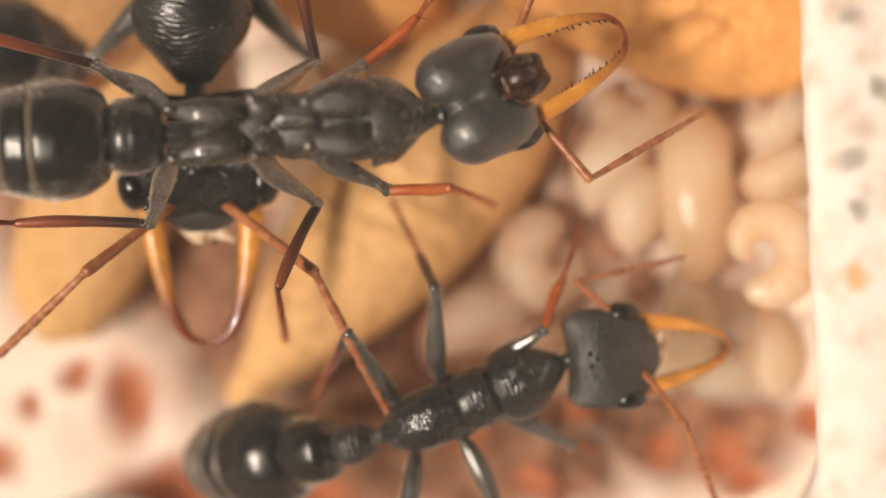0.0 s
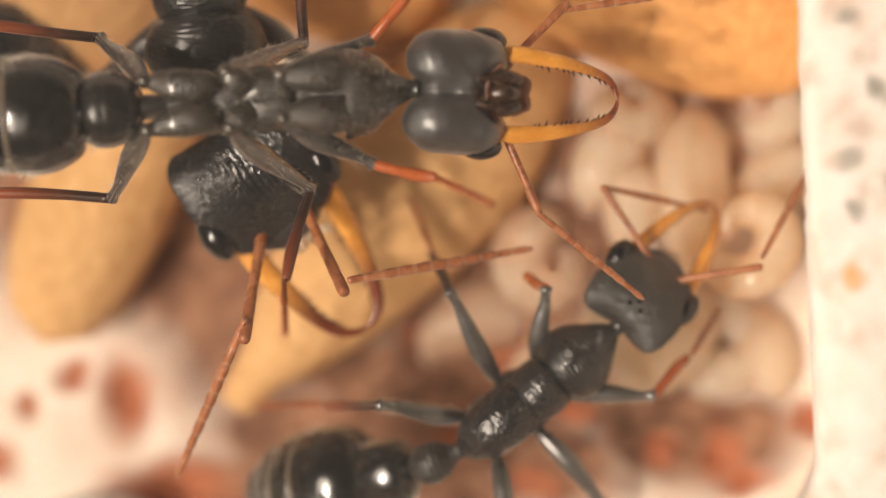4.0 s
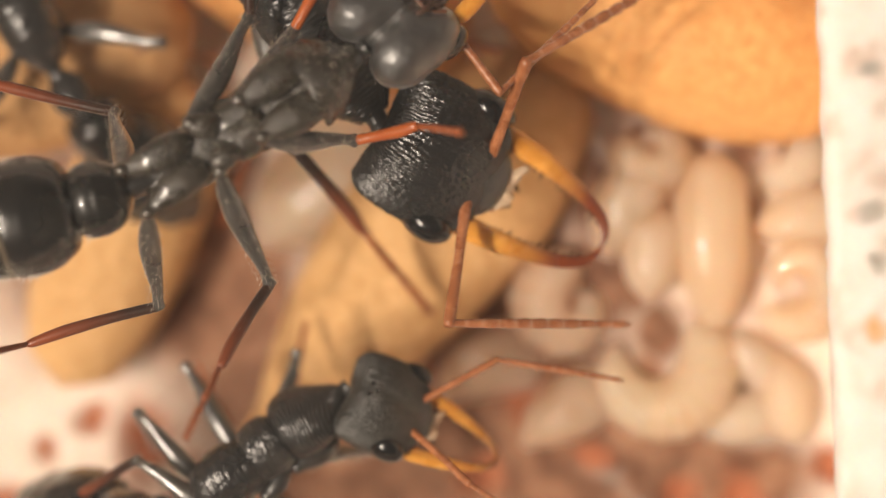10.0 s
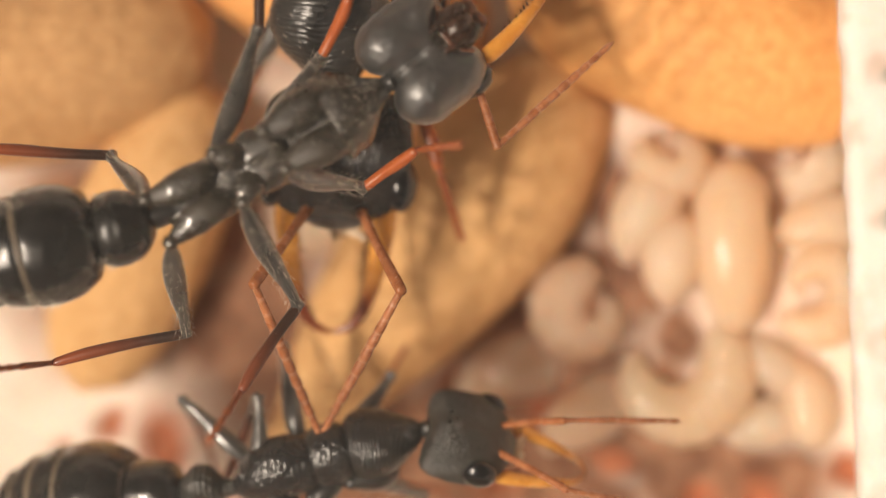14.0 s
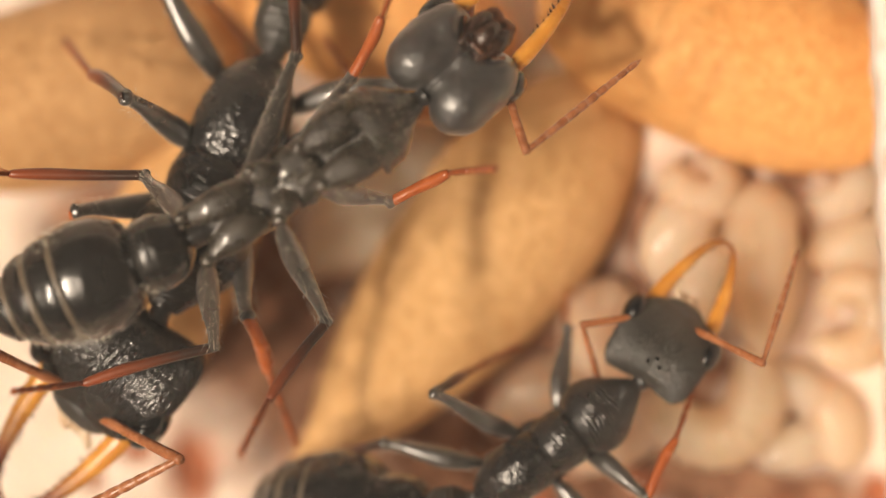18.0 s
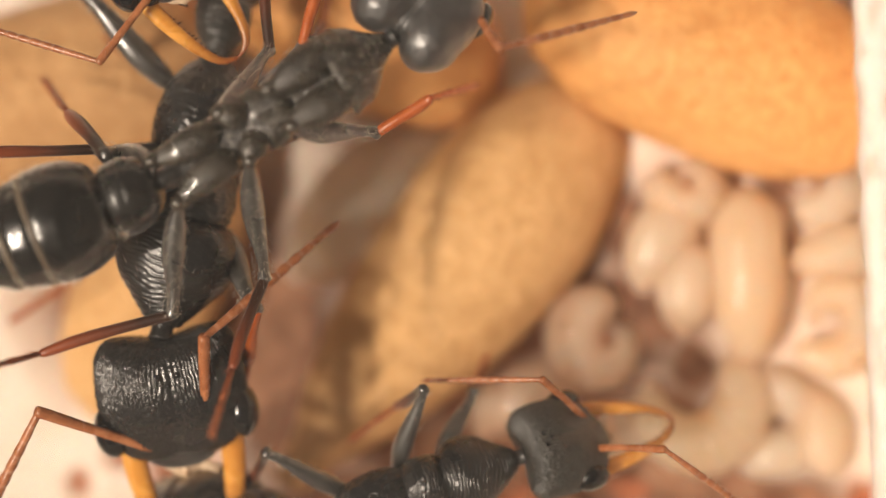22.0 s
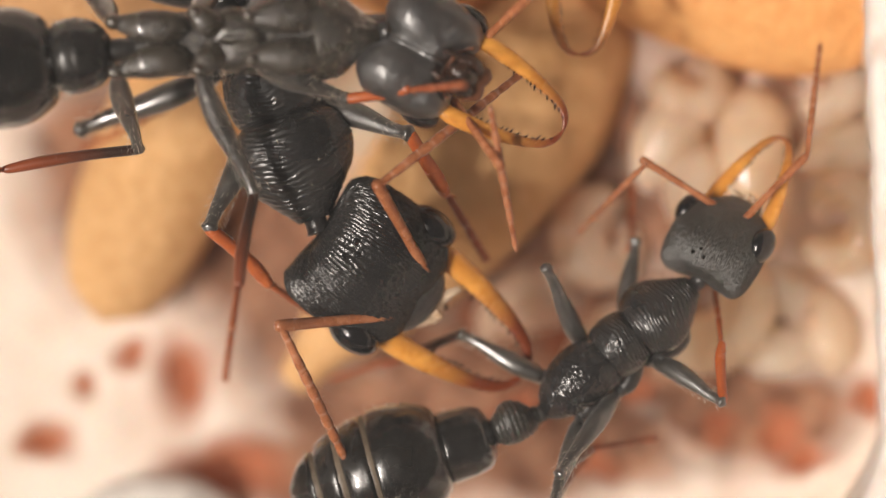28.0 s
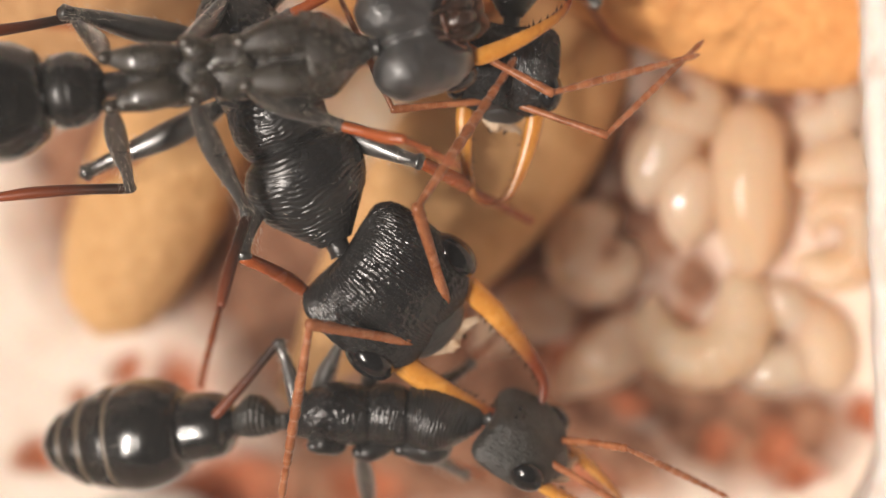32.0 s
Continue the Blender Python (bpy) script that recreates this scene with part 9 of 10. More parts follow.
    walk(limb(g, 'tarsus'), [(0, mm(1.741,0,-1.273, 0,20.5,0)), (15, mm(1.741,0,-1.273, 0,20.5,0)), (23, mm(1.578,0,-1.241, 0,16.7,0)), (24, mm(1.741,0,-1.273, 0,20.5,0)), (25, mm(1.741,0,-1.273, 0,20.5,0)), (26, mm(1.741,0,-1.273, 0,20.5,0)), (29, mm(1.741,0,-1.273, 0,20.5,0)), (30, mm(1.438,0,-1.196, 0,10.8,0)), (31, mm(1.741,0,-1.273, 0,20.5,0)), (32, mm(1.741,0,-1.273, 0,20.5,0))])
    g = limb(a, 'leg', 2)
    j = hinge(g)
    walk(g, [(0, j(0,3.6,86.3)), (15, j(0,3.6,86.3)), (23, j(0,5.5,98.4)), (24, j(0,3.6,86.3)), (25, j(0,3.6,86.3)), (26, j(0,-4.8,86.3)), (29, j(0,3.6,86.3)), (30, j(0,-3.6,93.7)), (31, j(0,-5.5,86.3)), (32, j(0,-33.5,86.3))])
    t = limb(g, 'tibia')
    j = hinge(t)
    walk(t, [(0, j(0,53.4,180)), (15, j(0,53.4,180)), (23, j(0,51.6,-180)), (24, j(0,53.4,180)), (25, j(0,53.4,180)), (26, j(0,45.1,180)), (29, j(0,53.4,180)), (30, j(0,64.5,180)), (31, j(0,44.6,180)), (32, j(0,31,180))])
    walk(limb(g, 'tarsus'), [(0, mm(1.318,0,-1.487, 0,32.6,0)), (15, mm(1.318,0,-1.487, 0,32.6,0)), (23, mm(1.271,0,-1.451, 0,30.7,0)), (24, mm(1.318,0,-1.487, 0,32.6,0)), (25, mm(1.318,0,-1.487, 0,32.6,0)), (26, mm(1.115,0,-1.313, 0,41.1,0)), (29, mm(1.318,0,-1.487, 0,32.6,0)), (30, mm(1.624,0,-1.672, 0,39.8,0)), (31, mm(1.103,0,-1.3, 0,41.7,0)), (32, mm(0.834,0,-0.953, 0,69.8,0))])
    g = limb(a, 'leg', 3)
    j = hinge(g)
    walk(g, [(0, j(0,3.6,-86.3)), (15, j(0,3.6,-86.3)), (23, j(0,1.2,-97.7)), (24, j(0,3.6,-86.3)), (25, j(0,3.6,-86.3)), (26, j(0,3.6,-86.3)), (29, j(0,3.6,-86.3)), (30, j(0,16,-90.5)), (31, j(0,3.6,-86.3)), (32, j(0,15,-102.4))])
    t = limb(g, 'tibia')
    j = hinge(t)
    walk(t, [(0, j(0,53.4,-180)), (15, j(0,53.4,180)), (23, j(0,56.2,-180)), (24, j(0,53.4,-180)), (25, j(0,53.4,-180)), (26, j(0,53.4,-180)), (29, j(0,53.4,-180)), (30, j(0,45.1,180)), (31, j(0,53.4,-180)), (32, j(0,45.5,-180))])
    walk(limb(g, 'tarsus'), [(0, mm(1.318,0,-1.487, 0,32.6,0)), (15, mm(1.318,0,-1.487, 0,32.6,0)), (23, mm(1.392,0,-1.539, 0,35.1,0)), (24, mm(1.318,0,-1.487, 0,32.6,0)), (25, mm(1.318,0,-1.487, 0,32.6,0)), (26, mm(1.318,0,-1.487, 0,32.6,0)), (29, mm(1.318,0,-1.487, 0,32.6,0)), (30, mm(1.114,0,-1.312, 0,20.3,0)), (31, mm(1.318,0,-1.487, 0,32.6,0)), (32, mm(1.124,0,-1.321, 0,21.2,0))])
    g = limb(a, 'leg', 4)
    j = hinge(g)
    walk(g, [(0, j(0,-18.3,124.3)), (15, j(0,-18.3,124.3)), (23, j(0,-20.7,134)), (24, j(0,-18.3,124.3)), (25, j(0,-18.3,124.3)), (26, j(0,-18.3,124.3)), (29, j(0,-18.3,124.3)), (30, j(0,-22.2,125.3)), (31, j(0,-18.3,124.3)), (32, j(0,-18.3,124.3))])
    t = limb(g, 'tibia')
    j = hinge(t)
    walk(t, [(0, j(0,51.5,-180)), (15, j(0,51.5,180)), (23, j(0,56.1,-180)), (24, j(0,51.5,180)), (25, j(0,51.5,180)), (26, j(0,51.5,-180)), (29, j(0,51.5,180)), (30, j(0,62.3,180)), (31, j(0,51.5,-180)), (32, j(0,51.5,-180))])
    walk(limb(g, 'tarsus'), [(0, mm(0.677,0,-1.896, 0,54.6,0)), (15, mm(0.677,0,-1.896, 0,54.6,0)), (23, mm(0.835,0,-2.011, 0,57,0)), (24, mm(0.677,0,-1.896, 0,54.6,0)), (25, mm(0.677,0,-1.896, 0,54.6,0)), (26, mm(0.677,0,-1.896, 0,54.6,0)), (29, mm(0.677,0,-1.896, 0,54.6,0)), (30, mm(1.06,0,-2.145, 0,58.4,0)), (31, mm(0.677,0,-1.896, 0,54.6,0)), (32, mm(0.677,0,-1.896, 0,54.6,0))])
    g = limb(a, 'leg', 5)
    j = hinge(g)
    walk(g, [(0, j(0,-18.3,-124.3)), (15, j(0,-18.3,-124.3)), (23, j(0,-21.7,-131.1)), (24, j(0,-18.3,-124.3)), (25, j(0,-18.3,-124.3)), (26, j(0,-18.3,-124.3)), (29, j(0,-18.3,-124.3)), (30, j(0,-15.5,-133.2)), (31, j(0,-18.3,-124.3)), (32, j(0,-20.5,-137.7))])
    t = limb(g, 'tibia')
    j = hinge(t)
    walk(t, [(0, j(0,51.5,-180)), (15, j(0,51.5,-180)), (23, j(0,59.6,-180)), (24, j(0,51.5,-180)), (25, j(0,51.5,-180)), (26, j(0,51.5,-180)), (29, j(0,51.5,-180)), (30, j(0,48.2,-180)), (31, j(0,51.5,180)), (32, j(0,55.5,180))])
    walk(limb(g, 'tarsus'), [(0, mm(0.677,0,-1.896, 0,54.6,0)), (15, mm(0.677,0,-1.896, 0,54.6,0)), (23, mm(0.961,0,-2.09, 0,58,0)), (24, mm(0.677,0,-1.896, 0,54.6,0)), (25, mm(0.677,0,-1.896, 0,54.6,0)), (26, mm(0.677,0,-1.896, 0,54.6,0)), (29, mm(0.677,0,-1.896, 0,54.6,0)), (30, mm(0.569,0,-1.805, 0,51.8,0)), (31, mm(0.677,0,-1.896, 0,54.6,0)), (32, mm(0.814,0,-1.997, 0,56.7,0))])

    a = ANT_DEEP
    walk(a, [(0, mm(-13.708,5.238,4.4, 0,0,167.3)), (3, mm(-13.84,5.137,4.4, 0,0,167.3)), (6, mm(-14.049,5.296,4.4, 0,0,167.3)), (7, mm(-14.049,5.345,4.4, 0,0,167.3)), (8, mm(-12.802,4.872,4.4, 0,0,167.3)), (9, mm(-17.138,5.029,4.4, 0,0,167.3)), (10, mm(-9.212,6.558,4.4, 0,0,116.6)), (11, mm(-9.349,6.532,4.4, 0,0,116.6)), (12, mm(-9.919,5.566,4.4, 0,0,157.9)), (13, mm(-17.133,6.249,4.4, 0,0,167.1)), (14, mm(-18.202,6.841,4.4, 0,0,167.1)), (18, mm(-19.736,3.7,4.4, 0,0,167.3)), (21, mm(-19.868,2.622,3.2, 0,0,167.3)), (23, mm(-18.031,0.805,3.2, 0,0,167.3)), (24, mm(-14.892,0.050,3.2, 0,0,167.3)), (25, mm(-14.407,0.286,3.2, 0,0,167.3)), (26, mm(-13.735,-0.107,3.2, 0,0,167.3)), (29, mm(-20.635,0.390,3.2, 0,0,167.3)), (32, mm(-20.552,0.697,3.2, 0,0,167.3))])
    h = limb(a, 'head')
    j = hinge(h)
    walk(h, [(0, j(0,0,0.1)), (3, j(0,0,0.1)), (6, j(0,0,0.1)), (7, j(0,0,0.1)), (8, j(0,0,0.1)), (9, j(0,0,0.1)), (10, j(0,0,1.3)), (11, j(0,0,1.3)), (12, j(0,0,-3.1)), (13, j(0,0,0.2)), (14, j(0,0,0.2)), (18, j(0,0,-0.3)), (21, j(0,0,-0.3)), (23, j(0,0,-0.3)), (24, j(0,0,-0.3)), (25, j(0,0,-0.3)), (26, j(0,0,-0.3)), (29, j(0,0,-0.3)), (32, j(0,0,-0.3))])
    g = limb(a, 'petiole')
    j = hinge(g)
    walk(g, [(0, j(0,-18.2,-0.1)), (3, j(0,-18.2,-0.1)), (6, j(0,-18.2,-0.1)), (7, j(0,-18.2,-0.1)), (8, j(0,-18.2,-0.1)), (9, j(0,-18.2,-0.1)), (10, j(0,-26.3,7.9)), (11, j(0,-26.3,7.9)), (12, j(0,-26.2,-6.6)), (13, j(0,-18.2,0.1)), (14, j(0,-18.2,0.1)), (18, j(0,-18.2,-0.1)), (21, j(0,-18.2,-0.1)), (23, j(0,-18.2,-0.1)), (24, j(0,-18.2,-0.1)), (25, j(0,-18.2,-0.1)), (26, j(0,-18.2,-0.1)), (29, j(0,-18.2,-0.1)), (32, j(0,-18.2,-0.1))])
    walk(limb(a, 'gaster'), [(0, mm(-3.28,0.002,-0.482, 0,-28.9,-0.2)), (3, mm(-3.28,0.002,-0.482, 0,-28.9,-0.2)), (6, mm(-3.28,0.002,-0.482, 0,-28.9,-0.2)), (7, mm(-3.28,0.002,-0.482, 0,-28.9,-0.2)), (8, mm(-3.28,0.002,-0.482, 0,-28.9,-0.2)), (9, mm(-3.28,0.002,-0.482, 0,-28.9,-0.2)), (10, mm(-3.208,-0.143,-0.634, 0,-41.4,14.2)), (11, mm(-3.208,-0.143,-0.634, 0,-41.4,14.2)), (12, mm(-3.212,0.12,-0.633, 0,-41.4,-12)), (13, mm(-3.28,-0.002,-0.482, 0,-28.9,0.2)), (14, mm(-3.28,-0.002,-0.482, 0,-28.9,0.2)), (18, mm(-3.28,0.002,-0.482, 0,-28.9,-0.2)), (21, mm(-3.28,0.002,-0.482, 0,-28.9,-0.2)), (23, mm(-3.28,0.002,-0.482, 0,-28.9,-0.2)), (24, mm(-3.28,0.002,-0.482, 0,-28.9,-0.2)), (25, mm(-3.28,0.002,-0.482, 0,-28.9,-0.2)), (26, mm(-3.28,0.002,-0.482, 0,-28.9,-0.2)), (29, mm(-3.28,0.002,-0.482, 0,-28.9,-0.2)), (32, mm(-3.28,0.002,-0.482, 0,-28.9,-0.2))])
    g = limb(h, 'antenna', 0)
    j = hinge(g)
    walk(g, [(0, j(0,-10,58.1)), (3, j(0,-10,58.2)), (6, j(0,-10,58.3)), (7, j(0,-10,48.1)), (8, j(0,-10,37.6)), (9, j(0,-10,58.4)), (10, j(0,-10,47.9)), (11, j(0,-10,37.7)), (12, j(0,-10,58.5)), (13, j(0,-10,47.7)), (14, j(0,-10,37.8)), (18, j(0,-10,58.7)), (21, j(0,-10,58.8)), (23, j(0,-10,38.1)), (24, j(0,-10,58.9)), (25, j(0,-10,46.9)), (26, j(0,-10,38.2)), (29, j(0,-10,38.4)), (32, j(0,-10,38.5))])
    walk(limb(h, 'flagellum', 0), [(0, mm(2.583,1.907,0.581, 0,12,-18.1)), (3, mm(2.58,1.909,0.581, 0,12,-18.2)), (6, mm(2.577,1.91,0.581, 0,12,-18.3)), (7, mm(2.837,1.716,0.581, 0,12,-8.1)), (8, mm(3.064,1.471,0.581, 0,12,2.4)), (9, mm(2.574,1.912,0.581, 0,12,-18.4)), (10, mm(2.842,1.712,0.581, 0,12,-7.9)), (11, mm(3.062,1.474,0.581, 0,12,2.3)), (12, mm(2.572,1.914,0.581, 0,12,-18.5)), (13, mm(2.846,1.707,0.581, 0,12,-7.7)), (14, mm(3.06,1.477,0.581, 0,12,2.2)), (18, mm(2.567,1.917,0.581, 0,12,-18.7)), (21, mm(2.564,1.918,0.581, 0,12,-18.8)), (23, mm(3.053,1.485,0.581, 0,12,1.9)), (24, mm(2.562,1.92,0.581, 0,12,-18.9)), (25, mm(2.865,1.69,0.581, 0,12,-6.9)), (26, mm(3.051,1.488,0.581, 0,12,1.8)), (29, mm(3.048,1.491,0.581, 0,12,1.6)), (32, mm(3.046,1.494,0.581, 0,12,1.5))])
    g = limb(h, 'antenna', 1)
    j = hinge(g)
    walk(g, [(0, j(0,-10,-37.9)), (3, j(0,-10,-38)), (6, j(0,-10,-38.1)), (7, j(0,-10,-58.9)), (8, j(0,-10,-46.9)), (9, j(0,-10,-38.2)), (10, j(0,-10,-59)), (11, j(0,-10,-46.7)), (12, j(0,-10,-38.4)), (13, j(0,-10,-59)), (14, j(0,-10,-46.5)), (18, j(0,-10,-38.6)), (21, j(0,-10,-38.7)), (23, j(0,-10,-45.9)), (24, j(0,-10,-38.9)), (25, j(0,-10,-59.3)), (26, j(0,-10,-45.7)), (29, j(0,-10,-45.5)), (32, j(0,-10,-45.3))])
    walk(limb(h, 'flagellum', 1), [(0, mm(3.058,-1.479,0.581, 0,12,-2.1)), (3, mm(3.055,-1.482,0.581, 0,12,-2)), (6, mm(3.053,-1.485,0.581, 0,12,-1.9)), (7, mm(2.562,-1.92,0.581, 0,12,18.9)), (8, mm(2.865,-1.69,0.581, 0,12,6.9)), (9, mm(3.051,-1.488,0.581, 0,12,-1.8)), (10, mm(2.56,-1.921,0.581, 0,12,19)), (11, mm(2.87,-1.686,0.581, 0,12,6.7)), (12, mm(3.049,-1.491,0.581, 0,12,-1.6)), (13, mm(2.557,-1.922,0.581, 0,12,19)), (14, mm(2.874,-1.681,0.581, 0,12,6.5)), (18, mm(3.044,-1.497,0.581, 0,12,-1.4)), (21, mm(3.041,-1.5,0.581, 0,12,-1.3)), (23, mm(2.888,-1.668,0.581, 0,12,5.9)), (24, mm(3.039,-1.503,0.581, 0,12,-1.1)), (25, mm(2.549,-1.927,0.581, 0,12,19.3)), (26, mm(2.892,-1.664,0.581, 0,12,5.7)), (29, mm(2.897,-1.66,0.581, 0,12,5.5)), (32, mm(2.901,-1.655,0.581, 0,12,5.3))])
    g = limb(a, 'leg', 0)
    j = hinge(g)
    walk(g, [(0, j(0,15.8,44.5)), (3, j(0,17.9,44.1)), (6, j(0,19.2,49.8)), (7, j(0,18.7,50.7)), (8, j(0,15.8,44.5)), (9, j(0,15.8,44.5)), (10, j(0,15.8,44.5)), (11, j(0,17.3,43)), (12, j(0,15.8,44.5)), (13, j(0,15.8,44.5)), (14, j(0,15.8,44.5)), (18, j(0,15.8,44.5)), (21, j(0,15.8,44.5)), (23, j(0,15.8,44.5)), (24, j(0,15.8,44.5)), (25, j(0,12.7,43.3)), (26, j(0,15.8,44.5)), (29, j(0,15.8,44.5)), (32, j(0,13.7,48.7))])
    t = limb(g, 'tibia')
    j = hinge(t)
    walk(t, [(0, j(0,82.9,-180)), (3, j(0,78.2,-180)), (6, j(0,76,-180)), (7, j(0,76.8,-180)), (8, j(0,82.9,-180)), (9, j(0,82.9,180)), (10, j(0,82.9,-180)), (11, j(0,79.4,-180)), (12, j(0,82.9,180)), (13, j(0,82.9,180)), (14, j(0,82.9,180)), (18, j(0,82.9,-180)), (21, j(0,82.9,-180)), (23, j(0,82.9,-180)), (24, j(0,82.9,-180)), (25, j(0,78.9,0)), (26, j(0,82.9,-180)), (29, j(0,82.9,180)), (32, j(0,89.3,0))])
    walk(limb(g, 'tarsus'), [(0, mm(1.833,0,-1.34, 0,20.5,0)), (3, mm(1.723,0,-1.321, 0,18.3,0)), (6, mm(1.674,0,-1.31, 0,17.1,0)), (7, mm(1.692,0,-1.314, 0,17.5,0)), (8, mm(1.833,0,-1.34, 0,20.5,0)), (9, mm(1.833,0,-1.34, 0,20.5,0)), (10, mm(1.833,0,-1.34, 0,20.5,0)), (11, mm(1.752,0,-1.327, 0,19,0)), (12, mm(1.833,0,-1.34, 0,20.5,0)), (13, mm(1.833,0,-1.34, 0,20.5,0)), (14, mm(1.833,0,-1.34, 0,20.5,0)), (18, mm(1.833,0,-1.34, 0,20.5,0)), (21, mm(1.833,0,-1.34, 0,20.5,0)), (23, mm(1.833,0,-1.34, 0,20.5,0)), (24, mm(1.833,0,-1.34, 0,20.5,0)), (25, mm(2.259,0,-1.325, 0,23.6,0)), (26, mm(1.833,0,-1.34, 0,20.5,0)), (29, mm(1.833,0,-1.34, 0,20.5,0)), (32, mm(2.016,0,-1.35, 0,22.6,0))])
    g = limb(a, 'leg', 1)
    j = hinge(g)
    walk(g, [(0, j(0,15.8,-44.5)), (3, j(0,15.6,-48)), (6, j(0,18.7,-50.4)), (7, j(0,19.4,-49.8)), (8, j(0,15.8,-44.5)), (9, j(0,15.8,-44.5)), (10, j(0,15.8,-44.5)), (11, j(0,15,-47)), (12, j(0,15.8,-44.5)), (13, j(0,15.8,-44.5)), (14, j(0,15.8,-44.5)), (18, j(0,15.8,-44.5)), (21, j(0,15.8,-44.5)), (23, j(0,15.8,-44.5)), (24, j(0,15.8,-44.5)), (25, j(0,14.5,-34.1)), (26, j(0,15.8,-44.5)), (29, j(0,15.8,-44.5)), (32, j(0,18.5,-39.1))])
    t = limb(g, 'tibia')
    j = hinge(t)
    walk(t, [(0, j(0,82.9,180)), (3, j(0,83.4,180)), (6, j(0,76.8,180)), (7, j(0,75.7,180)), (8, j(0,82.9,180)), (9, j(0,82.9,180)), (10, j(0,82.9,180)), (11, j(0,85,180)), (12, j(0,82.9,-180)), (13, j(0,82.9,-180)), (14, j(0,82.9,-180)), (18, j(0,82.9,180)), (21, j(0,82.9,180)), (23, j(0,82.9,180)), (24, j(0,82.9,180)), (25, j(0,86.8,-180)), (26, j(0,82.9,-180)), (29, j(0,82.9,-180)), (32, j(0,77.2,180))])
    walk(limb(g, 'tarsus'), [(0, mm(1.833,0,-1.34, 0,20.5,0)), (3, mm(1.846,0,-1.341, 0,20.7,0)), (6, mm(1.691,0,-1.314, 0,17.5,0)), (7, mm(1.666,0,-1.308, 0,16.8,0)), (8, mm(1.833,0,-1.34, 0,20.5,0)), (9, mm(1.833,0,-1.34, 0,20.5,0)), (10, mm(1.833,0,-1.34, 0,20.5,0)), (11, mm(1.883,0,-1.345, 0,21.2,0)), (12, mm(1.833,0,-1.34, 0,20.5,0)), (13, mm(1.833,0,-1.34, 0,20.5,0)), (14, mm(1.833,0,-1.34, 0,20.5,0)), (18, mm(1.833,0,-1.34, 0,20.5,0)), (21, mm(1.833,0,-1.34, 0,20.5,0)), (23, mm(1.833,0,-1.34, 0,20.5,0)), (24, mm(1.833,0,-1.34, 0,20.5,0)), (25, mm(1.924,0,-1.348, 0,21.7,0)), (26, mm(1.833,0,-1.34, 0,20.5,0)), (29, mm(1.833,0,-1.34, 0,20.5,0)), (32, mm(1.701,0,-1.317, 0,17.8,0))])
    g = limb(a, 'leg', 2)
    j = hinge(g)
    walk(g, [(0, j(0,3.6,86.3)), (3, j(0,6.2,88.4)), (6, j(0,4,93.4)), (7, j(0,3.1,93.6)), (8, j(0,3.6,86.3)), (9, j(0,3.6,86.3)), (10, j(0,-48.5,86.3)), (11, j(0,-46.8,86.9)), (12, j(0,3.6,86.3)), (13, j(0,3.6,86.3)), (14, j(0,3.6,86.3)), (18, j(0,3.6,86.3)), (21, j(0,3.6,86.3)), (23, j(0,3.6,86.3)), (24, j(0,3.6,86.3)), (25, j(0,-1.8,79.1)), (26, j(0,3.6,86.3)), (29, j(0,3.6,86.3)), (32, j(0,-1.3,86.4))])
    t = limb(g, 'tibia')
    j = hinge(t)
    walk(t, [(0, j(0,53.4,180)), (3, j(0,51,180)), (6, j(0,53,180)), (7, j(0,53.9,180)), (8, j(0,53.4,180)), (9, j(0,53.4,-180)), (10, j(0,29.5,180)), (11, j(0,25.4,-180)), (12, j(0,53.4,180)), (13, j(0,53.4,180)), (14, j(0,53.4,180)), (18, j(0,53.4,-180)), (21, j(0,53.4,-180)), (23, j(0,53.4,-180)), (24, j(0,53.4,180)), (25, j(0,60.7,180)), (26, j(0,53.4,180)), (29, j(0,53.4,180)), (32, j(0,59.8,-180))])
    walk(limb(g, 'tarsus'), [(0, mm(1.387,0,-1.566, 0,32.6,0)), (3, mm(1.324,0,-1.516, 0,30.1,0)), (6, mm(1.377,0,-1.558, 0,32.3,0)), (7, mm(1.402,0,-1.576, 0,33.2,0)), (8, mm(1.387,0,-1.566, 0,32.6,0)), (9, mm(1.387,0,-1.566, 0,32.6,0)), (10, mm(0.854,0,-0.962, 0,84.8,0)), (11, mm(0.789,0,-0.836, 0,83.1,0)), (12, mm(1.387,0,-1.566, 0,32.6,0)), (13, mm(1.387,0,-1.566, 0,32.6,0)), (14, mm(1.387,0,-1.566, 0,32.6,0)), (18, mm(1.387,0,-1.566, 0,32.6,0)), (21, mm(1.387,0,-1.566, 0,32.6,0)), (23, mm(1.387,0,-1.566, 0,32.6,0)), (24, mm(1.387,0,-1.566, 0,32.6,0)), (25, mm(1.595,0,-1.7, 0,38,0)), (26, mm(1.387,0,-1.566, 0,32.6,0)), (29, mm(1.387,0,-1.566, 0,32.6,0)), (32, mm(1.568,0,-1.685, 0,37.5,0))])
    g = limb(a, 'leg', 3)
    j = hinge(g)
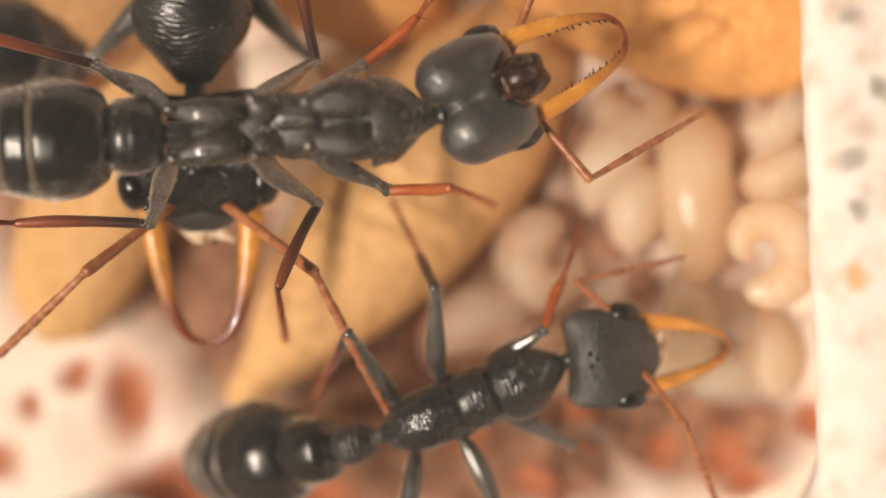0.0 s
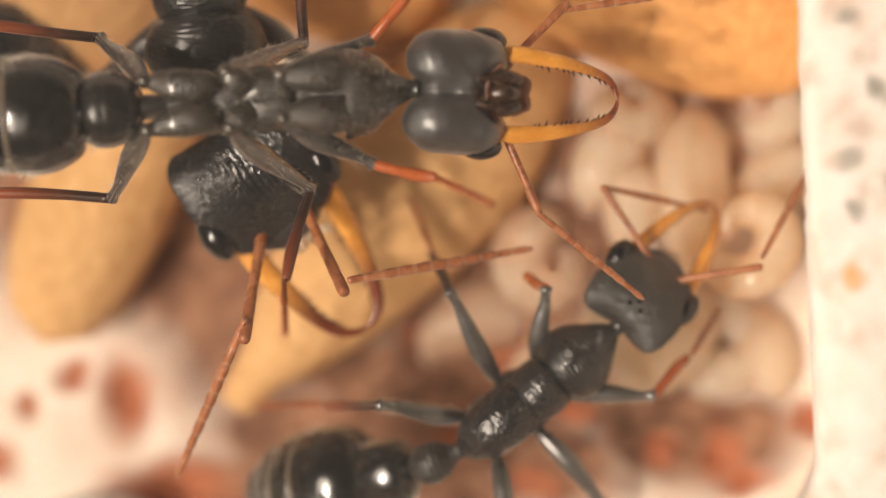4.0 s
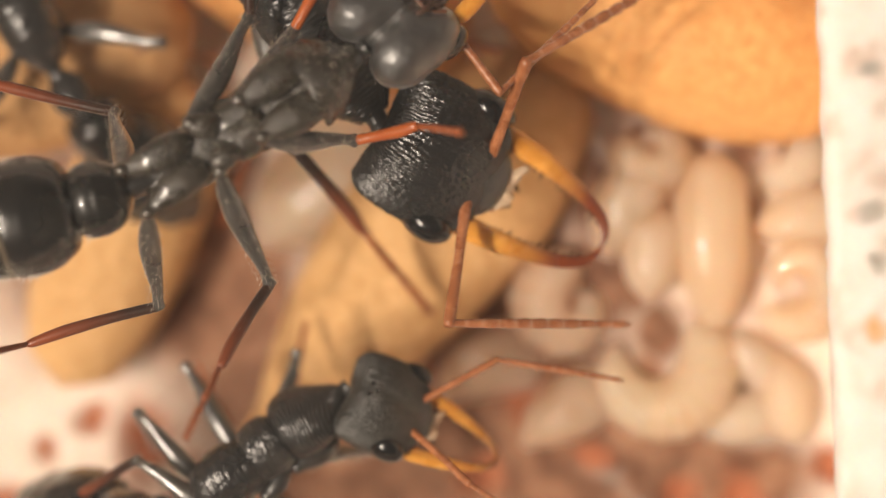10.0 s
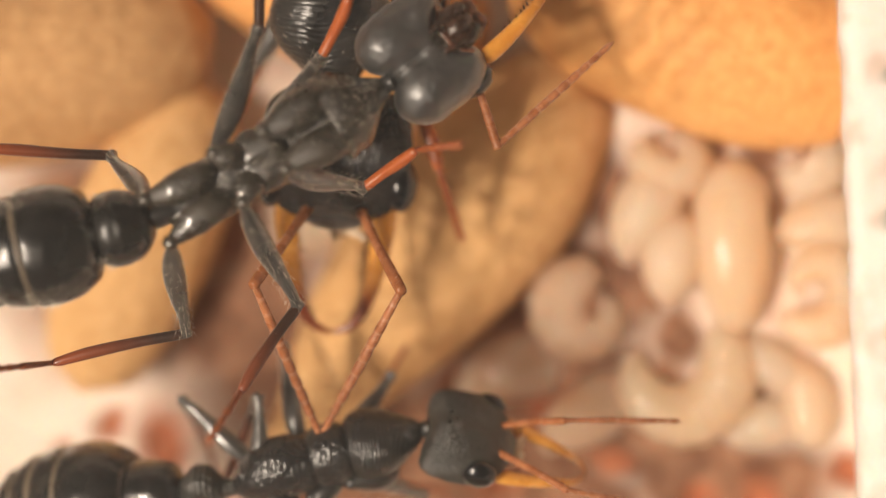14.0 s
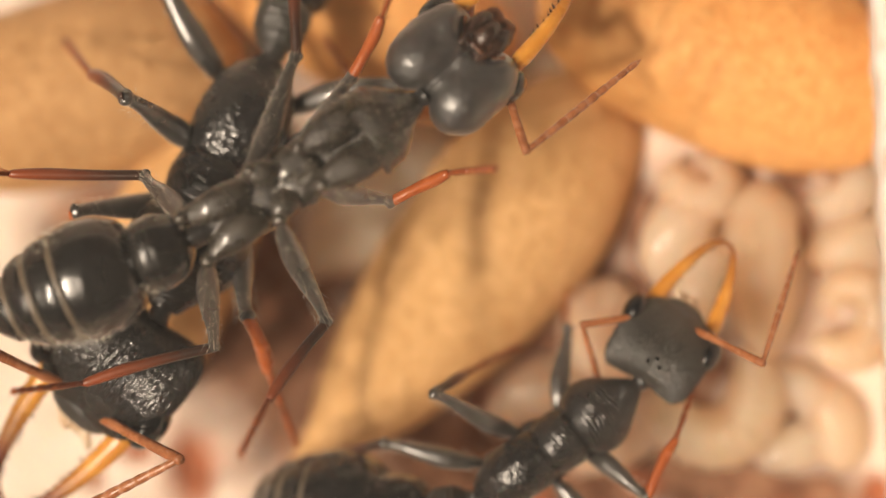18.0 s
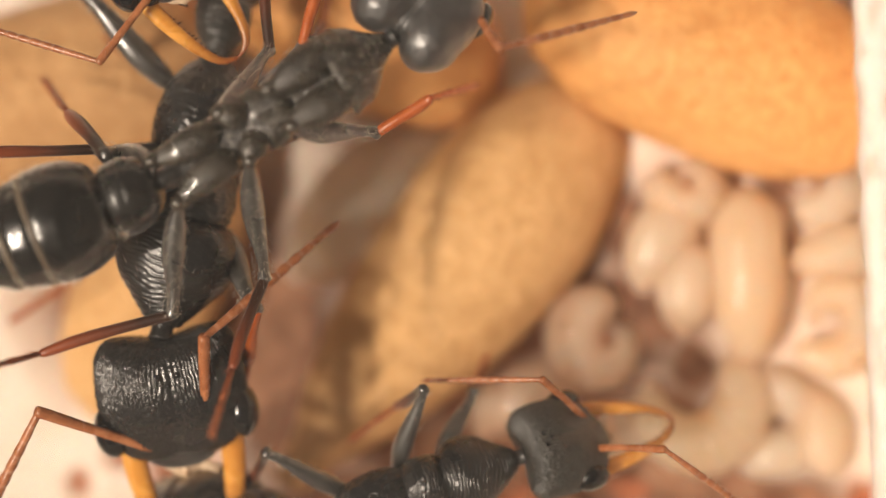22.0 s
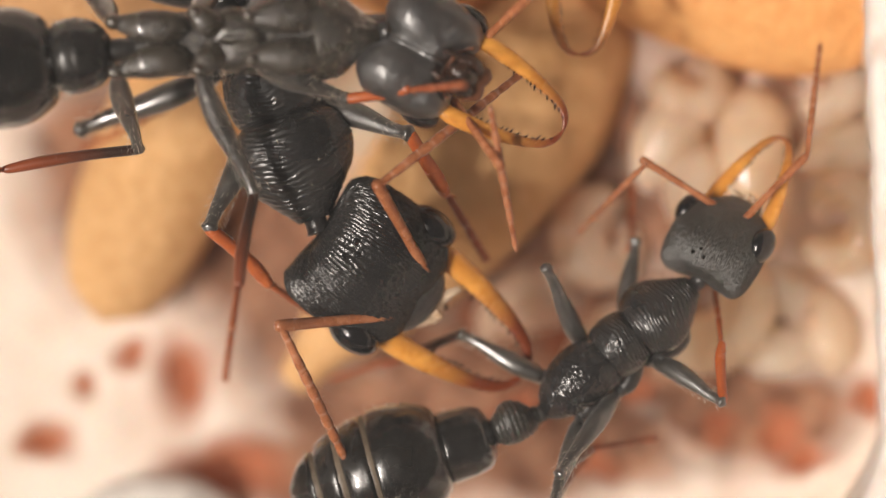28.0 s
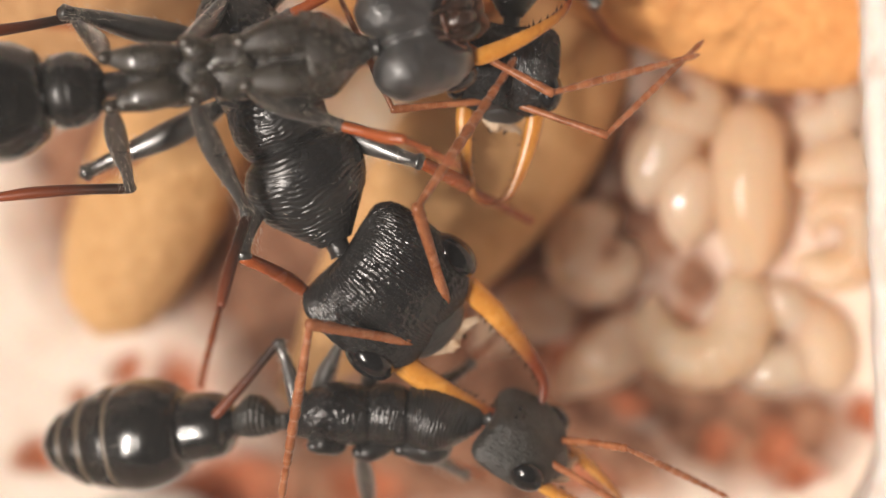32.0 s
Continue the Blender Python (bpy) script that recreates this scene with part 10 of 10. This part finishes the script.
    walk(g, [(0, j(0,3.6,-86.3)), (3, j(0,1.5,-88.6)), (6, j(0,3.3,-93.4)), (7, j(0,4.2,-93.7)), (8, j(0,3.6,-86.3)), (9, j(0,3.6,-86.3)), (10, j(0,-39.1,-86.3)), (11, j(0,-40.8,-87.2)), (12, j(0,3.6,-86.3)), (13, j(0,3.6,-86.3)), (14, j(0,3.6,-86.3)), (18, j(0,3.6,-86.3)), (21, j(0,3.6,-86.3)), (23, j(0,3.6,-86.3)), (24, j(0,3.6,-86.3)), (25, j(0,8.6,-76.5)), (26, j(0,3.6,-86.3)), (29, j(0,3.6,-86.3)), (32, j(0,10.3,-85.5))])
    t = limb(g, 'tibia')
    j = hinge(t)
    walk(t, [(0, j(0,53.4,-180)), (3, j(0,55.8,180)), (6, j(0,53.7,180)), (7, j(0,52.9,-180)), (8, j(0,53.4,180)), (9, j(0,53.4,-180)), (10, j(0,30.1,180)), (11, j(0,34,180)), (12, j(0,53.4,-180)), (13, j(0,53.4,180)), (14, j(0,53.4,180)), (18, j(0,53.4,-180)), (21, j(0,53.4,-180)), (23, j(0,53.4,-180)), (24, j(0,53.4,-180)), (25, j(0,49.2,-180)), (26, j(0,53.4,-180)), (29, j(0,53.4,-180)), (32, j(0,48.1,-180))])
    walk(limb(g, 'tarsus'), [(0, mm(1.387,0,-1.566, 0,32.6,0)), (3, mm(1.453,0,-1.612, 0,34.7,0)), (6, mm(1.397,0,-1.572, 0,33,0)), (7, mm(1.373,0,-1.554, 0,32.1,0)), (8, mm(1.387,0,-1.566, 0,32.6,0)), (9, mm(1.387,0,-1.566, 0,32.6,0)), (10, mm(0.863,0,-0.977, 0,75.4,0)), (11, mm(0.932,0,-1.089, 0,77.1,0)), (12, mm(1.387,0,-1.566, 0,32.6,0)), (13, mm(1.387,0,-1.566, 0,32.6,0)), (14, mm(1.387,0,-1.566, 0,32.6,0)), (18, mm(1.387,0,-1.566, 0,32.6,0)), (21, mm(1.387,0,-1.566, 0,32.6,0)), (23, mm(1.387,0,-1.566, 0,32.6,0)), (24, mm(1.387,0,-1.566, 0,32.6,0)), (25, mm(1.275,0,-1.476, 0,27.6,0)), (26, mm(1.387,0,-1.566, 0,32.6,0)), (29, mm(1.387,0,-1.566, 0,32.6,0)), (32, mm(1.247,0,-1.451, 0,26,0))])
    g = limb(a, 'leg', 4)
    j = hinge(g)
    walk(g, [(0, j(0,-18.3,124.3)), (3, j(0,-17.9,127.5)), (6, j(0,-20.2,129.7)), (7, j(0,-20.5,129.3)), (8, j(0,-18.3,124.3)), (9, j(0,-18.3,124.3)), (10, j(0,-18.3,124.3)), (11, j(0,-17.3,126.5)), (12, j(0,-66.3,124.3)), (13, j(0,-18.3,124.3)), (14, j(0,-18.3,124.3)), (18, j(0,-18.3,124.3)), (21, j(0,-18.3,124.3)), (23, j(0,-18.3,124.3)), (24, j(0,-18.3,124.3)), (25, j(0,-19,114.4)), (26, j(0,-18.3,124.3)), (29, j(0,-18.3,124.3)), (32, j(0,-20.7,120.9))])
    t = limb(g, 'tibia')
    j = hinge(t)
    walk(t, [(0, j(0,51.5,180)), (3, j(0,50.8,180)), (6, j(0,54.8,180)), (7, j(0,55.6,180)), (8, j(0,51.5,180)), (9, j(0,51.5,180)), (10, j(0,51.5,180)), (11, j(0,50.1,180)), (12, j(0,32.3,-180)), (13, j(0,51.5,-180)), (14, j(0,51.5,180)), (18, j(0,51.5,-180)), (21, j(0,51.5,-180)), (23, j(0,51.5,-180)), (24, j(0,51.5,-180)), (25, j(0,52.6,180)), (26, j(0,51.5,180)), (29, j(0,51.5,-180)), (32, j(0,56,-180))])
    walk(limb(g, 'tarsus'), [(0, mm(0.712,0,-1.995, 0,54.6,0)), (3, mm(0.689,0,-1.977, 0,54.1,0)), (6, mm(0.829,0,-2.083, 0,56.4,0)), (7, mm(0.859,0,-2.104, 0,56.7,0)), (8, mm(0.712,0,-1.995, 0,54.6,0)), (9, mm(0.712,0,-1.995, 0,54.6,0)), (10, mm(0.712,0,-1.995, 0,54.6,0)), (11, mm(0.664,0,-1.956, 0,53.6,0)), (12, mm(0.144,0,-1.361, 0,77.5,-180)), (13, mm(0.712,0,-1.995, 0,54.6,0)), (14, mm(0.712,0,-1.995, 0,54.6,0)), (18, mm(0.712,0,-1.995, 0,54.6,0)), (21, mm(0.712,0,-1.995, 0,54.6,0)), (23, mm(0.712,0,-1.995, 0,54.6,0)), (24, mm(0.712,0,-1.995, 0,54.6,0)), (25, mm(0.752,0,-2.026, 0,55.3,0)), (26, mm(0.712,0,-1.995, 0,54.6,0)), (29, mm(0.712,0,-1.995, 0,54.6,0)), (32, mm(0.875,0,-2.115, 0,56.9,0))])
    g = limb(a, 'leg', 5)
    j = hinge(g)
    walk(g, [(0, j(0,-18.3,-124.3)), (3, j(0,-19.9,-124.6)), (6, j(0,-20.4,-129.3)), (7, j(0,-20.1,-130)), (8, j(0,-18.3,-124.3)), (9, j(0,-18.3,-124.3)), (10, j(0,-18.3,-124.3)), (11, j(0,-19.7,-123.5)), (12, j(0,-74.4,-124.3)), (13, j(0,-18.3,-124.3)), (14, j(0,-18.3,-124.3)), (18, j(0,-18.3,-124.3)), (21, j(0,-18.3,-124.3)), (23, j(0,-18.3,-124.3)), (24, j(0,-18.3,-124.3)), (25, j(0,-10.9,-120.4)), (26, j(0,-18.3,-124.3)), (29, j(0,-18.3,-124.3)), (32, j(0,-14.8,-127.9))])
    t = limb(g, 'tibia')
    j = hinge(t)
    walk(t, [(0, j(0,51.5,-180)), (3, j(0,54.3,180)), (6, j(0,55.3,-180)), (7, j(0,54.8,180)), (8, j(0,51.5,-180)), (9, j(0,51.5,-180)), (10, j(0,51.5,180)), (11, j(0,53.7,180)), (12, j(0,31.2,-180)), (13, j(0,51.5,-180)), (14, j(0,51.5,-180)), (18, j(0,51.5,-180)), (21, j(0,51.5,-180)), (23, j(0,51.5,180)), (24, j(0,51.5,-180)), (25, j(0,44.7,180)), (26, j(0,51.5,-180)), (29, j(0,51.5,180)), (32, j(0,47.5,180))])
    walk(limb(g, 'tarsus'), [(0, mm(0.712,0,-1.995, 0,54.6,0)), (3, mm(0.813,0,-2.071, 0,56.2,0)), (6, mm(0.849,0,-2.097, 0,56.6,0)), (7, mm(0.829,0,-2.083, 0,56.4,0)), (8, mm(0.712,0,-1.995, 0,54.6,0)), (9, mm(0.712,0,-1.995, 0,54.6,0)), (10, mm(0.712,0,-1.995, 0,54.6,0)), (11, mm(0.791,0,-2.056, 0,55.9,0)), (12, mm(0.119,0,-1.321, 0,69.3,-180)), (13, mm(0.712,0,-1.995, 0,54.6,0)), (14, mm(0.712,0,-1.995, 0,54.6,0)), (18, mm(0.712,0,-1.995, 0,54.6,0)), (21, mm(0.712,0,-1.995, 0,54.6,0)), (23, mm(0.712,0,-1.995, 0,54.6,0)), (24, mm(0.712,0,-1.995, 0,54.6,0)), (25, mm(0.489,0,-1.795, 0,47.2,0)), (26, mm(0.712,0,-1.995, 0,54.6,0)), (29, mm(0.712,0,-1.995, 0,54.6,0)), (32, mm(0.577,0,-1.88, 0,51.1,0))])

    walk(CURLED_LARVA, [(0, mm(6.38,-0.101,4.8,0,0,-50)), (1, mm(6.244,0.72,4.8,0,0,-70)), (2, mm(6.188,-2.92,4.8,0,0,-20)), (3, mm(5.799,0.192,4.8,0,0,-95)), (6, mm(6.889,0.121,2.9,0,0,-80)), (32, mm(6.889,0.121,2.9,0,0,-80))])


motions()
